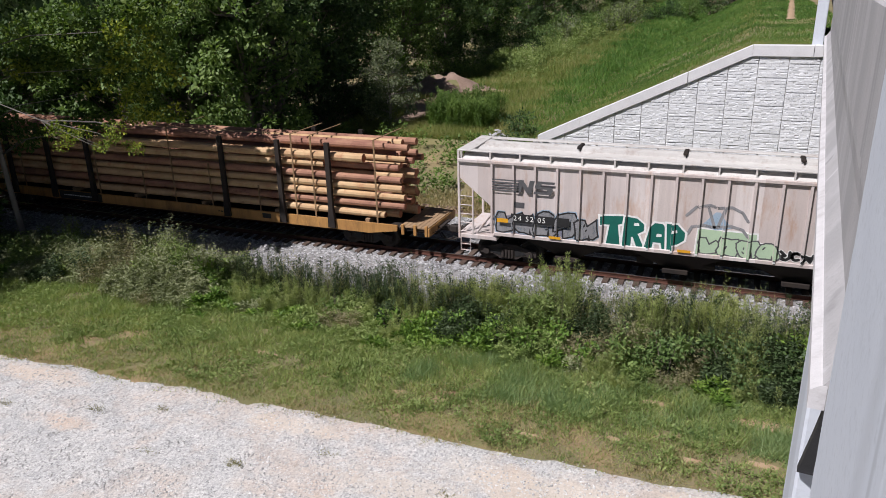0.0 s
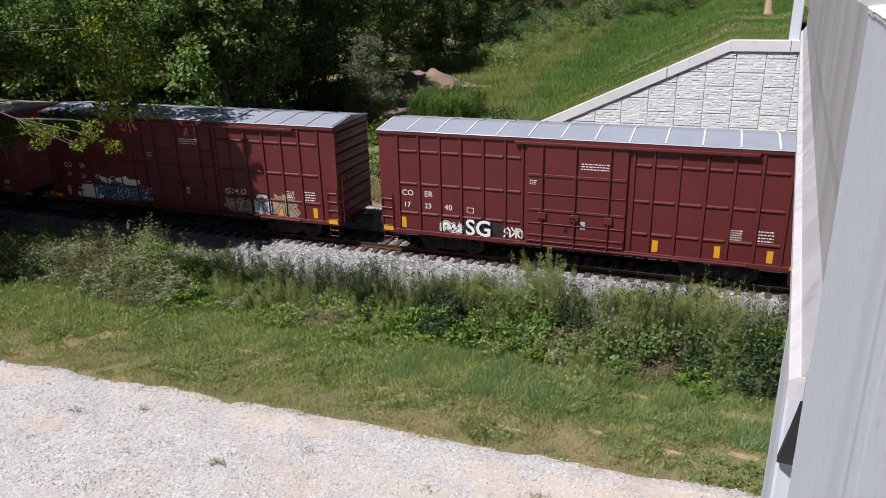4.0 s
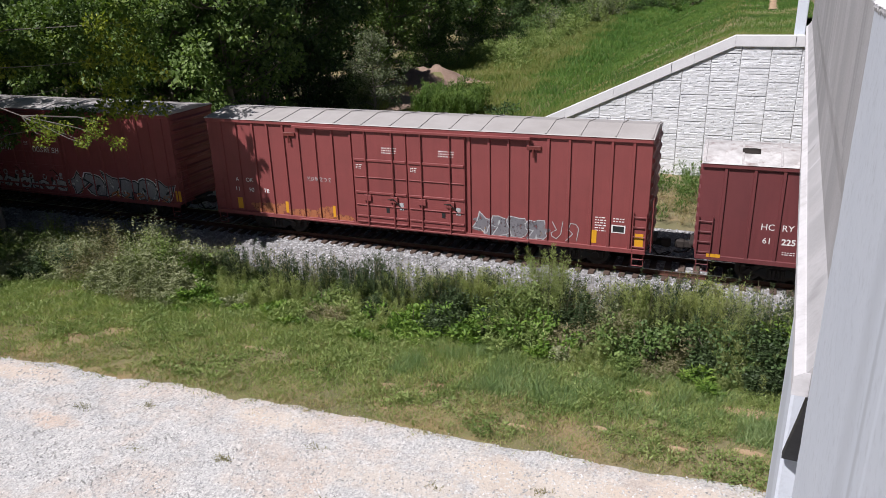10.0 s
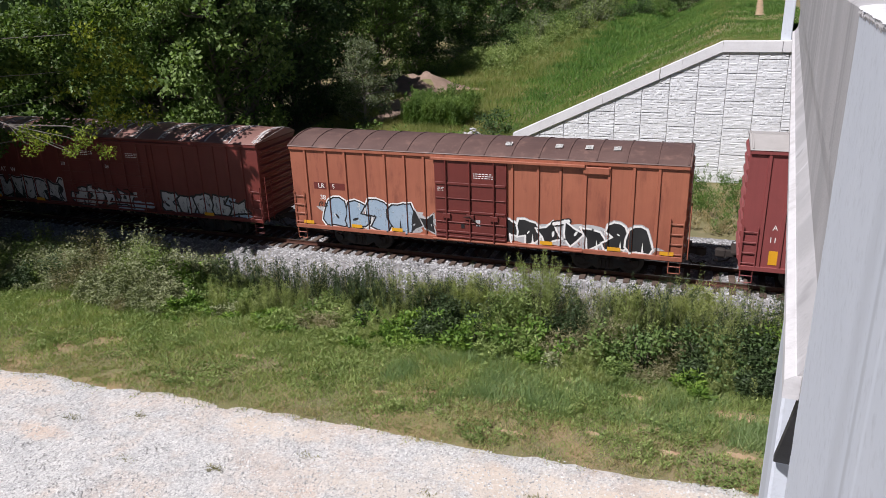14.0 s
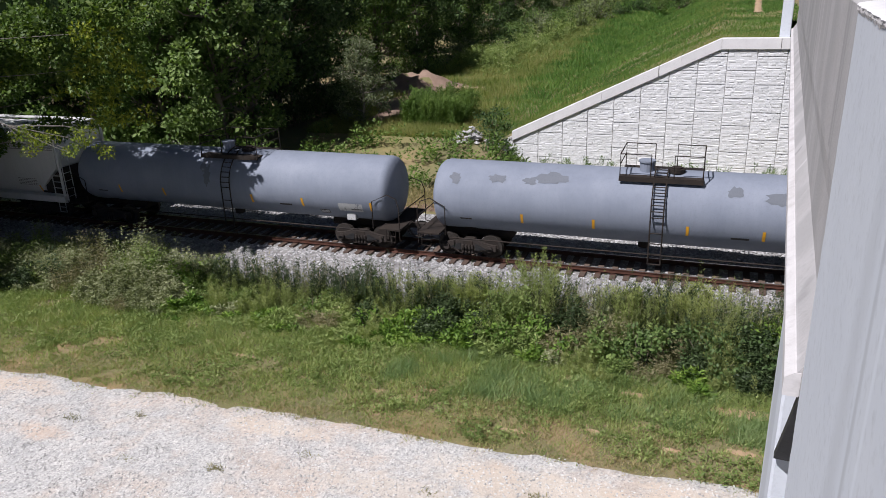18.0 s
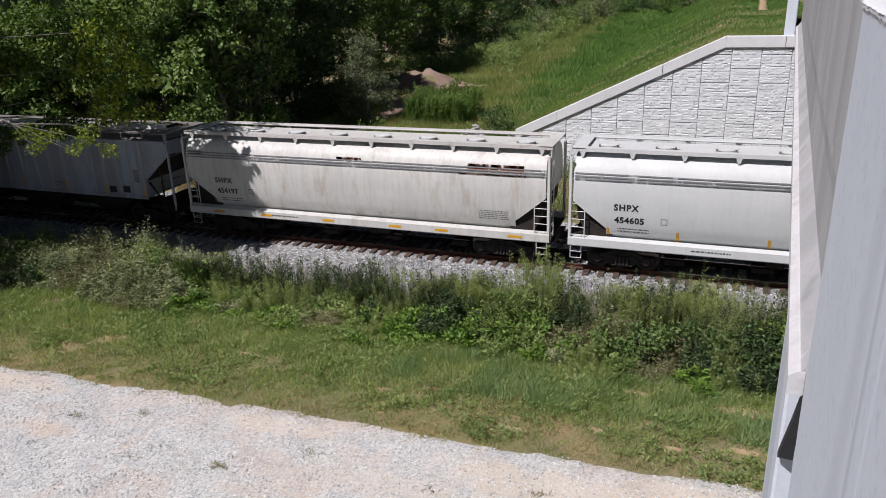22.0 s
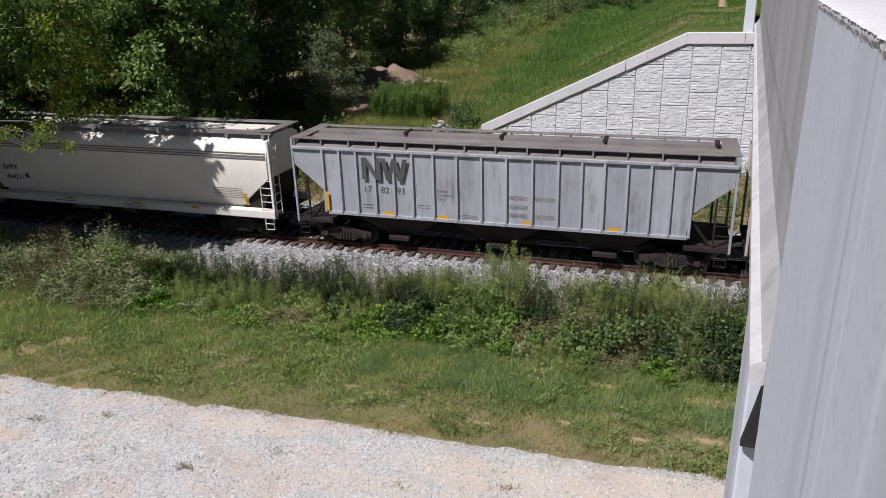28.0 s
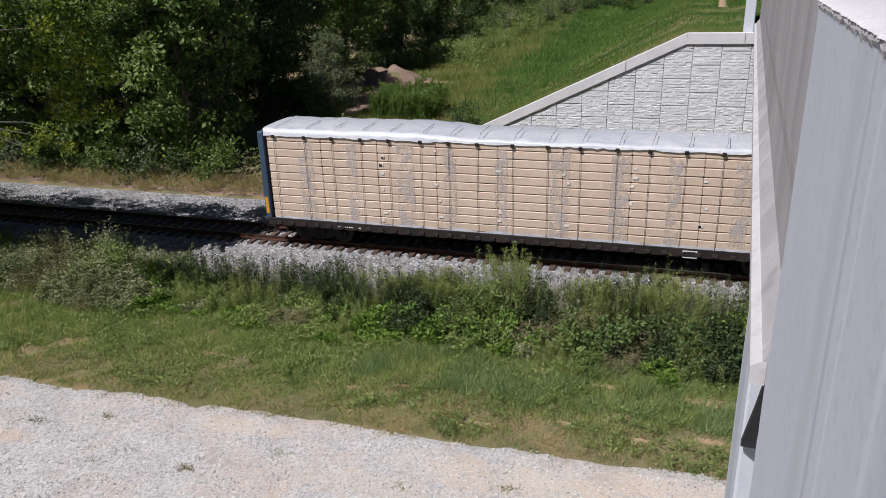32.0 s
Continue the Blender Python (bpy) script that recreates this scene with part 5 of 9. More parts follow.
def panelled(m, pitch, dark, light, offset=0.0):
    """Weathering that differs from one side sheet to the next."""
    nt = m.node_tree
    sep = nt.nodes.new("ShaderNodeSeparateXYZ")
    nt.links.new(nt.nodes.new("ShaderNodeTexCoord").outputs["Object"], sep.inputs[0])
    prev = sep.outputs[0]
    for op, v in (("ADD", 50.0 + offset), ("DIVIDE", pitch), ("FLOOR", 0.0)):
        n = nt.nodes.new("ShaderNodeMath")
        n.operation = op
        n.inputs[1].default_value = v
        nt.links.new(prev, n.inputs[0])
        prev = n.outputs[0]
    w = nt.nodes.new("ShaderNodeTexWhiteNoise")
    w.noise_dimensions = "1D"
    nt.links.new(prev, w.inputs["W"])
    b = nt.nodes["Principled BSDF"].inputs["Base Color"]
    nt.links.new(mix(nt, 1.0, b.links[0].from_socket, ramp(nt, w.outputs["Value"], [(0, dark), (1, light)]), "MULTIPLY"), b)
    return m


def car(label, a, b, category="freight car"):
    c = tagged(new("freight_car"), label, category, "cars of the train")
    c.matrix_basis = pose((a + b) / 2, 0, 0)
    return c


_shared = {}
POSTS = {}


def shared(key, make):
    if key not in _shared:
        _shared[key] = make()
    return _shared[key]


def truck(c, x):
    def frame_mesh():
        s = Solid()
        prof = [(-1.15, 0.36), (-1.15, 0.60), (-0.75, 0.66), (-0.30, 0.80), (0.30, 0.80), (0.75, 0.66), (1.15, 0.60), (1.15, 0.36), (0.62, 0.36), (0.34, 0.20), (-0.34, 0.20), (-0.62, 0.36)]
        hole = [(-0.75, 0.44), (-0.40, 0.62), (-0.30, 0.62), (-0.30, 0.32)]
        s.prism(prof, -0.06, 0.06)
        for k in (-1, 1):
            s.prism([(k * x_, z) for x_, z in hole][::k], -0.075, -0.062, 1)
            s.disc((k * 0.89, -0.09, 0.46), (0, 1, 0), 0.13, 0.10, 12)
        for k in (-0.2, -0.07, 0.07, 0.2):
            s.tube([(k, -0.07, 0.26), (k, -0.07, 0.58)], 0.055, 8)
        return s.mesh("side_frame", [RUST_STEEL, BLACK])

    def wheel_mesh():
        s = Solid()
        s.disc((0, 0, 0), (0, 1, 0), 0.455, 0.12, 24)
        s.disc((0, 0.07, 0), (0, 1, 0), 0.485, 0.03, 24)
        s.disc((0, -0.07, 0), (0, 1, 0), 0.33, 0.02, 20, 1)
        s.disc((0, -0.09, 0), (0, 1, 0), 0.12, 0.05, 12)
        return s.mesh("wheel", [WHEEL, STEEL])

    b = part("truck", shared("bolster", lambda: Solid().box(-0.24, 0.24, -1.1, 1.1, 0.42, 0.78, 0.04).mesh("truck", STEEL)), None, c, "cast steel four-wheel truck", pose(x, 0, 0))
    part("side_frame", shared("sf", frame_mesh), None, b, at=pose(0, -1.02, 0))
    part("side_frame", shared("sf", frame_mesh), None, b, at=pose(0, 1.02, 0, 0, 0, 180))
    for k in (-0.89, 0.89):
        part("axle", shared("axle", lambda: Solid().tube([(0, -1.05, 0), (0, 1.05, 0)], 0.08, 10).mesh("axle", STEEL)), None, b, at=pose(k, 0, 0.46))
        part("wheel", shared("wheel", wheel_mesh), None, b, at=pose(k, -0.755, 0.46))
        part("wheel", shared("wheel", wheel_mesh), None, b, at=pose(k, 0.755, 0.46, 0, 0, 180))


def coupler(c, x, d):
    def make():
        s = Solid().box(-0.1, 0.55, -0.09, 0.09, 0.74, 0.98, 0.02)
        s.box(0.40, 0.78, -0.15, 0.12, 0.70, 1.02, 0.05)
        s.tube([(0.1, -0.28, 0.72), (0.35, -0.32, 0.45), (0.62, -0.2, 0.42), (0.8, -0.1, 0.5)], 0.035, 6)
        s.tube([(0.02, -1.3, 0.95), (0.18, -0.9, 0.98), (0.2, -0.3, 0.98), (0.4, -0.1, 1.04)], 0.018, 5)
        s.tube([(0.05, -0.5, 0.95), (0.22, -0.55, 0.62), (0.45, -0.42, 0.5), (0.75, -0.3, 0.62)], 0.022, 5)
        s.box(0.0, 0.25, -0.55, 0.5, 1.0, 1.06)
        return s.mesh("coupler", RUST_STEEL)
    part("coupler", shared("coupler", make), None, c, at=pose(x, 0, 0, 0, 0, 0 if d > 0 else 180))


def running_gear(c, L, inset, sill=0.62, floor=1.0):
    for d in (-1, 1):
        truck(c, d * (L / 2 - inset))
        coupler(c, d * (L / 2 - 0.02), d)
    s = Solid().box(-L / 2 + 0.1, L / 2 - 0.1, -0.33, 0.33, sill, floor, 0.02)
    part("centre_sill", s, STEEL, c)
    s = Solid().disc((0.9, -0.75, 0.74), (1, 0, 0), 0.20, 0.9, 12).box(-1.4, -0.8, -0.95, -0.55, 0.58, 0.9, 0.03)
    s.tube([(-L / 2 + 1.2, -0.55, 0.7), (L / 2 - 1.2, -0.55, 0.7)], 0.03, 5)
    part("brake_gear", s, STEEL, c)


def ladder(c, x, y, z0, z1, mat, w=0.42, n=5, name="ladder", along="x", label=""):
    """Two stiles and round rungs, on a side (along x) or an end (along y)."""
    s = Solid()
    f = (lambda u, z: (x + u, y, z)) if along == "x" else (lambda u, z: (x, y + u, z))
    for u in (-w / 2, w / 2):
        s.tube([f(u, z0), f(u, z1)], 0.022, 5)
    for i in range(n):
        z = z0 + (z1 - z0) * (i + 0.5) / n
        s.tube([f(-w / 2, z), f(w / 2, z)], 0.018, 5)
    part(name, s, mat, c, label)


def step(c, x, y, mat, z=0.98, w=0.4, d=0.5):
    s = Solid().tube([(x - w / 2, y, z), (x - w / 2, y, z - d), (x + w / 2, y, z - d), (x + w / 2, y, z)], 0.022, 5)
    s.tube([(x - w / 2, y, z - d * 0.5), (x + w / 2, y, z - d * 0.5)], 0.018, 5)
    part("corner_step", s, mat, c)


STROKES = {  # letters as strokes in a unit box, for sprayed words
    "A": [[(0, 0), (0.45, 1), (0.55, 1), (1, 0)], [(0.25, 0.38), (0.75, 0.38)]],
    "B": [[(0.1, 0), (0.1, 1), (0.7, 1), (0.9, 0.78), (0.65, 0.54), (0.2, 0.52)], [(0.65, 0.52), (1, 0.28), (0.75, 0), (0.1, 0)]],
    "D": [[(0.1, 0), (0.1, 1), (0.6, 1), (0.95, 0.7), (0.95, 0.3), (0.6, 0), (0.1, 0)]],
    "E": [[(0.95, 1), (0.1, 1), (0.1, 0), (1, 0)], [(0.15, 0.5), (0.75, 0.5)]],
    "F": [[(0.95, 1), (0.1, 1), (0.1, 0)], [(0.15, 0.52), (0.75, 0.52)]],
    "G": [[(0.95, 0.8), (0.6, 1), (0.2, 0.85), (0.05, 0.45), (0.3, 0.03), (0.8, 0.1), (0.92, 0.45), (0.55, 0.45)]],
    "H": [[(0.1, 0), (0.1, 1)], [(0.9, 0), (0.9, 1)], [(0.1, 0.5), (0.9, 0.5)]],
    "K": [[(0.1, 0), (0.1, 1)], [(0.9, 1), (0.2, 0.45), (0.95, 0)]],
    "L": [[(0.15, 1), (0.1, 0), (0.9, 0.05)]],
    "M": [[(0, 0), (0.15, 1), (0.5, 0.35), (0.85, 1), (1, 0)]],
    "N": [[(0.05, 0), (0.1, 1), (0.85, 0.05), (0.95, 1)]],
    "O": [[(0.5, 1), (0.15, 0.82), (0.03, 0.5), (0.15, 0.15), (0.5, 0), (0.85, 0.15), (0.97, 0.5), (0.85, 0.82), (0.5, 1)]],
    "R": [[(0.1, 0), (0.1, 1), (0.7, 1), (0.92, 0.75), (0.7, 0.5), (0.2, 0.48)], [(0.45, 0.48), (1, 0)]],
    "S": [[(0.95, 0.85), (0.6, 1), (0.15, 0.88), (0.12, 0.62), (0.5, 0.5), (0.9, 0.35), (0.85, 0.1), (0.4, 0), (0.03, 0.15)]],
    "T": [[(0, 1), (1, 0.97)], [(0.5, 1), (0.48, 0)]],
    "U": [[(0.08, 1), (0.1, 0.3), (0.35, 0), (0.7, 0.02), (0.92, 0.3), (0.92, 1)]],
    "W": [[(0, 1), (0.2, 0), (0.5, 0.7), (0.8, 0), (1, 1)]],
    "Y": [[(0.05, 1), (0.5, 0.45), (0.95, 1)], [(0.5, 0.45), (0.4, 0)]],
}


SHAPES = (  # bent strokes for shapes without meaning
    [[(0.0, 0.1), (0.35, 0.0), (0.6, 0.25), (0.35, 0.55), (0.1, 0.8), (0.45, 1.0), (0.95, 0.8)]],
    [[(0.1, 0.0), (0.1, 0.7), (0.4, 1.0), (0.8, 0.9), (0.9, 0.6), (0.5, 0.45), (0.95, 0.0)]],
    [[(0.05, 1.0), (0.15, 0.2), (0.5, 0.0), (0.75, 0.3), (0.6, 0.65), (1.0, 0.95)]],
    [[(0.0, 0.0), (0.3, 0.9), (0.6, 0.4), (1.0, 1.0)], [(0.2, 0.45), (0.9, 0.2)]],
    [[(0.9, 0.95), (0.4, 1.0), (0.05, 0.6), (0.2, 0.1), (0.7, 0.0), (0.95, 0.35), (0.5, 0.5)], [(0.5, 0.5), (0.3, 0.75)]],
    [[(0.1, 0.0), (0.2, 1.0)], [(0.2, 0.6), (0.6, 0.75), (0.9, 1.0)], [(0.3, 0.55), (0.95, 0.05)]],
    [[(0.5, 1.0), (0.1, 0.75), (0.15, 0.2), (0.55, 0.02), (0.92, 0.3), (0.85, 0.8), (0.5, 1.0)], [(0.6, 0.3), (1.0, 0.0)]],
)


# ---- writing and sprayed paint, laid on the sheet and over the posts ----
class Spray:
    """Flat painted shapes on a car's near side; they wrap over its posts."""

    def __init__(self, seed):
        self.r = random.Random(seed)
        self.p, self.mats = [], []

    def poly(self, pts, mat, layer):
        if mat not in self.mats:
            self.mats.append(mat)
        self.p.append((pts, self.mats.index(mat), layer))

    def ribbon(self, pts, w, mat, layer):
        for a, b in zip(pts, pts[1:]):
            dx, dz = b[0] - a[0], b[1] - a[1]
            l = math.hypot(dx, dz) or 1
            nx, nz = -dz / l * w / 2, dx / l * w / 2
            self.poly([(a[0] - nx, a[1] - nz), (b[0] - nx, b[1] - nz), (b[0] + nx, b[1] + nz), (a[0] + nx, a[1] + nz)], mat, layer)
        for q in pts:
            self.poly([(q[0] + w / 2 * math.cos(t), q[1] + w / 2 * math.sin(t)) for t in (0, 0.785, 1.571, 2.356, 3.142, 3.927, 4.712, 5.498)], mat, layer + 0.3)

    def blob(self, x0, x1, z0, z1, mat, layer, rough=0.22, n=46):
        """A ragged patch, as a fan of wedges."""
        cx, cz = (x0 + x1) / 2, (z0 + z1) / 2
        ph = [self.r.uniform(0, 6.28) for _ in range(4)]
        pts = []
        for i in range(n):
            t = 2 * math.pi * i / n
            k = 1 + rough * (0.5 * math.sin(3 * t + ph[0]) + 0.35 * math.sin(7 * t + ph[1]) + 0.3 * math.sin(11 * t + ph[2]) + 0.28 * self.r.uniform(-1, 1)) - rough * 0.3
            c, s = math.cos(t), math.sin(t)
            e = (abs(c) ** 3 + abs(s) ** 3) ** (-1 / 3)
            pts.append((cx + (x1 - x0) / 2 * c * k * e, max(cz + (z1 - z0) / 2 * s * k * e, z0)))
        for a, b in zip(pts, pts[1:] + pts[:1]):
            self.poly([(cx, cz), a, b], mat, layer)

    def glyph(self):
        """Hooks, loops and forks that spell nothing."""
        r = self.r
        if r.random() < 0.8:
            f, up = r.random() < 0.5, r.random() < 0.5
            return [[((1 - u) if f else u, (1 - v) if up else v) for u, v in st] for st in r.choice(SHAPES)]
        out = []
        for _ in range(r.choice((2, 2, 3))):
            a = r.uniform(0, 6.283)
            turn = r.choice((-1, 1)) * r.uniform(1.6, 4.6)
            cx, cz, rx, rz = r.uniform(0.35, 0.65), r.uniform(0.4, 0.6), r.uniform(0.3, 0.55), r.uniform(0.35, 0.55)
            out.append([(min(max(cx + rx * math.cos(a + turn * q / 6), 0), 1), min(max(cz + rz * math.sin(a + turn * q / 6), 0), 1)) for q in range(7)])
        return out

    def piece(self, x0, x1, z0, z1, n, fill, outline, halo=None, fat=0.34, shine=None, text=None):
        """A row of fat, overlapping, letter-like shapes."""
        n = len(text) if text else n
        w = (x1 - x0) / n
        for i in range(n):
            L = STROKES[text[i]] if text else self.glyph()
            h0, h1 = z0 + self.r.uniform(0, 0.12) * (z1 - z0), z1 - self.r.uniform(0, 0.18) * (z1 - z0)
            sk = self.r.uniform(-0.12, 0.12)
            q = fat * min(w, (z1 - z0))
            g = q * 0.72
            for st in L:
                pts = [(x0 + i * w + (0.02 + 0.96 * u) * w + sk * (v - 0.5) * w, h0 + g + (h1 - h0 - 2 * g) * v) for u, v in st]
                if halo is not None:
                    self.ribbon(pts, q * 2.0, halo, 1)
                self.ribbon(pts, q * 1.42, outline, 2)
                self.ribbon(pts, q, fill, 3)
                if shine is not None:
                    a, b = pts[0], pts[1]
                    self.ribbon([(a[0] * 0.8 + b[0] * 0.2, a[1] * 0.8 + b[1] * 0.2), (a[0] * 0.3 + b[0] * 0.7, a[1] * 0.3 + b[1] * 0.7)], q * 0.22, shine, 4)

    def edge(self, pts, w, mat, layer):
        """A painted line round a shape."""
        for j, (a, b) in enumerate(zip(pts, pts[1:] + pts[:1])):
            dx, dz = b[0] - a[0], b[1] - a[1]
            l = math.hypot(dx, dz) or 1
            ux, uz = dx / l * w / 2, dz / l * w / 2
            self.poly([(a[0] - ux + uz, a[1] - uz - ux), (b[0] + ux + uz, b[1] + uz - ux), (b[0] + ux - uz, b[1] + uz + ux), (a[0] - ux - uz, a[1] - uz + ux)], mat, layer + 0.06 * (j % 2))

    def shape(self, pts, fill, line, w, layer):
        self.poly(pts, fill, layer)
        self.edge(pts, w, line, layer + 0.12)

    def bubble(self, x0, x1, z0, z1, n, fill, line, halo=None, w=0.07, spiky=0.25, shine=None):
        """A row of fat, closed, overlapping shapes with holes and notches."""
        r = self.r
        step_ = (x1 - x0) / n
        for i in range(n):
            xa, xb = x0 + step_ * (i - 0.08), x0 + step_ * (i + 1.08)
            za, zb = z0 + r.uniform(0, 0.06) * (z1 - z0), z1 - r.uniform(0, 0.2) * (z1 - z0)
            lx, lz, sk = xb - xa, zb - za, r.uniform(-0.1, 0.1)
            wild = r.random() < spiky
            n_ = r.choice((7, 8, 9)) if wild else 14
            turn, ph, lob = r.uniform(0, 6.28), r.uniform(0, 6.28), r.choice((2, 3, 3, 4))
            u = []
            for q in range(n_):
                t = 6.283 * q / n_
                k = (1.12 if q % 2 else 0.62) * r.uniform(0.85, 1.1) if wild else 1.0 + 0.13 * math.sin(lob * t + ph)
                c, s = math.cos(t + turn * wild), math.sin(t + turn * wild)
                f = k * (abs(c) ** 4 + abs(s) ** 4) ** -0.25
                u.append((0.5 + 0.48 * c * f, 0.5 + 0.48 * s * f))
            if not wild and r.random() < 0.6:
                q = r.randrange(n_)
                u[q] = (0.5 + (u[q][0] - 0.5) * 0.3, 0.5 + (u[q][1] - 0.5) * 0.3)
            pts = [(xa + lx * (p + sk * (q - 0.5)), max(za + lz * q, z0 - 0.04)) for p, q in u]
            if halo is not None:
                cx, cz = sum(p[0] for p in pts) / len(pts), sum(p[1] for p in pts) / len(pts)
                self.poly([(cx + (p - cx) * 1.14, max(cz + (q - cz) * 1.14, z0 - 0.05)) for p, q in pts], halo, 1 + 0.1 * i)
            top = 2 + 0.4 * i
            self.shape(pts, fill, line, w, top)
            for _ in range(r.choice((0, 1, 1, 2))):
                hx, hz, hr, ha = xa + lx * r.uniform(0.3, 0.7), za + lz * r.uniform(0.3, 0.75), r.uniform(0.06, 0.14), r.uniform(0, 3.1)
                self.poly([(hx + lx * hr * (math.cos(q * 0.785) * math.cos(ha) - 0.4 * math.sin(q * 0.785) * math.sin(ha)), hz + lx * hr * (math.cos(q * 0.785) * math.sin(ha) + 0.4 * math.sin(q * 0.785) * math.cos(ha))) for q in range(8)], line, top + 0.2)
            if r.random() < 0.5:
                hx = xa + lx * r.uniform(0.35, 0.65)
                self.poly([(hx, za), (hx + lx * 0.05, za + lz * r.uniform(0.3, 0.5)), (hx + lx * 0.12, za)], line, top + 0.22)
            if shine is not None:
                self.poly([(xa + lx * 0.14, za + lz * 0.72), (xa + lx * 0.24, za + lz * 0.86), (xa + lx * 0.28, za + lz * 0.82), (xa + lx * 0.19, za + lz * 0.7)], shine, top + 0.2)

    def scrawl(self, x0, x1, z0, z1, mat, w=0.05, n=6, text=None):
        """A thin handwritten tag."""
        n = len(text) if text else n
        k = (x1 - x0) / n
        for i in range(n):
            L = STROKES[text[i]] if text else self.glyph()
            for st in L:
                self.ribbon([(x0 + (i + 0.08 + 0.75 * u) * k + 0.15 * (v - 0.5) * k, z0 + (z1 - z0) * (v + self.r.uniform(-0.08, 0.08))) for u, v in st], w, mat, 4)

    def lay(self, c, y, posts=(), depth=0.06, label="sprayed graffiti", name="graffiti"):
        """Puts the paint on; pieces that stand apart become parts of their own."""
        boxes = []
        for item in self.p:
            xs, zs = [v[0] for v in item[0]], [v[1] for v in item[0]]
            x0, x1, z0, z1, got = min(xs) - 0.05, max(xs) + 0.05, min(zs) - 0.05, max(zs) + 0.05, [item]
            apart = []
            for q in boxes:
                if q[0] < x1 and q[1] > x0 and q[2] < z1 and q[3] > z0:
                    x0, x1, z0, z1, got = min(x0, q[0]), max(x1, q[1]), min(z0, q[2]), max(z1, q[3]), q[4] + got
                else:
                    apart.append(q)
            boxes = apart + [(x0, x1, z0, z1, got)]
        groups = [q[4] for q in boxes]
        for group in groups:
            self.lay_piece(group, c, y, posts, depth, label, name)

    def lay_piece(self, group, c, y, posts, depth, label, name):
        s = Solid()
        for pts, mi, layer in group:
            yy = y - 0.004 - 0.0022 * layer
            s.add([(x, yy, z) for x, z in pts], [tuple(range(len(pts)))], mi)
            lo, hi = min(q[0] for q in pts), max(q[0] for q in pts)
            for a, b in posts:
                if hi > a and lo < b:
                    out = pts
                    for lim, sg in ((a, 1), (b, -1)):
                        nxt = []
                        for p, q in zip(out, out[1:] + out[:1]):
                            ip, iq = (p[0] - lim) * sg >= 0, (q[0] - lim) * sg >= 0
                            if ip:
                                nxt.append(p)
                            if ip != iq:
                                t = (lim - p[0]) / (q[0] - p[0])
                                nxt.append((lim, p[1] + t * (q[1] - p[1])))
                        out = nxt
                        if len(out) < 3:
                            break
                    if len(out) >= 3:
                        s.add([(x, yy - depth, z) for x, z in out], [tuple(range(len(out)))], mi)
        part(name, s, self.mats, c, label)


def fat_letters(c, text, x, z, h, fill, edge, y, gap=1.0):
    """Big sprayed letters with an outline."""
    lettering(c, text, x, z, h, edge, y, 0.075 * h, gap, "outline of sprayed letters")
    lettering(c, text, x, z, h, fill, y - 0.004, 0.028 * h, gap, "sprayed letters")


def lettering(c, text, x, z, h, mat, y, bold=0.0, gap=1.0, label="", tilt=0.0):
    """Painted letters that stand on z, of the height h."""
    cu = bpy.data.curves.new("lettering", "FONT")
    cu.body, cu.size, cu.offset, cu.space_character, cu.resolution_u = text, h / 0.70, bold, gap, 3
    tmp = bpy.data.objects.new("lettering", cu)
    scene.collection.objects.link(tmp)
    me = bpy.data.meshes.new_from_object(tmp)
    bpy.data.objects.remove(tmp)
    me.materials.clear()
    me.materials.append(mat)
    part("lettering", me, None, c, label or "painted lettering", pose(x, y - 0.005, z, 90 + tilt))


def small_print(c, x0, x1, z0, z1, rows, mat, y, seed=1):
    """Lines too small to read, as plain bars."""
    r = random.Random(seed)
    s = Solid()
    h = (z1 - z0) / rows
    for i in range(rows):
        x = x0
        while x < x1 - 0.03:
            w = min(r.uniform(0.03, 0.13), x1 - x)
            za, zb = z0 + i * h + h * 0.3, z0 + i * h + h * 0.68
            ya, yb = (y(za), y(zb)) if callable(y) else (y, y)
            s.add([(x, ya - 0.005, za), (x + w, ya - 0.005, za), (x + w, yb - 0.005, zb), (x, yb - 0.005, zb)], [(0, 1, 2, 3)])
            x += w + 0.035
    part("stencil", s, mat, c, kind="stuff")


def plate(c, x0, x1, z0, z1, mat, y, name="reflector", t=0.006):
    if callable(y):
        zs = [z0 + (z1 - z0) * i / 4 for i in range(5)]
        part(name, Solid().loft([[(x0, y(z) - t, z), (x1, y(z) - t, z), (x1, y(z) + 0.01, z), (x0, y(z) + 0.01, z)] for z in zs]), mat, c)
    else:
        part(name, Solid().box(x0, x1, y - t, y - 0.001, z0, z1), mat, c)


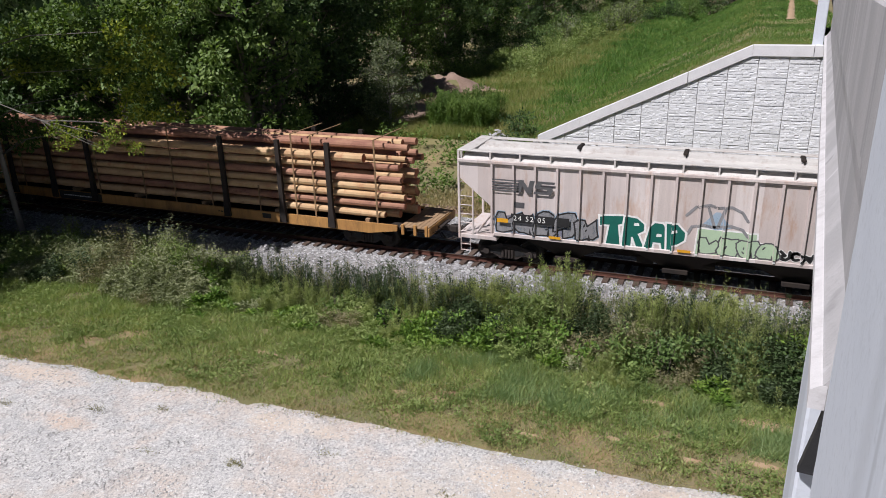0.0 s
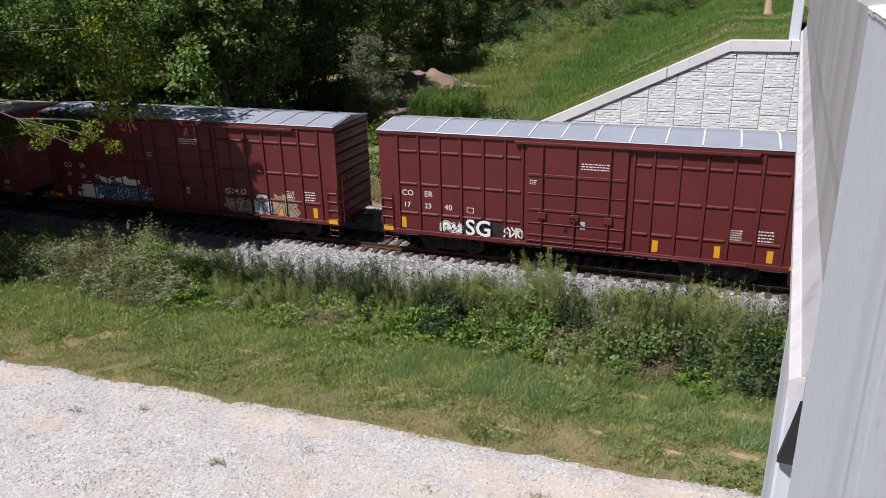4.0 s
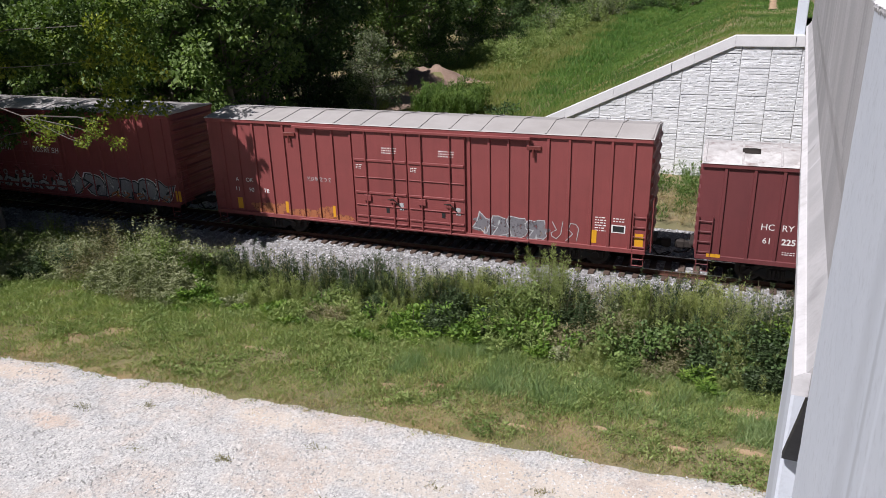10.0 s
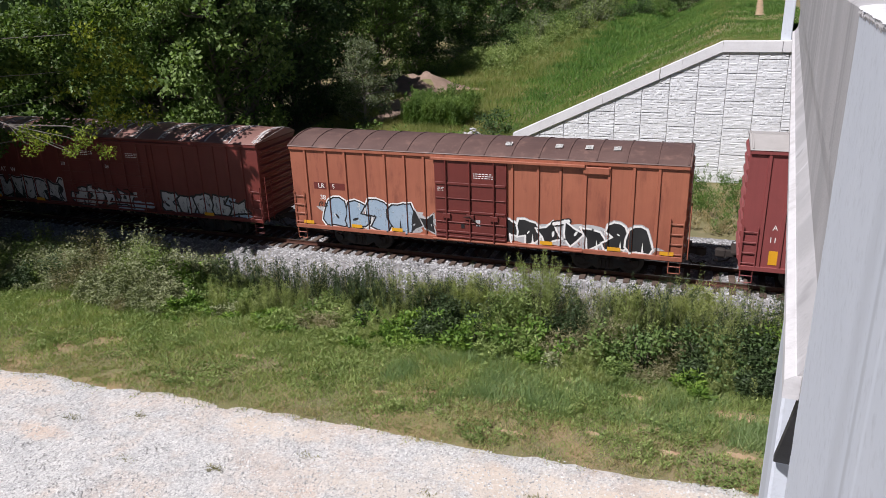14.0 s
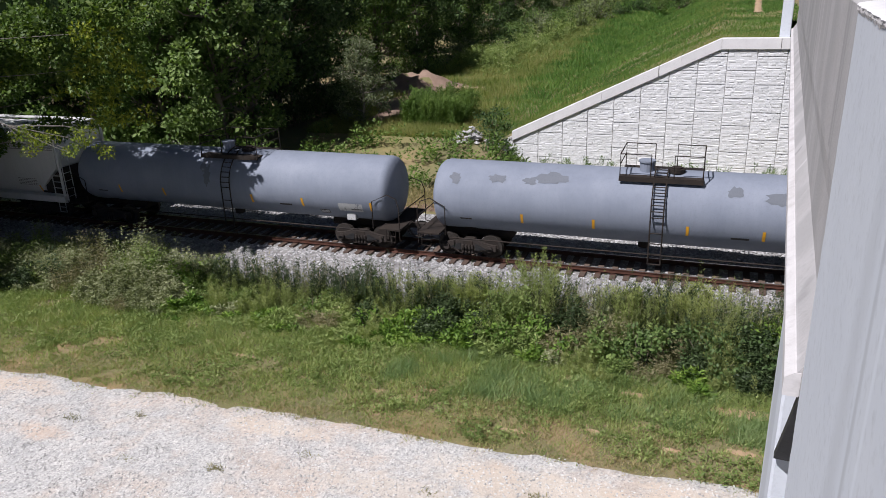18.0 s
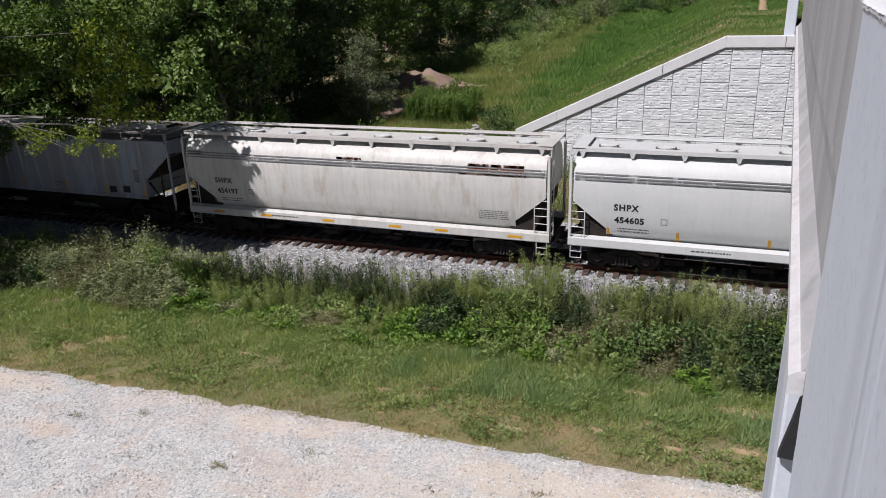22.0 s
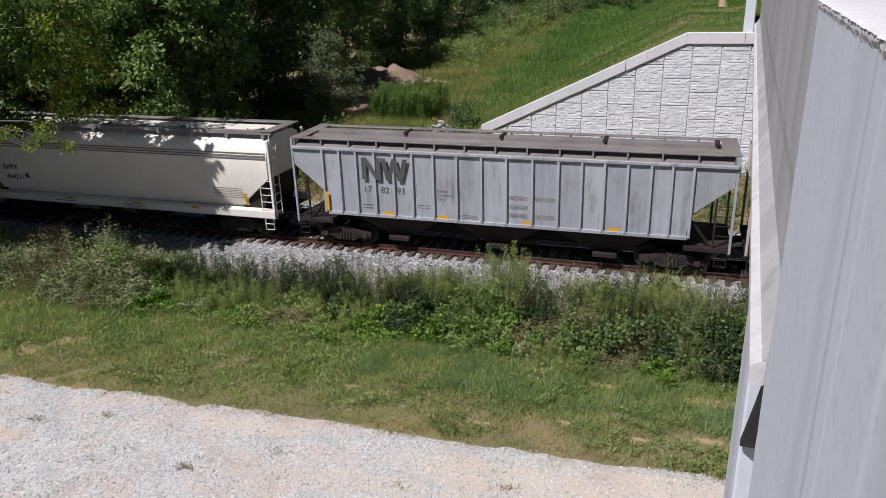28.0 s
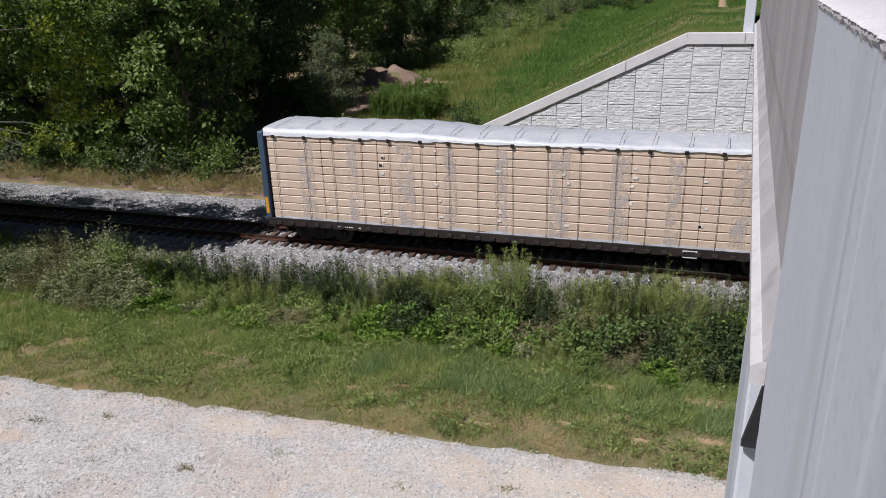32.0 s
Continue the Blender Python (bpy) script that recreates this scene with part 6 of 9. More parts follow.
def bar_logo(c, x0, x1, z0, z1, y, mat, stripes=True):
    """A road's mark as plain shapes: stripes that run into two slanted blocks."""
    s = Spray(2)
    h = z1 - z0
    if stripes:
        for i in range(5):
            z = z0 + h * (0.1 + 0.2 * i)
            s.poly([(x0, z - h * 0.055), (x0 + (x1 - x0) * 0.42, z - h * 0.055), (x0 + (x1 - x0) * 0.44, z + h * 0.055), (x0, z + h * 0.055)], mat, 1)
    w = x1 - x0
    if stripes:
        strokes = [((0.42, 0), (0.47, 1), 0.075), ((0.45, 1), (0.60, 0), 0.085), ((0.59, 0), (0.64, 1), 0.075)]
    else:
        strokes = [((0.05, 0), (0.05, 1), 0.10), ((0.06, 1), (0.36, 0), 0.11), ((0.37, 0), (0.37, 1), 0.10), ((0.48, 1), (0.58, 0), 0.10), ((0.58, 0), (0.72, 1), 0.10), ((0.72, 1), (0.84, 0), 0.10), ((0.84, 0), (0.96, 1), 0.10)]
    for i, (p, q, t) in enumerate(strokes):
        s.poly([(x0 + (p[0] - t / 2) * w, z0 + p[1] * h), (x0 + (p[0] + t / 2) * w, z0 + p[1] * h), (x0 + (q[0] + t / 2) * w, z0 + q[1] * h), (x0 + (q[0] - t / 2) * w, z0 + q[1] * h)], mat, 1 + 0.1 * i)
    if stripes:
        for i, (u0, u1, v0, v1) in enumerate(((0.70, 0.98, 0.80, 1.0), (0.68, 0.77, 0.50, 0.80), (0.69, 0.95, 0.40, 0.60), (0.86, 0.95, 0.18, 0.44), (0.66, 0.93, 0.0, 0.20))):
            s.poly([(x0 + u0 * w, z0 + v0 * h), (x0 + u1 * w, z0 + v0 * h), (x0 + (u1 + 0.015) * w, z0 + v1 * h), (x0 + (u0 + 0.015) * w, z0 + v1 * h)], mat, 1.4 + 0.1 * i)
    s.lay(c, y, label="dark painted company mark", name="company_mark")


# ---- box cars ----
def post_mesh(h, w=0.085, d=0.06):
    return Solid().loft([[(-w / 2 - 0.02, 0, z), (-w / 2, -d, z), (w / 2, -d, z), (w / 2 + 0.02, 0, z)] for z in (0, h)])


def box_car(a, b, mat, label, eave, left, right, doors, roof_mat, rib_mat, roof="flat", ribs=14, belts=(), door_mat=None, door="rods", sill=0.95, shade_mat=None, track=None):
    c = car(label, a, b, "box car")
    L = b - a
    running_gear(c, L, 2.75)
    y = -1.50
    s = Solid().box(-L / 2, L / 2, -1.50, 1.50, sill + 0.06, eave - 0.02, 0.02)
    part("body", s, mat, c)
    pm = post_mesh(eave - sill - 0.26).mesh("side_post", mat)
    for x in left + right:
        part("side_post", pm, None, c, at=pose(x, y, sill + 0.12))
        part("side_post", pm, None, c, at=pose(-x, -y, sill + 0.12, 0, 0, 180))
    for sg in (-1, 1):
        part("top_chord", Solid().box(-L / 2, L / 2, sg * 1.535 - 0.045, sg * 1.535 + 0.045, eave - 0.14, eave, 0.015), mat, c)
        part("side_sill", Solid().box(-L / 2 + 0.02, L / 2 - 0.02, sg * 1.53 - 0.04, sg * 1.53 + 0.04, sill - 0.04, sill + 0.13, 0.01), mat, c)
    s = Solid()
    x = -L / 2 + 1.6
    while x < L / 2 - 1.6:
        s.box(x, x + 0.12, -1.50, -1.40, sill - 0.16, sill - 0.04)
        x += 0.42
    part("underframe", s, STEEL, c, kind="stuff")
    # roof
    rise = 0.20 if roof == "flat" else 0.36
    prof = [(-1.60, eave + 0.004)] + [(-1.58 + 3.16 * i / 12, eave + 0.03 + rise * (1 - abs(-1 + 2 * i / 12) ** (1.0 if roof == "flat" else 2.2))) for i in range(13)] + [(1.60, eave + 0.004)]
    s = Solid().loft([[(x, yy, zz) for yy, zz in prof] for x in (-L / 2 - 0.03, L / 2 + 0.03)])
    rf = part("roof", s, roof_mat, c)
    rp = [(yy, zz + 0.035) for yy, zz in prof[1:-1]]
    rs_ = Solid().loft([[(-0.04, yy, zz - 0.06) for yy, zz in rp], [(-0.025, yy, zz - 0.008) for yy, zz in rp], [(0.025, yy, zz - 0.008) for yy, zz in rp], [(0.04, yy, zz - 0.06) for yy, zz in rp]], cap=False).mesh("roof_rib", rib_mat)
    for i in range(ribs + 1):
        part("roof_rib", rs_, None, rf, at=pose(-L / 2 + 0.06 + (L - 0.12) * i / ribs, 0, 0))
    # ends with pressed ribs
    for d in (-1, 1):
        for i in range(9):
            z = sill + 0.35 + i * (eave - sill - 0.7) / 8
            part("end_rib", shared("end_rib" + mat.name, lambda: Solid().loft([[(0, -1.42, -0.12), (0, 1.42, -0.12), (0, 1.42, 0.12), (0, -1.42, 0.12)], [(0.07, -1.3, -0.05), (0.07, 1.3, -0.05), (0.07, 1.3, 0.05), (0.07, -1.3, 0.05)]]).mesh("end_rib", mat)), None, c, at=pose(d * L / 2, 0, z, 0, 0, 0 if d > 0 else 180))
    for x, n in ((-L / 2 + 0.28, 4), (L / 2 - 0.28, 4)):
        ladder(c, x, -1.56, sill + 0.05, sill + 1.55, mat, 0.46, n)
        step(c, x, -1.53, mat, sill)
    ladder(c, L / 2 + 0.14, -1.15, sill, sill + 2.0, mat, 0.42, 5, along="y")
    # doors
    for x0, x1 in doors:
        dm = door_mat or mat
        dp = part("door", Solid().box(x0, x1, -1.60, -1.50, sill + 0.10, eave - 0.16, 0.015), dm, c, "closed sliding door")
        H = eave - sill
        if door == "rods":
            for f, t in ((0.66, 0.10), (0.34, 0.09), (0.10, 0.08), (0.50, 0.035), (0.22, 0.04), (0.045, 0.06)):
                part("door_bar", Solid().box(x0 + 0.04, x1 - 0.04, -1.64, -1.60, sill + f * H, sill + f * H + t, 0.01), dm, dp)
            n = 3 if x1 - x0 > 2.6 else 2
            for i in range(n):
                x = x0 + (x1 - x0) * (i + 0.5) / n
                part("lock_rod", Solid().tube([(x, -1.66, sill + 0.08), (x, -1.66, eave - 0.2)], 0.028, 6), dm, dp)
                part("lock_box", Solid().box(x - 0.16, x + 0.16, -1.68, -1.61, sill + 0.27 * H, sill + 0.33 * H, 0.01), dm, dp)
            for i in range(n):
                x = x0 + (x1 - x0) * (i + 0.5) / n
                if i != n // 2:
                    continue
                plate(dp, x + 0.22, x + 0.40, sill + 0.20 * H, sill + 0.27 * H, SILVER, -1.602, "placard", 0.01)
                plate(dp, x - 0.38, x - 0.24, sill + 0.16 * H, sill + 0.21 * H, BLACK, -1.602, "placard", 0.01)
                part("door_handle", Solid().tube([(x - 0.25, -1.69, sill + 0.30 * H), (x, -1.71, sill + 0.31 * H), (x + 0.28, -1.69, sill + 0.24 * H)], 0.02, 5), STEEL, dp)
            small_print(dp, x0 + (x1 - x0) * 0.55, x0 + (x1 - x0) * 0.82, sill + 0.74 * H, sill + 0.81 * H, 3, WHITE, -1.605, 3)
            small_print(dp, x0 + 0.12, x0 + 0.4, sill + 0.58 * H, sill + 0.63 * H, 3, WHITE, -1.605, 4)
        else:
            n = 9
            for i in range(n):
                z = sill + 0.3 + i * (H - 0.65) / (n - 1)
                part("door_rib", Solid().loft([[(x0 + 0.06, -1.60, z - 0.07), (x1 - 0.06, -1.60, z - 0.07), (x1 - 0.06, -1.60, z + 0.07), (x0 + 0.06, -1.60, z + 0.07)], [(x0 + 0.1, -1.65, z - 0.02), (x1 - 0.1, -1.65, z - 0.02), (x1 - 0.1, -1.65, z + 0.02), (x0 + 0.1, -1.65, z + 0.02)]]), dm, dp)
    if track:
        part("door_track", Solid().box(track[0], track[1], -1.68, -1.58, eave - 0.22, eave - 0.12, 0.01), mat, c)
        part("lower_door_track", Solid().box(track[0], track[1], -1.66, -1.57, sill + 0.02, sill + 0.08, 0.01), mat, c)
    for z in belts:
        xs = sorted(left) + [None] + sorted(right)
        for p, q in zip(xs, xs[1:]):
            if p is not None and q is not None:
                part("belt_rail", Solid().loft([[(p + 0.07, -1.50, z - 0.06), (q - 0.07, -1.50, z - 0.06), (q - 0.07, -1.50, z + 0.06), (p + 0.07, -1.50, z + 0.06)], [(p + 0.09, -1.55, z - 0.02), (q - 0.09, -1.55, z - 0.02), (q - 0.09, -1.55, z + 0.02), (p + 0.09, -1.55, z + 0.02)]]), mat, c)
    POSTS[c.name] = [v for x in left + right for v in (x - 0.043, x + 0.043)]
    return c


def post_spans(c):
    p = POSTS[c.name]
    return list(zip(p[::2], p[1::2]))


# ---- hoppers with posts ----
def ribbed_hopper(a, b, mat, post_mat, label, posts, top=4.22, low=1.55, roof_mat=None, hatch_mat=None, bays=3, logo=None, end_mat=None):
    em = end_mat or mat
    c = car(label, a, b, "hopper car")
    L = b - a
    running_gear(c, L, 1.95, 0.62, 0.95)
    e = L / 2
    prof = [(-e + 1.55, low), (e - 1.55, low), (e - 1.45, 2.35), (e - 0.12, 3.45), (e - 0.10, top), (-e + 0.10, top), (-e + 0.12, 3.45), (-e + 1.45, 2.35)]
    part("body", Solid().prism(prof, -1.46, 1.46), mat, c)
    pm = Solid().loft([[(-0.055, 0, z), (-0.04, -0.09, z), (0.04, -0.09, z), (0.055, 0, z)] for z in (0, top - low - 0.12)]).mesh("side_post", post_mat)
    for x in posts:
        part("side_post", pm, None, c, at=pose(x, -1.46, low + 0.03))
        part("side_post", pm, None, c, at=pose(-x, 1.46, low + 0.03, 0, 0, 180))
    rm = roof_mat or mat
    for sg in (-1, 1):
        part("side_plate", Solid().box(-e + 0.05, e - 0.05, sg * 1.50 - 0.06, sg * 1.50 + 0.06, top - 0.09, top + 0.03, 0.015), mat, c)
        part("lower_sill", Solid().box(-e + 1.5, e - 1.5, sg * 1.48 - 0.05, sg * 1.48 + 0.05, low - 0.05, low + 0.08, 0.01), mat, c)
    part("roof", Solid().loft([[(x, -1.44, top + 0.02), (x, -1.15, top + 0.16), (x, -0.45, top + 0.30), (x, 0.45, top + 0.30), (x, 1.15, top + 0.16), (x, 1.44, top + 0.02)] for x in (-e + 0.2, e - 0.2)]), rm, c)
    # running board on brackets along the roof's edge
    for sg in (-1, 1):
        part("running_board", Solid().box(-e - 0.02, e + 0.02, sg * 1.22 - 0.17, sg * 1.22 + 0.17, top + 0.30, top + 0.345, 0.01), rm, c)
        n = 15
        bm_ = shared("bracket" + rm.name, lambda: Solid().box(-0.03, 0.03, -0.05, 0.05, -0.30, 0.0).mesh("bracket", rm))
        for i in range(n):
            part("bracket", bm_, None, c, at=pose(-e + 0.15 + (L - 0.3) * i / (n - 1), sg * 1.36, top + 0.30))
    hm = hatch_mat or rm
    n = 4
    for i in range(n):
        x0, x1 = -e + 0.7 + (L - 1.4) * i / n, -e + 0.7 + (L - 1.4) * (i + 1) / n
        h = part("hatch", Solid().loft([[(x, -0.32, top + 0.28), (x, -0.30, top + 0.42), (x, 0, top + 0.46), (x, 0.30, top + 0.42), (x, 0.32, top + 0.28)] for x in (x0 + 0.03, x1 - 0.03)]), hm, c, "long trough hatch cover")
        part("latch", Solid().box(x1 - 0.12, x1 + 0.04, -0.36, 0.36, top + 0.40, top + 0.50, 0.02), STEEL, h)
    for d in (-1, 1):
        part("end_walk", Solid().box(min(d * e, d * (e - 0.55)), max(d * e, d * (e - 0.55)), -1.4, 1.4, top + 0.31, top + 0.36, 0.01), rm, c)
        part("end_sill", Solid().box(min(d * e, d * (e - 1.6)), max(d * e, d * (e - 1.6)), -1.45, 1.45, 1.02, 1.20, 0.02), em, c)
        part("slope_sheet", Solid().loft([[(d * (e - 0.16), yy, 3.4) for yy in (-1.40, 1.40)] + [(d * (e - 0.10), 1.40, 3.5), (d * (e - 0.10), -1.40, 3.5)],
                                          [(d * (e - 2.6), yy, 1.3) for yy in (-1.40, 1.40)] + [(d * (e - 2.5), 1.40, 1.4), (d * (e - 2.5), -1.40, 1.4)]]), STEEL, c)
        for yy in (-1.42, 1.42):
            part("corner_post", Solid().box(d * (e - 0.05) - 0.045, d * (e - 0.05) + 0.045, yy - 0.045, yy + 0.045, 1.0, top + 0.3, 0.01), mat, c)
            part("inner_post", Solid().box(d * (e - 0.62) - 0.035, d * (e - 0.62) + 0.035, yy - 0.035, yy + 0.035, 1.15, 3.05, 0.01), em, c)
        for i in range(7):
            z = 1.3 + i * 0.36
            if z < 3.0:
                part("rung", shared("rung_x" + mat.name, lambda: Solid().tube([(-0.285, 0, 0), (0.285, 0, 0)], 0.02, 5).mesh("rung", em)), None, c, at=pose(d * (e - 0.335), -1.44, z))
            part("rung", shared("rung_y" + mat.name, lambda: Solid().tube([(0, -0.235, 0), (0, 0.235, 0)], 0.02, 5).mesh("rung", em)), None, c, at=pose(d * e, -1.185, z + 0.1))
        part("end_brace", Solid().tube([(d * (e - 0.7), -1.3, 1.2), (d * (e - 1.45), -1.3, 2.2)], 0.05, 6), em, c)
        step(c, d * (e - 0.32), -1.45, em, 1.02)
    w = (L - 4.6) / bays
    for i in range(bays):
        x = -(L - 4.6) / 2 + w * (i + 0.5)
        bay = part("hopper_bay", Solid().loft([[(x - w * 0.5, -1.3, low + 0.02), (x + w * 0.5, -1.3, low + 0.02), (x + w * 0.5, 1.3, low + 0.02), (x - w * 0.5, 1.3, low + 0.02)],
                                               [(x - w * 0.12, -0.9, 0.55), (x + w * 0.12, -0.9, 0.55), (x + w * 0.12, 0.9, 0.55), (x - w * 0.12, 0.9, 0.55)]]), STEEL, c)
        part("outlet_gate", Solid().box(x - 0.45, x + 0.45, -1.15, 1.15, 0.38, 0.56, 0.02), STEEL, bay)
    POSTS[c.name] = [v for x in posts for v in (x - 0.04, x + 0.04)]
    return c


# ---- hoppers with smooth round sides ----
def round_y(z):
    """The near side of the round body at the height z."""
    return float(np.interp(z, [1.20, 1.34, 1.75, 2.3, 2.9, 3.4, 3.70, 3.95], [-0.95, -1.20, -1.40, -1.50, -1.54, -1.53, -1.49, -1.42]))


def round_hopper(a, b, mat, label, walk_mat, seam_mat):
    c = car(label, a, b, "hopper car")
    L = b - a
    e = L / 2
    running_gear(c, L, 1.95, 0.62, 1.0)
    sec = [(round_y(z), z) for z in (1.20, 1.34, 1.55, 1.75, 2.0, 2.3, 2.55, 2.75, 2.9, 3.4, 3.70, 3.95)] + [(-1.24, 4.22), (-0.95, 4.38), (-0.45, 4.46)]
    sec = sec + [(-y, z) for y, z in reversed(sec)]

    def half(z):
        return e - 0.16 - 1.2 * min(max((2.75 - z) / 1.0, 0), 1)
    n = 24
    s = Solid()
    s.v = [(half(z) * (-1 + 2 * i / n), y, z) for i in range(n + 1) for y, z in sec]
    k = len(sec)
    s.f = [(i * k + j, (i + 1) * k + j, (i + 1) * k + j + 1, i * k + j + 1) for i in range(n) for j in range(k - 1)]
    s.m = [0] * len(s.f)
    for i in (0, n):
        for j in range(k // 2):
            a, b = i * k + j, i * k + k - 1 - j
            q = [s.v[a], s.v[a + 1], s.v[b - 1], s.v[b]] if b - 1 > a + 1 else [s.v[a], s.v[a + 1], s.v[b]]
            s.add(q, [tuple(range(len(q)))])
    part("body", s, mat, c, smooth=True)
    for z, y in ((3.60, -1.523), (3.70, -1.507), (3.80, -1.475)):
        part("stiffener", Solid().box(-e + 0.2, e - 0.2, y - 0.03, y + 0.03, z - 0.018, z + 0.018), seam_mat, c)
    for i in range(1, 4):
        x = -e + L * i / 4
        part("seam", Solid().loft([[(x + q, y - 0.004, z) for y, z in sec[1:12]] for q in (-0.012, 0.012)], cap=False), mat, c)
    for sg in (-1, 1):
        part("side_sill", Solid().loft([[(x, sg * 1.53, 1.02), (x, sg * 1.57, 1.06), (x, sg * 1.57, 1.34), (x, sg * 1.30, 1.40), (x, sg * 1.30, 1.02)] for x in (-e, e)]), mat, c)
        part("running_board", Solid().box(-e, e, sg * 1.02 - 0.16, sg * 1.02 + 0.16, 4.60, 4.645, 0.01), walk_mat, c)
        bm_ = shared("vbracket" + walk_mat.name, lambda: Solid().prism([(-0.13, 0), (0.13, 0), (0.04, -0.27), (-0.04, -0.27)], -0.03, 0.03).mesh("bracket", walk_mat))
        for i in range(10):
            part("bracket", bm_, None, c, at=pose(-e + 0.4 + (L - 0.8) * i / 9, sg * 1.16, 4.60))
        part("board_edge", Solid().box(-e, e, sg * 1.18 - 0.02, sg * 1.18 + 0.02, 4.52, 4.66), walk_mat, c)
    part("roof_walk", Solid().box(-e + 0.3, e - 0.3, -0.8, 0.8, 4.47, 4.53, 0.01), mat, c)
    hm = shared("round_hatch" + seam_mat.name, lambda: Solid().disc((0, 0, -0.02), (0, 0, 1), 0.36, 0.09, 20, 1).disc((0, 0, 0.035), (0, 0, 1), 0.30, 0.03, 20).box(-0.42, 0.42, -0.03, 0.03, 0.05, 0.08).mesh("hatch", [mat, DARK_GREY]))
    for i in range(8):
        part("hatch", hm, None, c, "round hatch cover", pose(-e + 1.2 + (L - 2.4) * i / 7, -0.35, 4.58))
    for d in (-1, 1):
        part("end_walk", Solid().box(min(d * e, d * (e - 0.5)), max(d * e, d * (e - 0.5)), -1.2, 1.2, 4.60, 4.65, 0.01), walk_mat, c)
        for yy in (-1.48, 1.48):
            part("corner_post", Solid().box(d * (e - 0.05) - 0.05, d * (e - 0.05) + 0.05, yy - 0.05, yy + 0.05, 1.1, 4.35, 0.01), mat, c)
        part("end_platform", Solid().box(min(d * e, d * (e - 1.7)), max(d * e, d * (e - 1.7)), -1.45, 1.45, 1.04, 1.14, 0.01), STEEL, c)
        # Black block in the end recess stands in for the shaded slope sheet.
        part("end_bulkhead", Solid().prism([(d * (e - 0.2), 3.1), (d * (e - 1.6), 2.1), (d * (e - 1.6), 1.15), (d * (e - 0.75), 1.15), (d * (e - 0.3), 2.1)][::-d], -1.28, 1.28), STEEL, c)
        ladder(c, d * (e - 0.34), -1.50, 1.3, 3.1, mat, 0.50, 6)
        ladder(c, d * (e + 0.01), -1.15, 1.1, 4.55, mat, 0.45, 9, along="y")
        step(c, d * (e - 0.3), -1.52, mat, 1.05)
    w = (L - 4.6) / 4
    for i in range(4):
        x = -(L - 4.6) / 2 + w * (i + 0.5)
        bay = part("hopper_bay", Solid().loft([[(x - w * 0.5, -1.15, 1.3), (x + w * 0.5, -1.15, 1.3), (x + w * 0.5, 1.15, 1.3), (x - w * 0.5, 1.15, 1.3)],
                                               [(x - 0.25, -0.6, 0.55), (x + 0.25, -0.6, 0.55), (x + 0.25, 0.6, 0.55), (x - 0.25, 0.6, 0.55)]]), STEEL, c)
        part("outlet_gate", Solid().box(x - 0.35, x + 0.35, -0.95, 0.95, 0.36, 0.56, 0.02), STEEL, bay)
    return c


# ---- tank cars ----
TANK_Z, TANK_R = 2.38, 1.38          # axis and radius of the shell


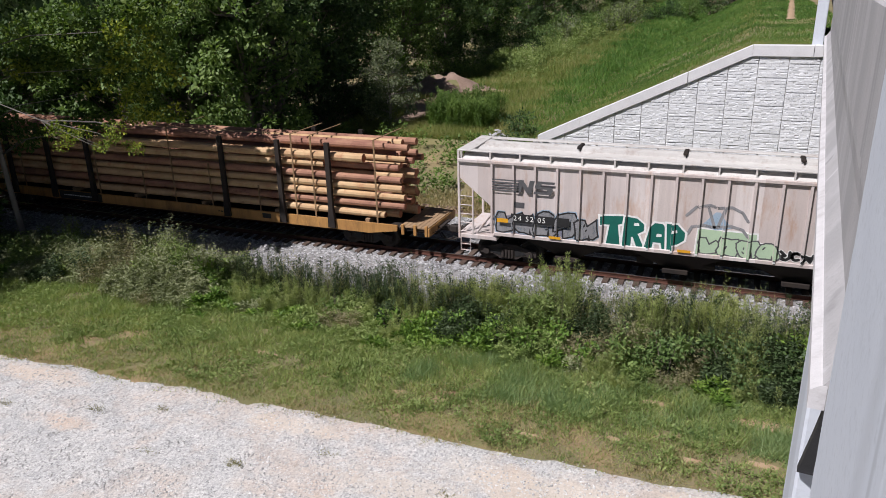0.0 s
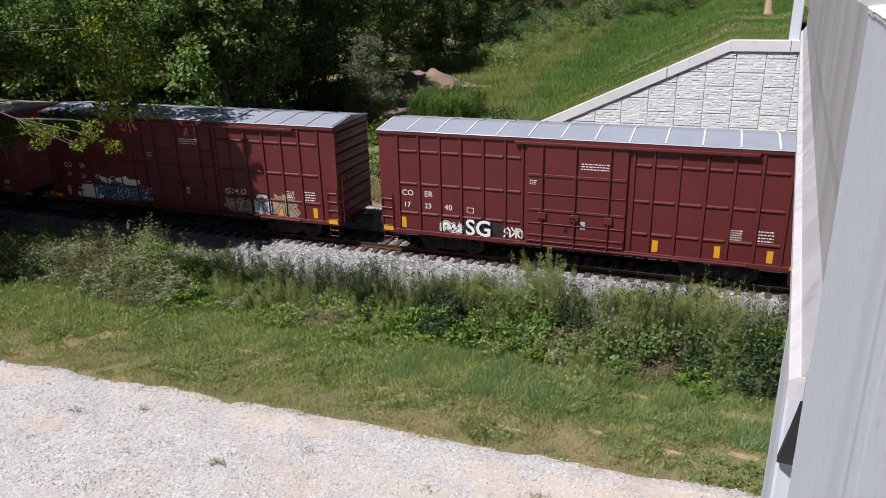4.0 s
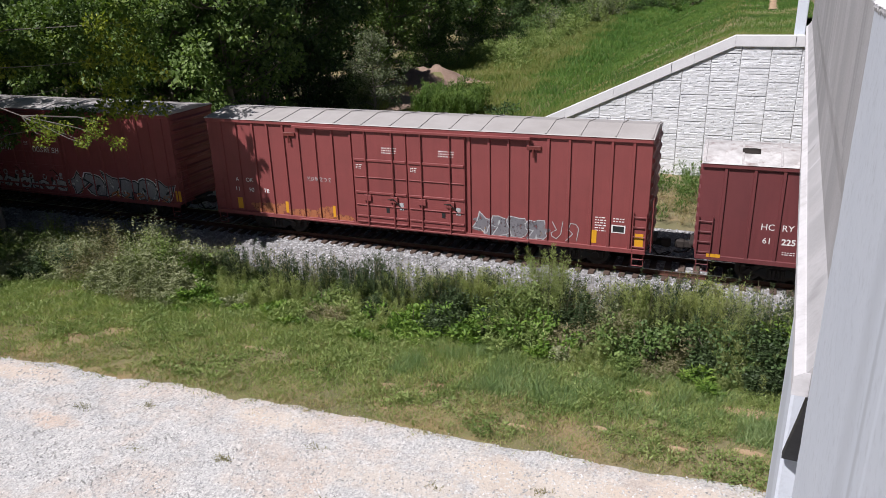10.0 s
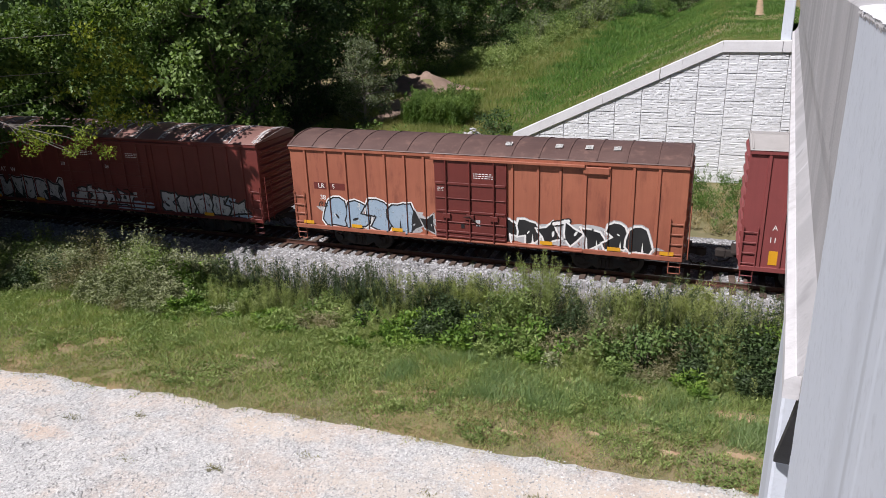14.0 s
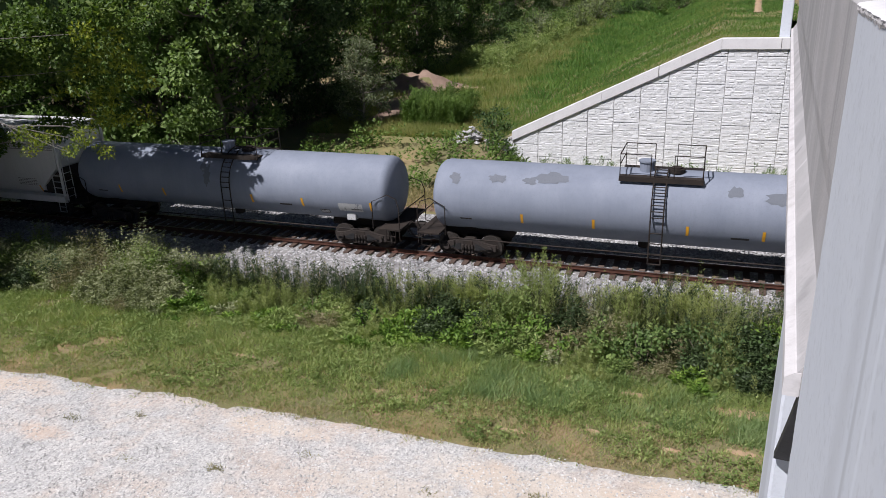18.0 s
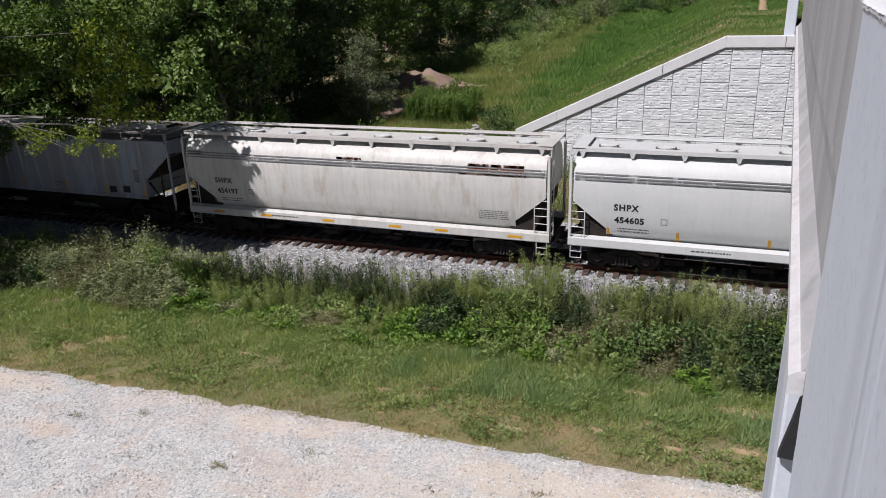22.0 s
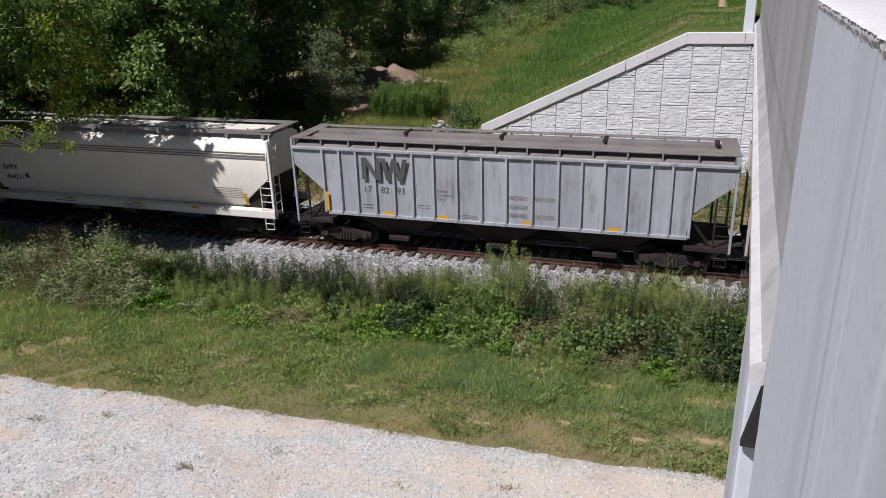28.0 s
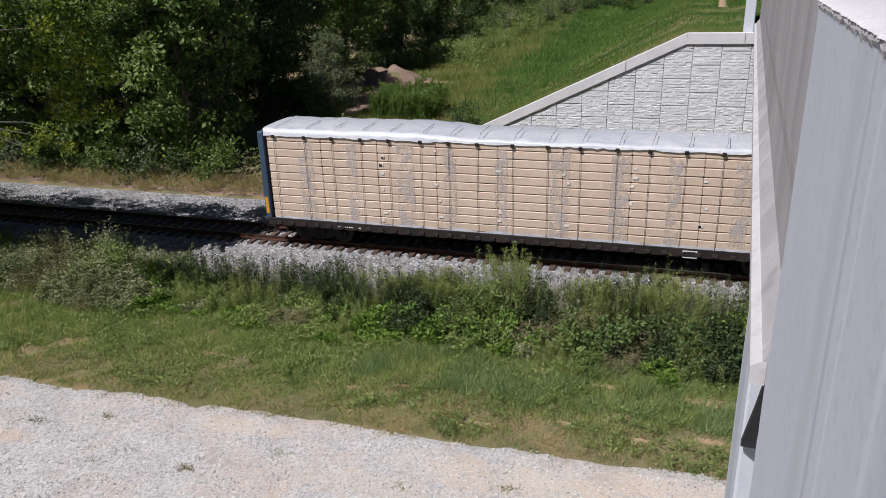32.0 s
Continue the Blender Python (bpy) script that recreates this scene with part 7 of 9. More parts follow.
def tank_car(a, b, mat, label, dark=True):
    c = car(label, a, b, "tank car")
    L = b - a
    e = L / 2
    for d in (-1, 1):
        truck(c, d * (e - 1.55))
        coupler(c, d * (e + 0.25), d)
        part("stub_sill", Solid().box(min(d * (e + 0.35), d * (e - 3.2)), max(d * (e + 0.35), d * (e - 3.2)), -0.33, 0.33, 0.72, 1.12, 0.02), STEEL, c)
        part("saddle", Solid().loft([[(d * (e - 1.55) + q, -1.25, 1.75), (d * (e - 1.55) + q, -0.5, 1.0), (d * (e - 1.55) + q, 0.5, 1.0), (d * (e - 1.55) + q, 1.25, 1.75)] for q in (-0.25, 0.25)]), STEEL, c)
        part("end_platform", Solid().box(min(d * (e + 0.45), d * (e - 0.5)), max(d * (e + 0.45), d * (e - 0.5)), -1.5, 1.5, 1.02, 1.10, 0.01), STEEL, c)
        s = Solid()
        for yy in (-1.45, 1.45):
            s.tube([(d * (e + 0.42), yy, 0.6), (d * (e + 0.42), yy, 2.0), (d * (e + 0.30), yy * 0.97, 2.35), (d * (e - 0.1), yy * 0.95, 2.5), (d * (e - 0.75), yy, 2.2), (d * (e - 0.75), yy, 1.05)], 0.022, 5)
        s.tube([(d * (e + 0.42), -1.45, 1.75), (d * (e + 0.42), 1.45, 1.75)], 0.022, 5)
        part("end_railing", s, STEEL, c)
        step(c, d * (e + 0.05), -1.5, STEEL, 1.05)
    zc, r = TANK_Z, TANK_R
    prof = [(-e, 0.0), (-e + 0.03, 0.4 * r), (-e + 0.10, 0.69 * r), (-e + 0.22, 0.89 * r), (-e + 0.34, 0.97 * r), (-e + 0.5, r)]
    prof = prof + [(-e + L * i / 8, r) for i in range(1, 8)] + [(-x, q) for x, q in reversed(prof)]
    n = 40
    rings = [[(x, -math.cos(2 * math.pi * j / n) * q, zc + math.sin(2 * math.pi * j / n) * q) for j in range(n)] for x, q in [(x, max(q, 0.01)) for x, q in prof]]
    part("tank_shell", Solid().loft(rings), mat, c, smooth=True)
    # platform, dome and ladder, a little ahead of the middle
    zt, xl = zc + r, 0.5
    p = part("platform", Solid().box(xl - 1.45, xl + 1.45, -0.95, 0.95, zt - 0.16, zt - 0.10, 0.01).box(xl - 1.45, xl + 1.45, -1.0, -0.93, zt - 0.24, zt - 0.06), STEEL, c, "steel walkway round the manway")
    s = Solid()
    zr = zt + 0.75
    for yy in (-0.95, 0.95):
        s.tube([(xl - 1.42, yy, zt - 0.1), (xl - 1.42, yy, zr), (xl - 0.35, yy, zr), (xl - 0.35, yy, zt - 0.1)], 0.024, 5)
        s.tube([(xl + 0.45, yy, zt - 0.1), (xl + 0.45, yy, zr), (xl + 1.42, yy, zr), (xl + 1.42, yy, zt - 0.1)], 0.024, 5)
    for xx in (xl - 1.42, xl + 1.42):
        s.tube([(xx, -0.95, zr), (xx, 0.95, zr)], 0.024, 5)
        s.tube([(xx, -0.95, zr - 0.38), (xx, 0.95, zr - 0.38)], 0.02, 5)
    part("railing", s, STEEL, p)
    part("manway", Solid().disc((xl - 0.55, -0.1, zt + 0.12), (0, 0, 1), 0.26, 0.42, 16).disc((xl - 0.55, -0.1, zt + 0.34), (0, 0, 1), 0.30, 0.07, 16), mat, p)
    part("valve_cover", Solid().disc((xl + 0.5, -0.15, zt + 0.05), (0, 0, 1), 0.30, 0.14, 14).disc((xl + 0.5, -0.15, zt + 0.14), (0, 0, 1), 0.2, 0.06, 12), STEEL, p)
    s = Solid()
    arc = [(-math.cos(t) * (r + 0.13), zc + math.sin(t) * (r + 0.13)) for t in [radians(85 - 8.5 * i) for i in range(11)]] + [(-r - 0.13, 1.8), (-r - 0.13, 0.62)]
    for u in (xl - 0.22, xl + 0.22):
        s.tube([(u, yy, zz) for yy, zz in arc], 0.028, 5)
    for i in range(len(arc) - 1):
        k = 3 if i >= len(arc) - 2 else 1
        for j in range(k):
            f = j / k
            s.tube([(xl - 0.22, arc[i][0] * (1 - f) + arc[i + 1][0] * f, arc[i][1] * (1 - f) + arc[i + 1][1] * f), (xl + 0.22, arc[i][0] * (1 - f) + arc[i + 1][0] * f, arc[i][1] * (1 - f) + arc[i + 1][1] * f)], 0.022, 5)
    s.tube([(xl - 0.22, -r - 0.13, 0.62), (xl + 0.22, -r - 0.13, 0.62)], 0.026, 5)
    part("side_ladder", s, STEEL, c)
    part("outlet", Solid().disc((0, 0, 1.0), (0, 0, 1), 0.22, 0.5, 14).box(-0.5, 0.5, -0.35, 0.35, 1.05, 1.2, 0.03), STEEL, c)
    s = Solid()
    for yy in (-1.5, 1.5):
        s.tube([(-e + 0.9, yy, 0.98), (e - 0.9, yy, 0.98)], 0.028, 5)
    part("side_rail", s, STEEL, c)
    part("brake_pipe", Solid().tube([(-e + 2, 0.2, 0.92), (e - 2, 0.2, 0.92)], 0.04, 6), STEEL, c)
    return c


def on_tank(c, x0, x1, z0, z1, mat, name="reflector", zc=TANK_Z, r=TANK_R):
    """A mark that lies on the round shell's near side."""
    s = Solid()
    n = 5
    zs = [z0 + (z1 - z0) * i / n for i in range(n + 1)]
    rows = [[(x, -math.sqrt(max((r + 0.006) ** 2 - (z - zc) ** 2, 0)), z) for x in (x0, x1)] for z in zs]
    s.v = [p for q in rows for p in q]
    s.f = [(2 * i, 2 * i + 1, 2 * i + 3, 2 * i + 2) for i in range(n)]
    s.m = [0] * n
    part(name, s, mat, c)

def tank_scuff(c, x0, x1, z0, z1, seed):
    """A ragged worn patch on the shell."""
    r = random.Random(seed)
    s, n, cx, cz, rows = Solid(), 22, (x0 + x1) / 2, (z0 + z1) / 2, 4
    k = [r.uniform(0.6, 1.1) for _ in range(n)]
    ring = lambda f, i: (cx + (x1 - x0) / 2 * f * k[i] * math.cos(6.2832 * i / n), cz + (z1 - z0) / 2 * f * k[i] * math.sin(6.2832 * i / n))
    flat = [(cx, cz)] + [ring(q / rows, i) for q in range(1, rows + 1) for i in range(n)]
    s.v = [(x, -math.sqrt(max((TANK_R + 0.008) ** 2 - (z - TANK_Z) ** 2, 0)), z) for x, z in flat]
    s.f = [(0, 1 + i, 1 + (i + 1) % n) for i in range(n)]
    s.f += [(1 + (q - 1) * n + i, 1 + q * n + i, 1 + q * n + (i + 1) % n, 1 + (q - 1) * n + (i + 1) % n) for q in range(1, rows) for i in range(n)]
    s.m = [0] * len(s.f)
    part("scuff", s, TANK_PATCH, c, "dark worn patch")


# ---- the train, car by car; places along the track are those at the start ----
cars = []
MAROON = paint("dark_maroon_paint", (0.125, 0.022, 0.022), (0.10, 0.018, 0.018), streak=0.25, rough=0.5)
FADED_RED = paint("faded_red_paint", (0.295, 0.082, 0.078), (0.25, 0.07, 0.067), stain=(0.24, 0.088, 0.066), streak=0.2)
OXIDE_RED = paint("oxide_red_paint", (0.25, 0.064, 0.062), (0.215, 0.056, 0.054), streak=0.2)
PLUM = paint("plum_red_paint", (0.165, 0.045, 0.048), (0.14, 0.04, 0.042), streak=0.3)
RUST_ORANGE = paint("orange_brown_paint", (0.38, 0.135, 0.08), (0.29, 0.095, 0.058), stain=(0.19, 0.062, 0.042), streak=0.35, coarse=0.35)
BRICK_RED = paint("brick_red_paint", (0.15, 0.032, 0.026), (0.125, 0.028, 0.024), streak=0.25)
ROOF_BLUE = paint("blue_grey_galvanised_roof", (0.36, 0.39, 0.46), (0.30, 0.33, 0.39), streak=0.0, rough=0.45)
ROOF_GREY = paint("pale_grey_roof", (0.44, 0.42, 0.41), (0.36, 0.34, 0.33), streak=0.0)
ROOF_PINK = paint("dusty_pink_grey_roof", (0.45, 0.38, 0.37), (0.36, 0.30, 0.29), streak=0.0)
ROOF_MOTTLED = paint("flaking_white_roof", (0.62, 0.61, 0.61), (0.34, 0.32, 0.32), stain=(0.20, 0.14, 0.13), streak=0.0, coarse=1.7)
ROOF_BROWN = paint("dark_brown_roof", (0.10, 0.062, 0.056), (0.13, 0.08, 0.07), stain=(0.20, 0.12, 0.10), streak=0.0)
ROOF_RED = paint("red_brown_roof", (0.20, 0.105, 0.09), (0.24, 0.13, 0.11), streak=0.0)
HOPPER_WHITE = paint("stained_white_hopper_paint", (0.64, 0.58, 0.56), (0.55, 0.50, 0.49), stain=(0.50, 0.33, 0.24), streak=0.25, coarse=0.4)
SMOOTH_WHITE = paint("clean_white_hopper_paint", (0.62, 0.63, 0.63), (0.56, 0.57, 0.57), streak=0.12)
DULL_WHITE = paint("dull_white_hopper_paint", (0.62, 0.61, 0.58), (0.55, 0.54, 0.52), stain=(0.42, 0.36, 0.31), streak=0.3)
panelled(HOPPER_WHITE, 0.84, (0.84, 0.80, 0.78), (1.08, 1.08, 1.08), 0.3)
CREAM = paint("cream_hopper_paint", (0.80, 0.765, 0.70), (0.74, 0.70, 0.64), streak=0.15)
BLUE_GREY = paint("chalky_blue_grey_paint", (0.36, 0.40, 0.47), (0.29, 0.31, 0.36), stain=(0.30, 0.27, 0.26), streak=0.3, coarse=0.5)
TAUPE = paint("stained_taupe_hopper_paint", (0.47, 0.43, 0.41), (0.38, 0.36, 0.36), stain=(0.42, 0.30, 0.21), streak=0.35, coarse=0.45)
STEEL_BLUE = paint("chalky_grey_hopper_paint", (0.40, 0.42, 0.46), (0.33, 0.34, 0.37), stain=(0.22, 0.20, 0.19), streak=0.4, coarse=0.6)
panelled(TAUPE, 0.86, (0.86, 0.90, 0.98), (1.28, 1.20, 1.12), 0.2)
panelled(STEEL_BLUE, 0.86, (0.88, 0.88, 0.9), (1.08, 1.08, 1.08), 0.1)
panelled(BLUE_GREY, 0.86, (0.86, 0.84, 0.82), (1.12, 1.16, 1.22), 0.2)
ROOF_DARK = paint("sooty_roof", (0.17, 0.15, 0.15), (0.24, 0.22, 0.21), streak=0.0)
ROOF_WHITE = paint("pale_roof", (0.60, 0.59, 0.57), (0.50, 0.48, 0.46), stain=(0.36, 0.30, 0.27), streak=0.0)
TANK_GREY = paint("grey_blue_tank_paint", (0.225, 0.255, 0.32), (0.19, 0.218, 0.277), streak=0.15, rough=0.72)
TANK_PATCH = paint("dark_tank_patch", (0.125, 0.14, 0.17), (0.15, 0.165, 0.195), streak=0.0, rough=0.75)
FLAT_YELLOW = paint("worn_yellow_paint", (0.50, 0.27, 0.09), (0.36, 0.18, 0.06), stain=(0.14, 0.075, 0.045), streak=0.6)
DECK_WOOD = surface("worn_deck_boards", (0.36, 0.24, 0.14), (0.26, 0.17, 0.10), 0.85, fine=14, island=0.25)
POLE_WOOD = surface("peeled_pine_pole", (0.60, 0.42, 0.235), (0.44, 0.27, 0.14), 0.75, fine=9, coarse=0.8, stain=(0.40, 0.17, 0.09), bump=0.2)
POLE_RED = surface("reddish_treated_pole", (0.40, 0.215, 0.135), (0.24, 0.11, 0.08), 0.8, fine=9, coarse=0.8, stain=(0.14, 0.06, 0.04), bump=0.2)
POLE_END = surface("sawn_pole_end", (0.40, 0.17, 0.09), (0.30, 0.12, 0.07), 0.85, fine=30)
STRAP = surface("tan_strap", (0.28, 0.18, 0.09), (0.18, 0.11, 0.06), 0.8)
LUMBER = surface("wrapped_lumber", (0.66, 0.53, 0.42), (0.57, 0.445, 0.345), 0.4, fine=6, coarse=0.6, stain=(0.70, 0.61, 0.53), bump=0.3)
FILM_WORN = worn(paint("torn_milky_film", (0.66, 0.62, 0.60), (0.58, 0.53, 0.50), streak=0.0, rough=0.35), 0.44, 0.80, 3.0)
# Darker than the lumber: shade in the gaps between packs is painted in.
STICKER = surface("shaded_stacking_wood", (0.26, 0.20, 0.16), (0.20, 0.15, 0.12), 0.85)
FILM = surface("milky_plastic_film", (0.66, 0.68, 0.72), (0.50, 0.54, 0.61), 0.3, fine=5, coarse=1.5, bump=0.6, bump_scale=3.5, spec=0.5)
CB_BLUE = paint("dark_blue_bulkhead_paint", (0.05, 0.085, 0.14), (0.04, 0.068, 0.11), streak=0.2)


def mirrored(xs):
    return [-x for x in reversed(xs)]


# 1: white hopper with sprayed pieces
P1 = [-6.88 + 0.84 * i for i in range(17)]
c = ribbed_hopper(-10.0, 6.6, HOPPER_WHITE, HOPPER_WHITE, "white ribbed covered hopper with rust stains and green graffiti", P1, 4.2, 1.32, ROOF_WHITE, ROOF_WHITE)
cars.append(c)
Y1 = -1.46
bar_logo(c, -6.85, -4.4, 3.08, 3.58, Y1 - 0.09, INK)
plate(c, -5.98, -5.60, 2.46, 2.68, INK, Y1 - 0.002, "faded_mark")
plate(c, -6.1, -3.85, 1.90, 2.24, BLACK, Y1 - 0.09, "number_patch")
lettering(c, "24 52 05", -6.0, 1.98, 0.20, WHITE, Y1 - 0.10, gap=1.25)
g = Spray(31)
g.blob(-6.8, -2.9, 1.36, 2.2, VIOLET_P, 0, 0.1)
g.bubble(-6.7, -2.85, 1.38, 2.45, 5, GREY_P, BLACK, SKY_P, 0.06)
g.shape([(0.62, 1.36), (0.66, 2.34), (2.6, 2.3), (2.62, 2.0), (3.2, 1.9), (3.25, 1.36)], MINT_P, WHITE, 0.06, 1)
g.bubble(0.75, 3.3, 1.38, 2.1, 4, MINT_P, INK, None, 0.05, 0.0)
for pts in ([(0.25, 2.75), (0.55, 3.08), (1.0, 3.18), (1.25, 3.1)], [(1.25, 3.1), (1.7, 3.16), (2.05, 3.0), (2.25, 2.7)], [(0.35, 2.1), (0.45, 2.35), (0.8, 2.45), (1.2, 2.4)], [(1.2, 2.4), (1.7, 2.5), (2.1, 2.4), (2.3, 2.15)], [(0.95, 3.1), (1.2, 2.4)], [(1.5, 3.1), (1.3, 2.4)]):
    g.ribbon(pts, 0.10, GREY_P, 3)
g.poly([(0.75, 2.42), (1.2, 2.95), (1.35, 2.95), (1.75, 2.42), (1.25, 2.3)], SKY_P, 2)
g.piece(3.35, 4.4, 1.36, 1.85, 3, BLACK, WHITE, None, 0.3)
for i_, pts in enumerate(([(-2.78, 2.48), (-1.86, 2.55), (-1.9, 2.2), (-2.04, 2.14), (-1.94, 1.38), (-2.52, 1.38), (-2.42, 2.1), (-2.74, 2.1)],
                          [(-1.86, 2.55), (-1.4, 2.5), (-1.12, 2.28), (-1.12, 2.0), (-1.32, 1.88), (-1.08, 1.38), (-1.42, 1.38), (-1.55, 1.72), (-1.56, 1.38), (-1.94, 1.38)],
                          [(-1.16, 1.38), (-0.98, 2.2), (-0.8, 2.4), (-0.5, 2.38), (-0.36, 2.2), (-0.16, 1.38), (-0.52, 1.38), (-0.58, 1.6), (-0.78, 1.6), (-0.82, 1.38)],
                          [(-0.42, 2.42), (0.0, 2.4), (0.3, 2.1), (0.28, 1.8), (0.02, 1.6), (-0.12, 1.58), (-0.1, 1.38), (-0.36, 1.38)])):
    g.shape(pts, GREEN_P, WHITE, 0.07, 2 + 0.4 * i_)
for x0, z0 in ((-1.52, 2.18), (-0.72, 1.85), (-0.2, 2.05)):
    g.poly([(x0, z0), (x0 + 0.2, z0 + 0.02), (x0 + 0.18, z0 + 0.12), (x0 + 0.02, z0 + 0.12)], WHITE, 4.2)
g.lay(c, Y1, [(x - 0.04, x + 0.04) for x in P1], 0.09, "sprayed graffiti in green, grey and black")
for x in (-6.65, -4.6, 0.05):
    plate(c, x, x + 0.45, 1.40 if x > -6 else 1.86, 1.50 if x > -6 else 2.02, YELLOW, Y1 - 0.12)


# 2: flat car with long poles
def pole_car():
    c = car("yellow flat car loaded with long peeled wooden poles", -37.9, -11.3, "flat car")
    L = 26.6
    running_gear(c, L, 3.0, 0.6, 1.0)
    part("deck", Solid().box(-L / 2, L / 2, -1.35, 1.35, 1.0, 1.14, 0.02), STEEL, c)
    for sg in (-1, 1):
        prof = [(-11.9, 0.98), (-10.6, 0.78), (10.6, 0.78), (11.9, 0.98), (11.9, 1.22), (-11.9, 1.22)]
        part("side_sill", Solid().prism(prof, sg * 1.42 - 0.05, sg * 1.42 + 0.05), FLAT_YELLOW, c, "worn yellow side sill")
    plate(c, -6.9, -4.1, 0.80, 1.20, BLACK, -1.472, "black_panel")
    small_print(c, -6.6, -4.4, 0.93, 1.08, 1, WHITE, -1.479, 5)
    plate(c, 5.3, 5.75, 0.93, 1.15, BLACK, -1.474, "placard")
    small_print(c, 2.9, 3.6, 0.95, 1.1, 1, BLACK, -1.474, 6)
    for d in (-1, 1):
        for i in range(7):
            x = d * (12.1 + 0.19 * i)
            part("deck_board", Solid().box(x - 0.09, x + 0.09, -1.42, 1.42, 1.15, 1.22, 0.01), DECK_WOOD, c)
        part("end_beam", Solid().box(d * 13.3 - 0.05, d * 13.3 + 0.05, -1.45, 1.45, 0.85, 1.22, 0.02), FLAT_YELLOW, c)
        for x in (12.15, 12.7, 13.2):
            part("deck_bracket", Solid().box(d * x - 0.06, d * x + 0.06, -1.48, -1.38, 0.86, 1.30, 0.01), FLAT_YELLOW, c)
    stakes = (8.87, 6.44, 3.46, -4.5, -7.13, -9.9)
    sm = Solid().loft([[(-0.17, -0.09, 0.85), (0.17, -0.09, 0.85), (0.17, 0.09, 0.85), (-0.17, 0.09, 0.85)], [(-0.15, -0.09, 1.3), (0.15, -0.09, 1.3), (0.15, 0.09, 1.3), (-0.15, 0.09, 1.3)],
                       [(-0.105, -0.08, 1.7), (0.105, -0.08, 1.7), (0.105, 0.08, 1.7), (-0.105, 0.08, 1.7)], [(-0.10, -0.07, 4.5), (0.10, -0.07, 4.5), (0.10, 0.07, 4.5), (-0.10, 0.07, 4.5)]]).mesh("stake", STEEL)
    for x in stakes:
        part("stake", sm, None, c, "black steel stake", pose(x, -1.50, 0))
        part("stake", sm, None, c, "black steel stake", pose(x, 1.50, 0))
    for x in (-10.5, -6.0, -2.0, 2.0, 6.0, 10.5):
        part("bunk", Solid().box(x - 0.1, x + 0.1, -1.38, 1.38, 1.14, 1.36, 0.02), DECK_WOOD, c)
    r = random.Random(17)
    z = 1.55
    row = 0
    while z < 4.45:
        n = 7 if z < 4.1 else 4
        for i in range(n):
            red = r.random() < 0.45
            q = r.uniform(0.185, 0.215) if red else r.uniform(0.155, 0.20)
            y = (-1.2 + 0.40 * i + (0.04 if row % 2 else 0)) if n == 7 else (-0.7 + 0.44 * i)
            x0 = -12.75 + r.uniform(0, 0.8) + (0 if red else r.uniform(0, 1.6)) + (0.6 if row == 0 else 0)
            x1 = 12.35 - r.uniform(0, 1.4)
            if r.random() < 0.2:
                x1 -= r.uniform(1, 4)
            dz = 0.03 * r.uniform(-1, 1)
            flip = red or r.random() < 0.3
            ra, rb = (q, q * 0.72) if flip else (q * 0.66, q)
            s = Solid().tube([(x0, y, z + dz), (x0 + 6, y + r.uniform(-0.02, 0.02), z + dz + r.uniform(-0.02, 0.03)), (x1 - 6, y + r.uniform(-0.02, 0.02), z + dz), (x1, y, z + dz + r.uniform(-0.03, 0.03))], ra, 10, r1=rb)
            s.m[-1] = s.m[-2] = 1
            part("pole", s, [POLE_RED if red else POLE_WOOD, POLE_END], c)
        z += 0.39
        row += 1
    for x, zt in ((-9.2, 4.5), (-4.15, 4.75), (-1.3, 2.6), (0.5, 4.75), (2.6, 3.2), (5.2, 2.4), (7.1, 4.75), (8.05, 4.75), (11.0, 4.7)):
        s = Solid().box(x - 0.035, x + 0.035, -1.425, -1.40, 1.2, zt)
        if zt > 4.4:
            s.box(x - 0.035, x + 0.035, -1.425, 1.2, zt, zt + 0.02)
        part("strap", s, STRAP, c)
    return c


cars.append(pole_car())

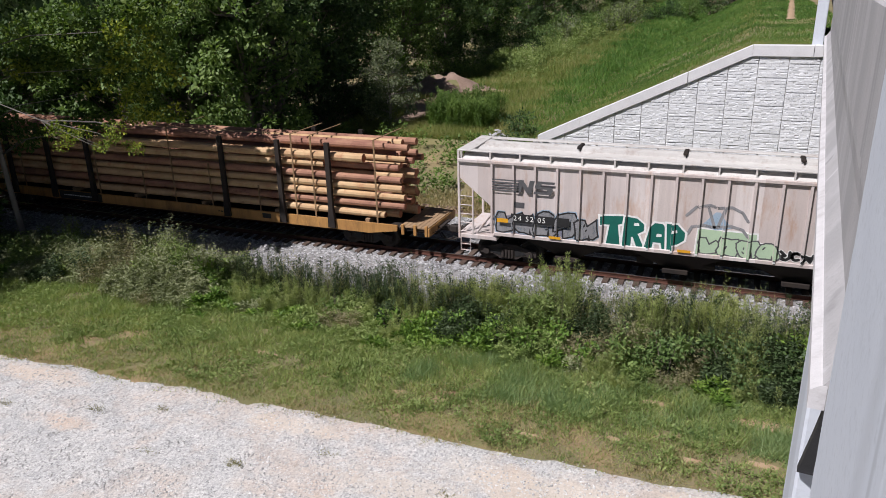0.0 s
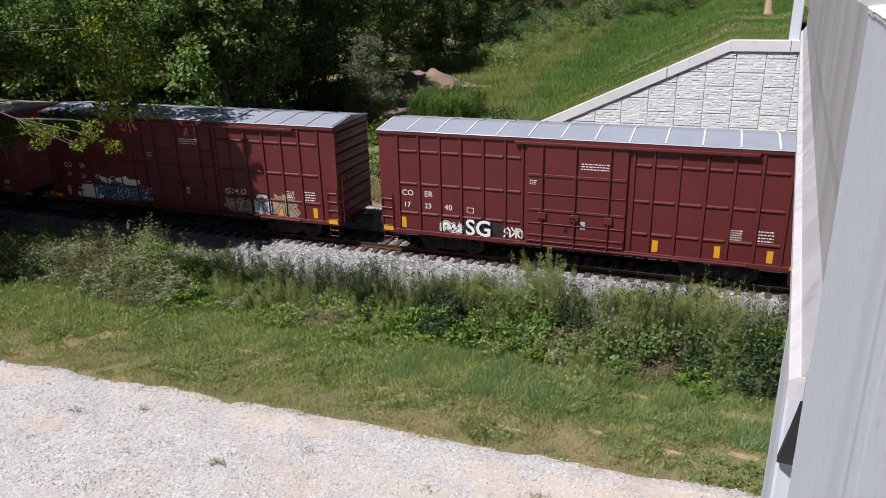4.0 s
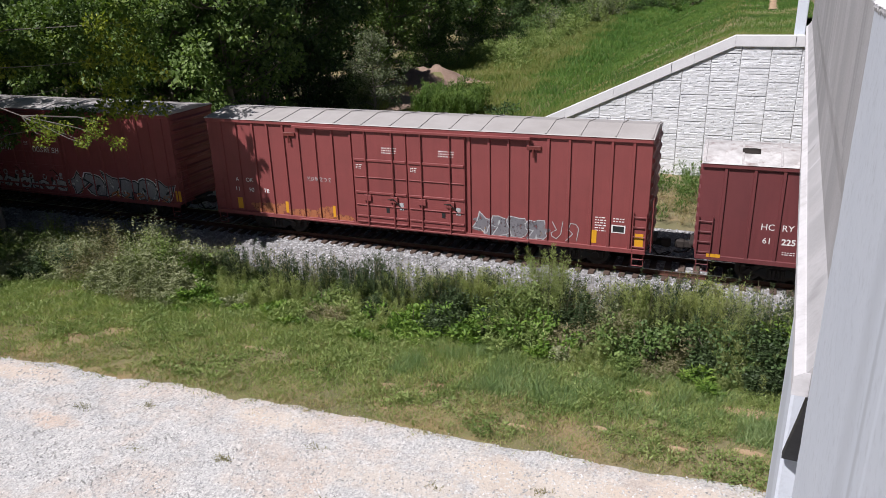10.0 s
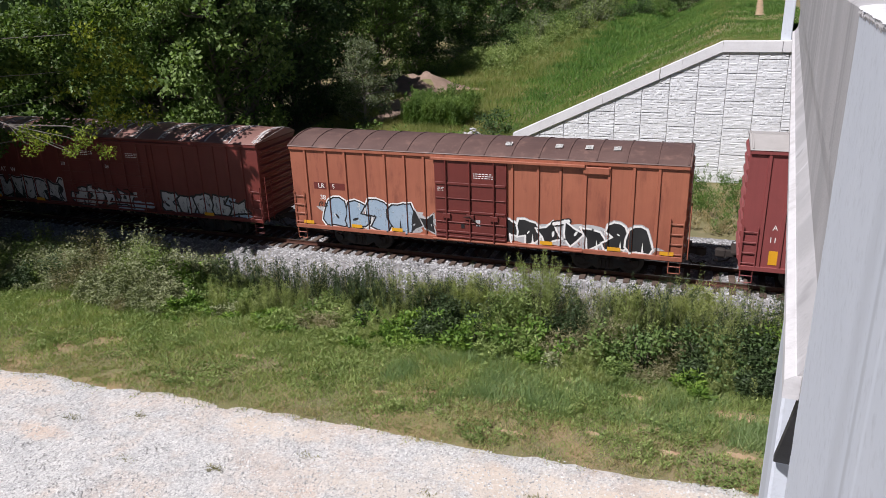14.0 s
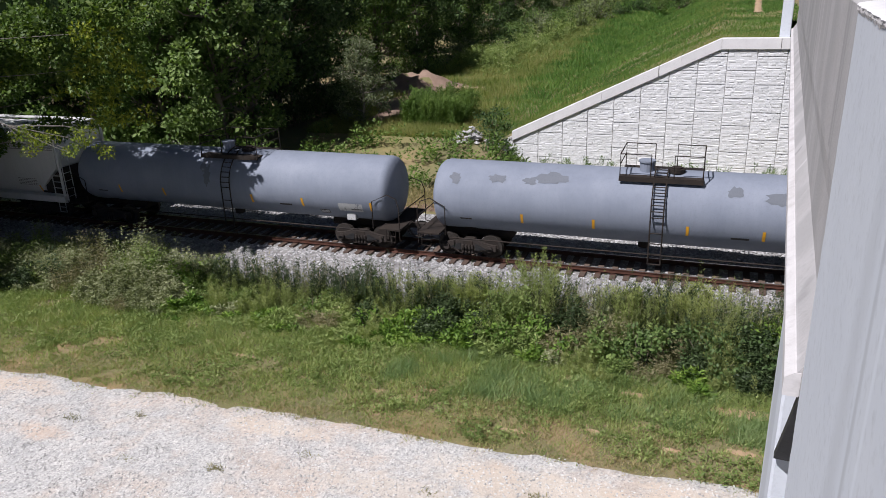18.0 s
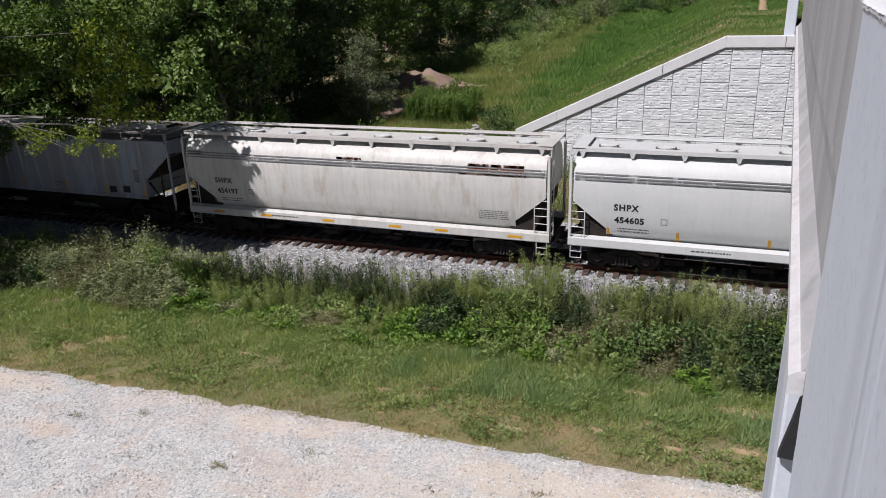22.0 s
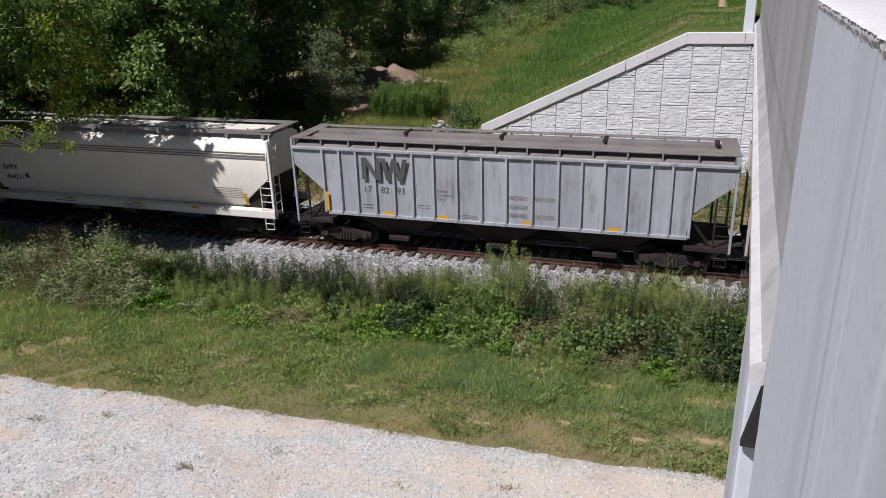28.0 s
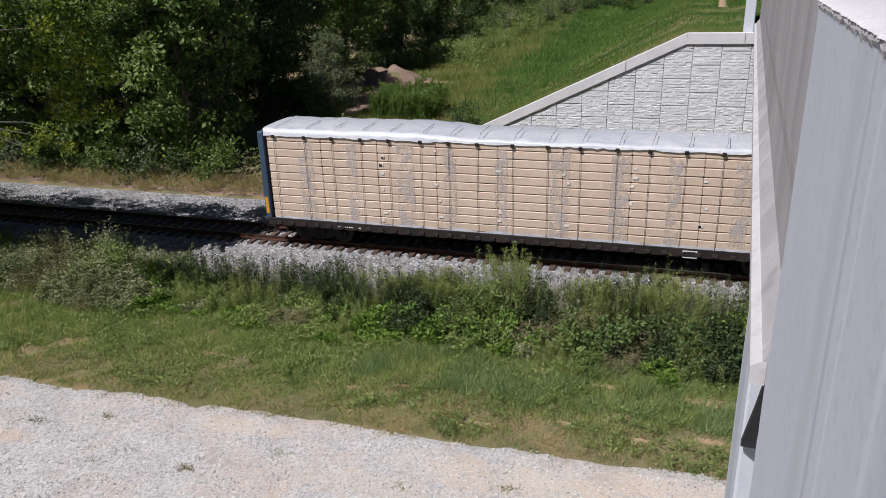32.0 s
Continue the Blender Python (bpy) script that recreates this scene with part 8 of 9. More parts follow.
# 3 and 4: maroon box cars with belt rails
LC = [-7.05, -6.16, -5.29, -4.42, -3.53, -2.67, -2.0]
for k, (a, b, num) in enumerate(((-55.6, -39.9, "40"), (-73.25, -57.55, "47"))):
    c = box_car(a, b, MAROON, "dark maroon box car with galvanised roof and graffiti", 5.06, LC, mirrored(LC), [(-1.82, 1.82)], ROOF_BLUE, WHITE if k == 0 else ROOF_BLUE, ribs=13, belts=(4.28, 2.98, 1.78), track=(-2.3, 6.0))
    cars.append(c)
    y = -1.50
    lettering(c, "CO", -6.92, 2.50, 0.23, WHITE, y)
    lettering(c, "ER", -5.97, 2.50, 0.23, WHITE, y)
    lettering(c, "17", -6.86, 2.02, 0.21, WHITE, y)
    lettering(c, "23", -5.97, 2.02, 0.21, WHITE, y)
    lettering(c, num, -5.13, 2.02, 0.23, WHITE, y)
    plate(c, -4.2, -3.92, 1.98, 2.2, WHITE, y, "data_mark", 0.004)
    plate(c, -4.18, -3.94, 2.0, 2.18, MAROON, y - 0.004, "data_field", 0.003)
    for x in (-6.98, -3.9, 2.8, 4.9, 6.6):
        plate(c, x, x + 0.2, 1.14, 1.58, YELLOW, y)
    for x in (-7.75, 7.35):
        plate(c, x, x + 0.42, 0.98, 1.16, YELLOW, y - 0.08)
    small_print(c, 5.35, 5.75, 1.75, 2.25, 6, WHITE, y, 8)
    small_print(c, 6.25, 6.75, 1.85, 2.3, 4, WHITE, y, 9)
    g = Spray(40 + k)
    if k == 0:
        g.piece(-5.25, -4.4, 1.12, 1.62, 2, WHITE, BLACK, WHITE, 0.3)
        g.blob(-4.45, -2.7, 1.05, 1.85, BLACK, 0, 0.12)
        fat_letters(c, "SG", -4.25, 1.12, 0.62, WHITE, BLACK, y - 0.062, 1.0)
        g.piece(-2.7, -1.92, 1.1, 1.6, 3, WHITE, BLACK, None, 0.24)
    else:
        g.blob(-6.35, -4.2, 1.02, 1.80, WHITE, 0, 0.35)
        g.blob(-5.4, -1.5, 1.02, 2.15, WHITE, 0.3, 0.42)
        g.blob(-5.3, -1.9, 1.02, 1.95, BLUE_P, 0.8, 0.34)
        g.piece(-5.2, -1.9, 1.05, 1.95, 4, BLUE_P, SKY_P, None, 0.10)
        for i in range(26):
            x, z = g.r.uniform(-5.0, -2.0), g.r.uniform(1.15, 1.6)
            g.ribbon([(x, z), (x + g.r.uniform(-0.3, 0.3), z + g.r.uniform(-0.15, 0.2)), (x + g.r.uniform(-0.4, 0.4), z + g.r.uniform(-0.1, 0.1))], 0.035, g.r.choice((SKY_P, WHITE, BLUE_P, BLACK)), 2)
        for rr_, m_ in ((0.42, BLACK), (0.37, SKY_P), (0.27, BLACK), (0.22, SILVER)):
            g.poly([(-3.55 + rr_ * math.cos(t * 0.524), 1.52 + rr_ * math.sin(t * 0.524)) for t in range(12)], m_, 3 + (0.42 - rr_) * 6)
        g.ribbon([(-3.68, 1.38), (-3.42, 1.66)], 0.07, BLACK, 6)
        g.ribbon([(-3.42, 1.38), (-3.68, 1.66)], 0.07, BLACK, 6)
        g.blob(2.15, 3.7, 1.0, 1.75, TAN_P, 0, 0.2)
        g.blob(4.5, 5.95, 1.0, 2.05, TAN_P, 0, 0.2)
        g.piece(2.2, 3.6, 1.0, 1.8, 2, TAN_P, BLACK, None, 0.22)
        g.piece(4.7, 5.85, 1.0, 2.1, 2, TAN_P, BLACK, None, 0.22)
        g.scrawl(2.2, 3.4, 1.9, 2.15, WHITE, 0.03, 3)
        g.blob(3.55, 4.65, 1.0, 2.05, BLACK, 3, 0.12)
        g.blob(3.66, 4.55, 1.06, 1.98, SILVER, 4, 0.12)
        for x in (3.9, 4.1, 4.3):
            g.ribbon([(x, 1.25), (x + 0.03, 1.6)], 0.04, BLUE_P, 5)
        g.ribbon([(3.75, 1.72), (4.1, 1.62), (4.45, 1.75)], 0.07, BLUE_P, 5)
    g.lay(c, y, post_spans(c), 0.06)

# 5: faded red box car with chalk-white tags
CHALK = worn(paint("chalk_white_spray", (0.72, 0.68, 0.66), (0.60, 0.55, 0.53), streak=0.0), 0.34, 0.44)
L5 = [-7.22, -6.47, -5.66, -5.0, -4.3, -3.53, -2.86]
R5 = [2.78, 3.48, 4.2, 4.94, 5.66, 6.36, 7.12]
c = box_car(-91.0, -75.3, FADED_RED, "faded red box car with pale roof and white graffiti", 4.95, L5, R5, [(-1.95, 2.05)], ROOF_PINK, ROOF_GREY, ribs=12, track=(-2.2, 5.7))
cars.append(c)
for i, s_ in enumerate("NOKL"):
    lettering(c, s_, (-6.86, -6.12, -5.32, -4.65)[i], 2.34, 0.17, WHITE, -1.50)
for i, s_ in enumerate("571929"):
    lettering(c, s_, (-6.84, -6.08, -5.3, -4.62, -3.85, -3.15)[i], 1.97, 0.19, WHITE, -1.50)
g = Spray(51)
g.scrawl(-7.75, -6.35, 3.25, 4.25, CHALK, 0.04, 3, text="FUAH")
g.ribbon([(-7.7, 3.2), (-6.3, 3.32)], 0.035, WHITE, 4)
g2 = Spray(52)
g2.scrawl(-1.9, 1.3, 2.9, 3.5, CHALK, 0.04, 6)
g2.ribbon([(-0.9, 2.72), (-0.3, 2.78), (0.4, 2.55)], 0.06, CHALK, 4)
g2.ribbon([(-0.9, 4.05), (-0.75, 3.8), (-0.2, 3.85), (0.2, 4.0), (0.5, 3.8)], 0.07, CHALK, 4)
g2.lay(c, -1.66, (), 0.0, "faded white scrawl across the door")
g.scrawl(2.1, 3.7, 2.3, 3.5, CHALK, 0.035, 3, text="AES")
g.ribbon([(2.2, 3.8), (2.3, 3.3), (2.7, 2.95), (3.9, 2.8)], 0.03, CHALK, 4)
g.blob(2.15, 5.8, 1.06, 1.85, GREY_P, 0, 0.12)
g.piece(2.2, 5.85, 1.05, 2.0, 4, SILVER, WHITE, None, 0.30, text="BUOR")
for i in range(9):
    q_ = 2.3 + 0.45 * i
    g.poly([(q_ + 0.06 * math.cos(t), 2.12 + 0.05 * (i % 3) + 0.06 * math.sin(t)) for t in (0, 1.05, 2.1, 3.14, 4.19, 5.24)], WHITE, 3)
g.blob(-6.2, -2.75, 1.06, 1.7, GREY_P, 0, 0.3)
g.bubble(-6.15, -2.8, 1.06, 1.8, 5, SMOKE_P, SILVER, None, 0.05, 0.7)
g.blob(-6.9, -6.3, 1.05, 1.3, ORANGE_P, 1, 0.1)
g.lay(c, -1.50, post_spans(c), 0.06, "white and grey graffiti")
plate(c, -6.98, -6.45, 1.02, 1.28, YELLOW, -1.505)
plate(c, 6.5, 7.0, 1.02, 1.2, YELLOW, -1.505)
plate(c, 6.6, 6.95, 1.36, 1.55, WHITE, -1.505, "placard")
part("vent_box", Solid().box(5.75, 6.3, -1.58, -1.50, 4.25, 4.5, 0.02), FADED_RED, c)

# 6: low plum box car with a flaking white roof
L6 = [-7.03, -6.11, -5.22, -4.38, -3.52, -2.62, -1.70]
R6 = [1.72, 2.62, 3.48, 4.35, 5.2, 6.07, 6.97]
c = box_car(-108.2, -92.6, PLUM, "plum red box car with flaking white roof and grey graffiti", 4.36, L6, R6, [(-1.53, 1.56)], ROOF_MOTTLED, ROOF_MOTTLED, roof="arch", ribs=13, door="pressed", track=(-1.9, 5.0))
cars.append(c)
for x in (-6.3, -3.6, 2.4, 5.8):
    part("roof_vent", Solid().loft([[(x - 0.3, -1.0, 4.56), (x + 0.3, -1.0, 4.56), (x + 0.3, -0.65, 4.66), (x - 0.3, -0.65, 4.66)], [(x - 0.28, -0.95, 4.66), (x + 0.28, -0.95, 4.66), (x + 0.28, -0.68, 4.74), (x - 0.28, -0.68, 4.74)], [(x - 0.16, -0.9, 4.72), (x + 0.16, -0.9, 4.72), (x + 0.16, -0.74, 4.77), (x - 0.16, -0.74, 4.77)]]), STEEL, c)
lettering(c, "HC", -5.76, 2.16, 0.22, WHITE, -1.50)
lettering(c, "RY", -5.10, 2.16, 0.22, WHITE, -1.50)
lettering(c, "61", -5.66, 1.68, 0.21, WHITE, -1.50)
lettering(c, "225", -5.06, 1.68, 0.21, WHITE, -1.50, 0.008)
small_print(c, -2.46, -1.95, 2.25, 3.05, 7, WHITE, -1.50, 12)
small_print(c, -5.0, -4.6, 1.3, 1.45, 2, WHITE, -1.50, 13)
g = Spray(61)
g.blob(-4.3, -1.75, 1.02, 2.0, SILVER, 0, 0.25)
g.piece(-4.2, -1.75, 1.02, 2.1, 3, SILVER, GREY_P, None, 0.18)
g.ribbon([(-3.3, 1.62), (-2.6, 1.6)], 0.12, WHITE, 4)
g.scrawl(-1.4, 1.4, 1.15, 1.6, SILVER, 0.07, 6)
g.blob(1.7, 7.2, 1.02, 2.1, GREY_P, 0, 0.2)
for i in range(7):
    x = 1.9 + i * 0.75
    g.blob(x, x + 0.7, 1.02, 1.55 + 0.6 * g.r.random(), SMOKE_P if i % 2 else GREY_P, 1, 0.45, 18)
g.ribbon([(2.7, 1.75), (3.35, 1.72)], 0.09, WHITE, 2)
g.ribbon([(5.9, 1.55), (6.6, 1.52)], 0.09, WHITE, 2)
g.lay(c, -1.50, post_spans(c), 0.06, "grey and silver graffiti")
for x in (-7.4, -2.2, -0.3, 1.95, 4.45, 7.2):
    plate(c, x, x + 0.46, 1.02, 1.14, YELLOW, -1.566)

# 7 and 8: long high box cars with two doors
LA = [-8.62, -7.86, -7.02, -6.3, -5.53, -4.82, -4.05, -3.25, -2.42]
RA = [2.62, 3.40, 4.15, 4.90, 5.66, 6.44, 7.27, 7.95, 8.70]
for k, (a, b, n3) in enumerate(((-128.5, -109.85, "78"), (-148.8, -130.55, "00"))):
    LA2 = LA if k == 0 else [-8.5] + LA[1:]
    c = box_car(a, b, OXIDE_RED, "long oxide red box car with double doors and " + ("orange repair patches" if k == 0 else "silver graffiti"), 5.06, LA2, [x if k == 0 else x - 0.02 for x in RA], [(-2.30, 0.04), (0.08, 2.46)], ROOF_GREY, ROOF_GREY, ribs=15, sill=0.88, track=(-5.0, 5.0))
    cars.append(c)
    y = -1.50
    lettering(c, "A", -8.18, 2.34, 0.18, WHITE, y)
    lettering(c, "OK", -7.66, 2.34, 0.18, WHITE, y)
    lettering(c, "11", -8.26, 1.90, 0.19, WHITE, y)
    lettering(c, "90", -7.55, 1.90, 0.19, WHITE, y)
    lettering(c, n3, -6.78, 1.90, 0.19, WHITE, y)
    g = Spray(70 + k)
    if k == 0:
        for x0, x1, z1 in ((-7.45, -5.6, 1.5), (-5.6, -4.1, 1.35), (-4.2, -3.3, 1.55), (-3.4, -2.5, 1.25)):
            g.blob(x0, x1, 0.95, z1, ORANGE_P, 0, 0.2)
        g.scrawl(-4.6, -3.4, 2.62, 2.78, SILVER, 0.02, 6)
        g.blob(2.7, 5.7, 0.98, 1.75, SMOKE_P, 0, 0.2)
        g.bubble(2.8, 5.6, 1.0, 1.9, 4, SMOKE_P, SILVER, None, 0.035, 0.1)
        g.scrawl(5.75, 7.0, 1.1, 1.8, SILVER, 0.03, 2)
        small_print(c, 7.45, 7.85, 1.55, 2.15, 6, WHITE, y, 15)
        small_print(c, 8.1, 8.5, 1.95, 2.15, 2, WHITE, y, 16)
        plate(c, 8.05, 8.55, 1.56, 1.86, WHITE, y, "placard", 0.004)
        plate(c, 8.10, 8.50, 1.60, 1.82, BLACK, y - 0.004, "placard_field", 0.004)
    else:
        g.blob(-7.3, -2.3, 0.95, 1.9, VIOLET_P, 0, 0.15)
        g.blob(-6.9, -5.6, 1.0, 1.6, BLUE_P, 0.4, 0.3)
        g.blob(-3.9, -2.5, 1.0, 1.5, BLUE_P, 0.4, 0.3)
        g.bubble(-7.2, -2.35, 0.98, 2.25, 4, VIOLET_P, SKY_P, None, 0.05, 0.5)
        g.blob(-2.2, 2.5, 0.95, 1.7, GREY_P, 0, 0.12)
        g.bubble(2.6, 8.9, 0.95, 2.2, 6, GREY_P, BLACK, WHITE, 0.06, 0.45)
        g.scrawl(5.0, 8.8, 0.98, 1.3, ORANGE_P, 0.08, 5)
        g.lay(c, y, post_spans(c), 0.06, "silver, grey and blue graffiti")
        g = Spray(73)
        g.piece(-2.2, 2.45, 0.98, 1.75, 6, SILVER, BLACK, None, 0.2)
        for q_ in (-1.5, -0.7, 0.2, 1.1, 1.9):
            for r_, m_ in ((0.15, SILVER), (0.08, BRICK_RED)):
                g.poly([(q_ + r_ * math.cos(0.785 * t), 1.85 - 0.1 * (q_ > 0) + r_ * math.sin(0.785 * t)) for t in range(8)], m_, 4 + (r_ < 0.1))
        g.scrawl(-1.75, -0.5, 2.98, 3.35, WHITE, 0.038, 4, text="BONE")
        g.scrawl(0.7, 2.40, 3.0, 3.25, WHITE, 0.036, 7, text="DOSRESH")
    g.lay(c, y - 0.10 * k, post_spans(c) if k == 0 else (), 0.06)
    for x in (-8.2, -5.75, -3.45, 3.12, 5.43, 7.35, 8.9):
        plate(c, x, x + (0.18 if abs(x) < 8 else 0.3), 1.1, 1.6, YELLOW, y - 0.002)
    for x in (-5.5, 4.85):
        part("latch_plate", Solid().box(x, x + 0.55, -1.57, -1.50, 4.45, 4.62, 0.02).tube([(x + 0.27, -1.6, 4.2), (x + 0.27, -1.6, 4.5)], 0.04, 6), BRICK_RED, c)

# 9: orange-brown box car with a dark arched roof
L9 = [-7.16, -6.2, -5.35, -4.48, -3.6, -2.76, -1.94]
R9 = [1.60, 2.58, 3.41, 4.32, 5.16, 6.01, 6.87]
c = box_car(-166.35, -150.63, RUST_ORANGE, "orange-brown box car with dark arched roof and black-and-white graffiti", 4.40, L9, R9, [(-1.47, 1.40)], ROOF_BROWN, ROOF_BROWN, roof="arch", ribs=15, door_mat=BRICK_RED, track=(-1.6, 4.3))
cars.append(c)
plate(c, -6.85, -6.22, 2.64, 2.93, BRICK_RED, -1.50, "name_patch", 0.003)
plate(c, -6.12, -5.42, 2.64, 2.93, BRICK_RED, -1.50, "name_patch", 0.003)
lettering(c, "LR", -6.66, 2.70, 0.19, WHITE, -1.505)
lettering(c, "S", -6.02, 2.70, 0.19, WHITE, -1.505)
lettering(c, "38", -6.62, 2.20, 0.20, WHITE, -1.50)
lettering(c, "78", -6.02, 2.20, 0.20, WHITE, -1.50)
part("vent_box", Solid().box(4.24, 5.17, -1.62, -1.50, 3.95, 4.20, 0.02), RUST_ORANGE, c)
g = Spray(91)
g.blob(-6.6, -1.5, 1.02, 2.05, SILVER, 0, 0.2)
g.blob(0.8, 6.9, 1.02, 1.95, SILVER, 0, 0.2)
g.bubble(-6.4, -2.5, 1.04, 2.4, 4, SKY_P, BLACK, WHITE, 0.06, 0.0)
g.bubble(-2.7, -1.5, 1.02, 2.1, 2, BLACK, SILVER, None, 0.05, 1.0)
g.bubble(1.0, 6.7, 1.02, 2.2, 7, BLACK, WHITE, SILVER, 0.07, 0.6)
g.ribbon([(3.2, 1.95), (3.75, 2.1)], 0.24, BLACK, 3)
g.ribbon([(3.2, 1.95), (3.75, 2.1)], 0.13, WHITE, 4)
g.scrawl(-6.7, -6.2, 1.9, 2.1, BLACK, 0.03, 2)
g.lay(c, -1.50, post_spans(c), 0.06, "black, white and pale blue graffiti")
for x in (-7.45, -5.2, -3.4, -0.9, 0.5, 2.7, 5.2, 7.05):
    plate(c, x, x + 0.48, 1.12, 1.26, YELLOW, -1.585 if abs(x) < 6 else -1.57)
for x in (1.3, 3.2, 4.3, 5.3):
    s = Solid().loft([[(x - 0.12, -1.0 + 0.1 * i, 4.715 + 0.045 * i) for i in range(3)], [(x + 0.12 + 0.02, -0.95 + 0.1 * i, 4.72 + 0.045 * i) for i in range(3)]], cap=False)
    part("roof_patch", s, WHITE, c)

# 10: brick red box car with pale roof ribs
FLAKED = worn(paint("flaked_white_band", (0.62, 0.58, 0.56), (0.50, 0.45, 0.43), streak=0.0), 0.46, 0.52, 7.0)
L10 = [-7.22, -6.45, -5.62, -4.92, -4.15, -3.05]
R10 = [2.5, 3.4, 4.2, 5.0, 5.8, 6.5, 7.22]
c = box_car(-184.05, -167.95, BRICK_RED, "brick red box car with red-brown roof and silver graffiti", 4.36, L10, R10, [(-2.95, -0.37), (-0.33, 2.28)], ROOF_RED, ROOF_MOTTLED, roof="arch", ribs=13, track=(-5.0, 5.0))
cars.append(c)
lettering(c, "AT", -7.0, 2.40, 0.22, WHITE, -1.50)
lettering(c, "W", -6.32, 2.40, 0.22, WHITE, -1.50)
g = Spray(101)
g.blob(-8.0, -6.2, 0.98, 1.5, SKY_P, 0, 0.2)
g.blob(-7.3, -2.5, 0.98, 1.95, BLACK, 1, 0.12)
g.bubble(-7.2, -2.6, 1.08, 2.35, 6, SILVER, BLACK, WHITE, 0.08, 0.15)
g.blob(3.0, 7.4, 1.0, 1.9, SKY_P, 0, 0.2)
g.bubble(2.7, 7.3, 1.0, 2.05, 5, SILVER, BLACK, None, 0.08, 0.3)
g.lay(c, -1.50, post_spans(c), 0.06, "silver, black and blue graffiti")
g = Spray(102)
g.blob(-0.1, 2.25, 1.0, 1.5, SKY_P, 0, 0.25)
g.bubble(-2.5, 1.2, 1.02, 2.05, 4, SILVER, BLACK, None, 0.07, 0.3)
g.lay(c, -1.60, (), 0.0, "silver graffiti across the doors")
for x in (-7.75, -4.9, -1.4, 1.4, 5.0):
    plate(c, x, x + 0.5, 1.06, 1.2, YELLOW, -1.58)
for i in range(11):
    x = -8.0 + 16.0 * i / 10
    ys_ = [-1.5 + 2.2 * j / 10 for j in range(11)]
    part("roof_band", Solid().loft([[(x + q, y, 4.402 + 0.36 * (1 - abs(y / 1.58) ** 2.2)) for y in ys_] for q in (-0.16, 0.16)], cap=False), FLAKED, c, "flaked white paint band")

# 11 and 12: tank cars
for k, (a, b) in enumerate(((-201.95, -185.43), (-220.05, -203.6))):
    c = tank_car(a, b, TANK_GREY, "grey-blue tank car with " + ("dark scuffs along its top" if k == 0 else "yellow marks on its shell"))
    cars.append(c)
    on_tank(c, 5.85, 6.95, 1.62, 2.0, SILVER, "data_panel")
    for x in ((-5.6, -3.1, 1.6, 4.1, 7.3) if k else (-4.5, -1.8, 1.5, 4.0, 7.1)):
        on_tank(c, x, x + 0.10, 1.7, 2.1, YELLOW)
    on_tank(c, 4.9, 5.35, 1.42, 1.62, BLACK, "placard")
    on_tank(c, 4.93, 5.32, 1.45, 1.59, SILVER, "placard_field")
    on_tank(c, 3.0, 3.6, 1.7, 1.78, BLACK, "stencil")
    if k == 0:
        for i, (x0, x1, z0, z1) in enumerate(((-7.4, -6.9, 3.1, 3.5), (-5.9, -5.0, 3.2, 3.5), (-4.5, -3.9, 3.2, 3.45), (-4.1, -2.7, 3.25, 3.62), (2.7, 3.3, 3.15, 3.5), (3.9, 5.3, 3.0, 3.4))):
            tank_scuff(c, x0, x1, z0, z1, 30 + i)
    else:
        tank_scuff(c, -0.75, -0.35, 2.3, 3.3, 40)
        tank_scuff(c, -0.95, -0.6, 2.9, 3.4, 41)
    part("placard_holder", Solid().box(6.1, 6.5, -1.06, -0.90, 1.2, 1.5, 0.01), SILVER, c)

# 13: clean white smooth-sided hopper; 14: dull white; 18: cream
for a, b, m, wm, lab, num, late in ((-237.2, -220.64, SMOOTH_WHITE, SMOOTH_WHITE, "clean white smooth-sided covered hopper", "454605", False), (-254.3, -237.9, DULL_WHITE, ROOF_WHITE, "dull white covered hopper with rust stains under its roof", "454197", False)):
    c = round_hopper(a, b, m, lab, wm, GREY_P)
    cars.append(c)
    lettering(c, "SHPX", -6.65, 2.50, 0.23, BLACK, -1.516, 0.012, 1.15, "", 3.8)
    lettering(c, num, -6.62, 2.02, 0.23, BLACK, -1.452, 0.012, 1.08, "", 10.3)
    small_print(c, -6.5, -5.4, 1.62, 1.85, 2, INK, round_y, 21)
    plate(c, -5.0, -4.78, 2.05, 2.28, BLACK, round_y, "data_mark", 0.005)
    plate(c, -4.98, -4.80, 2.07, 2.26, m, round_y, "data_field", 0.009)
    for x in (-6.9, -4.45, -1.45, 1.6, 3.6, 6.6):
        plate(c, x, x + (0.10 if num == "454605" else 0.01), 1.42, 1.78, YELLOW, round_y)
        if num != "454605":
            plate(c, x, x + 0.55, 1.14, 1.24, YELLOW, -1.572)
    small_print(c, 5.4, 6.6, 1.75, 2.15, 5, INK, round_y, 22)
    small_print(c, -3.9, -2.6, 1.14, 1.28, 1, INK, -1.572, 23)
    if num == "454197":
        for x0, x1, z0, z1 in ((5.0, 7.2, 3.66, 3.93), (4.6, 7.3, 3.52, 3.6), (-0.6, 0.5, 3.82, 3.92), (-7.9, -7.2, 3.7, 3.85)):
            part("rust_patch", Solid().loft([[(x, -1.538 + (0.03 if z > 3.6 else 0) + (0.045 if z > 3.75 else 0), z) for x in (x0, x0 + (x1 - x0) * 0.5, x1)] for z in (z0, (z0 + z1) / 2, z1)], cap=False), ORANGE_P, c)

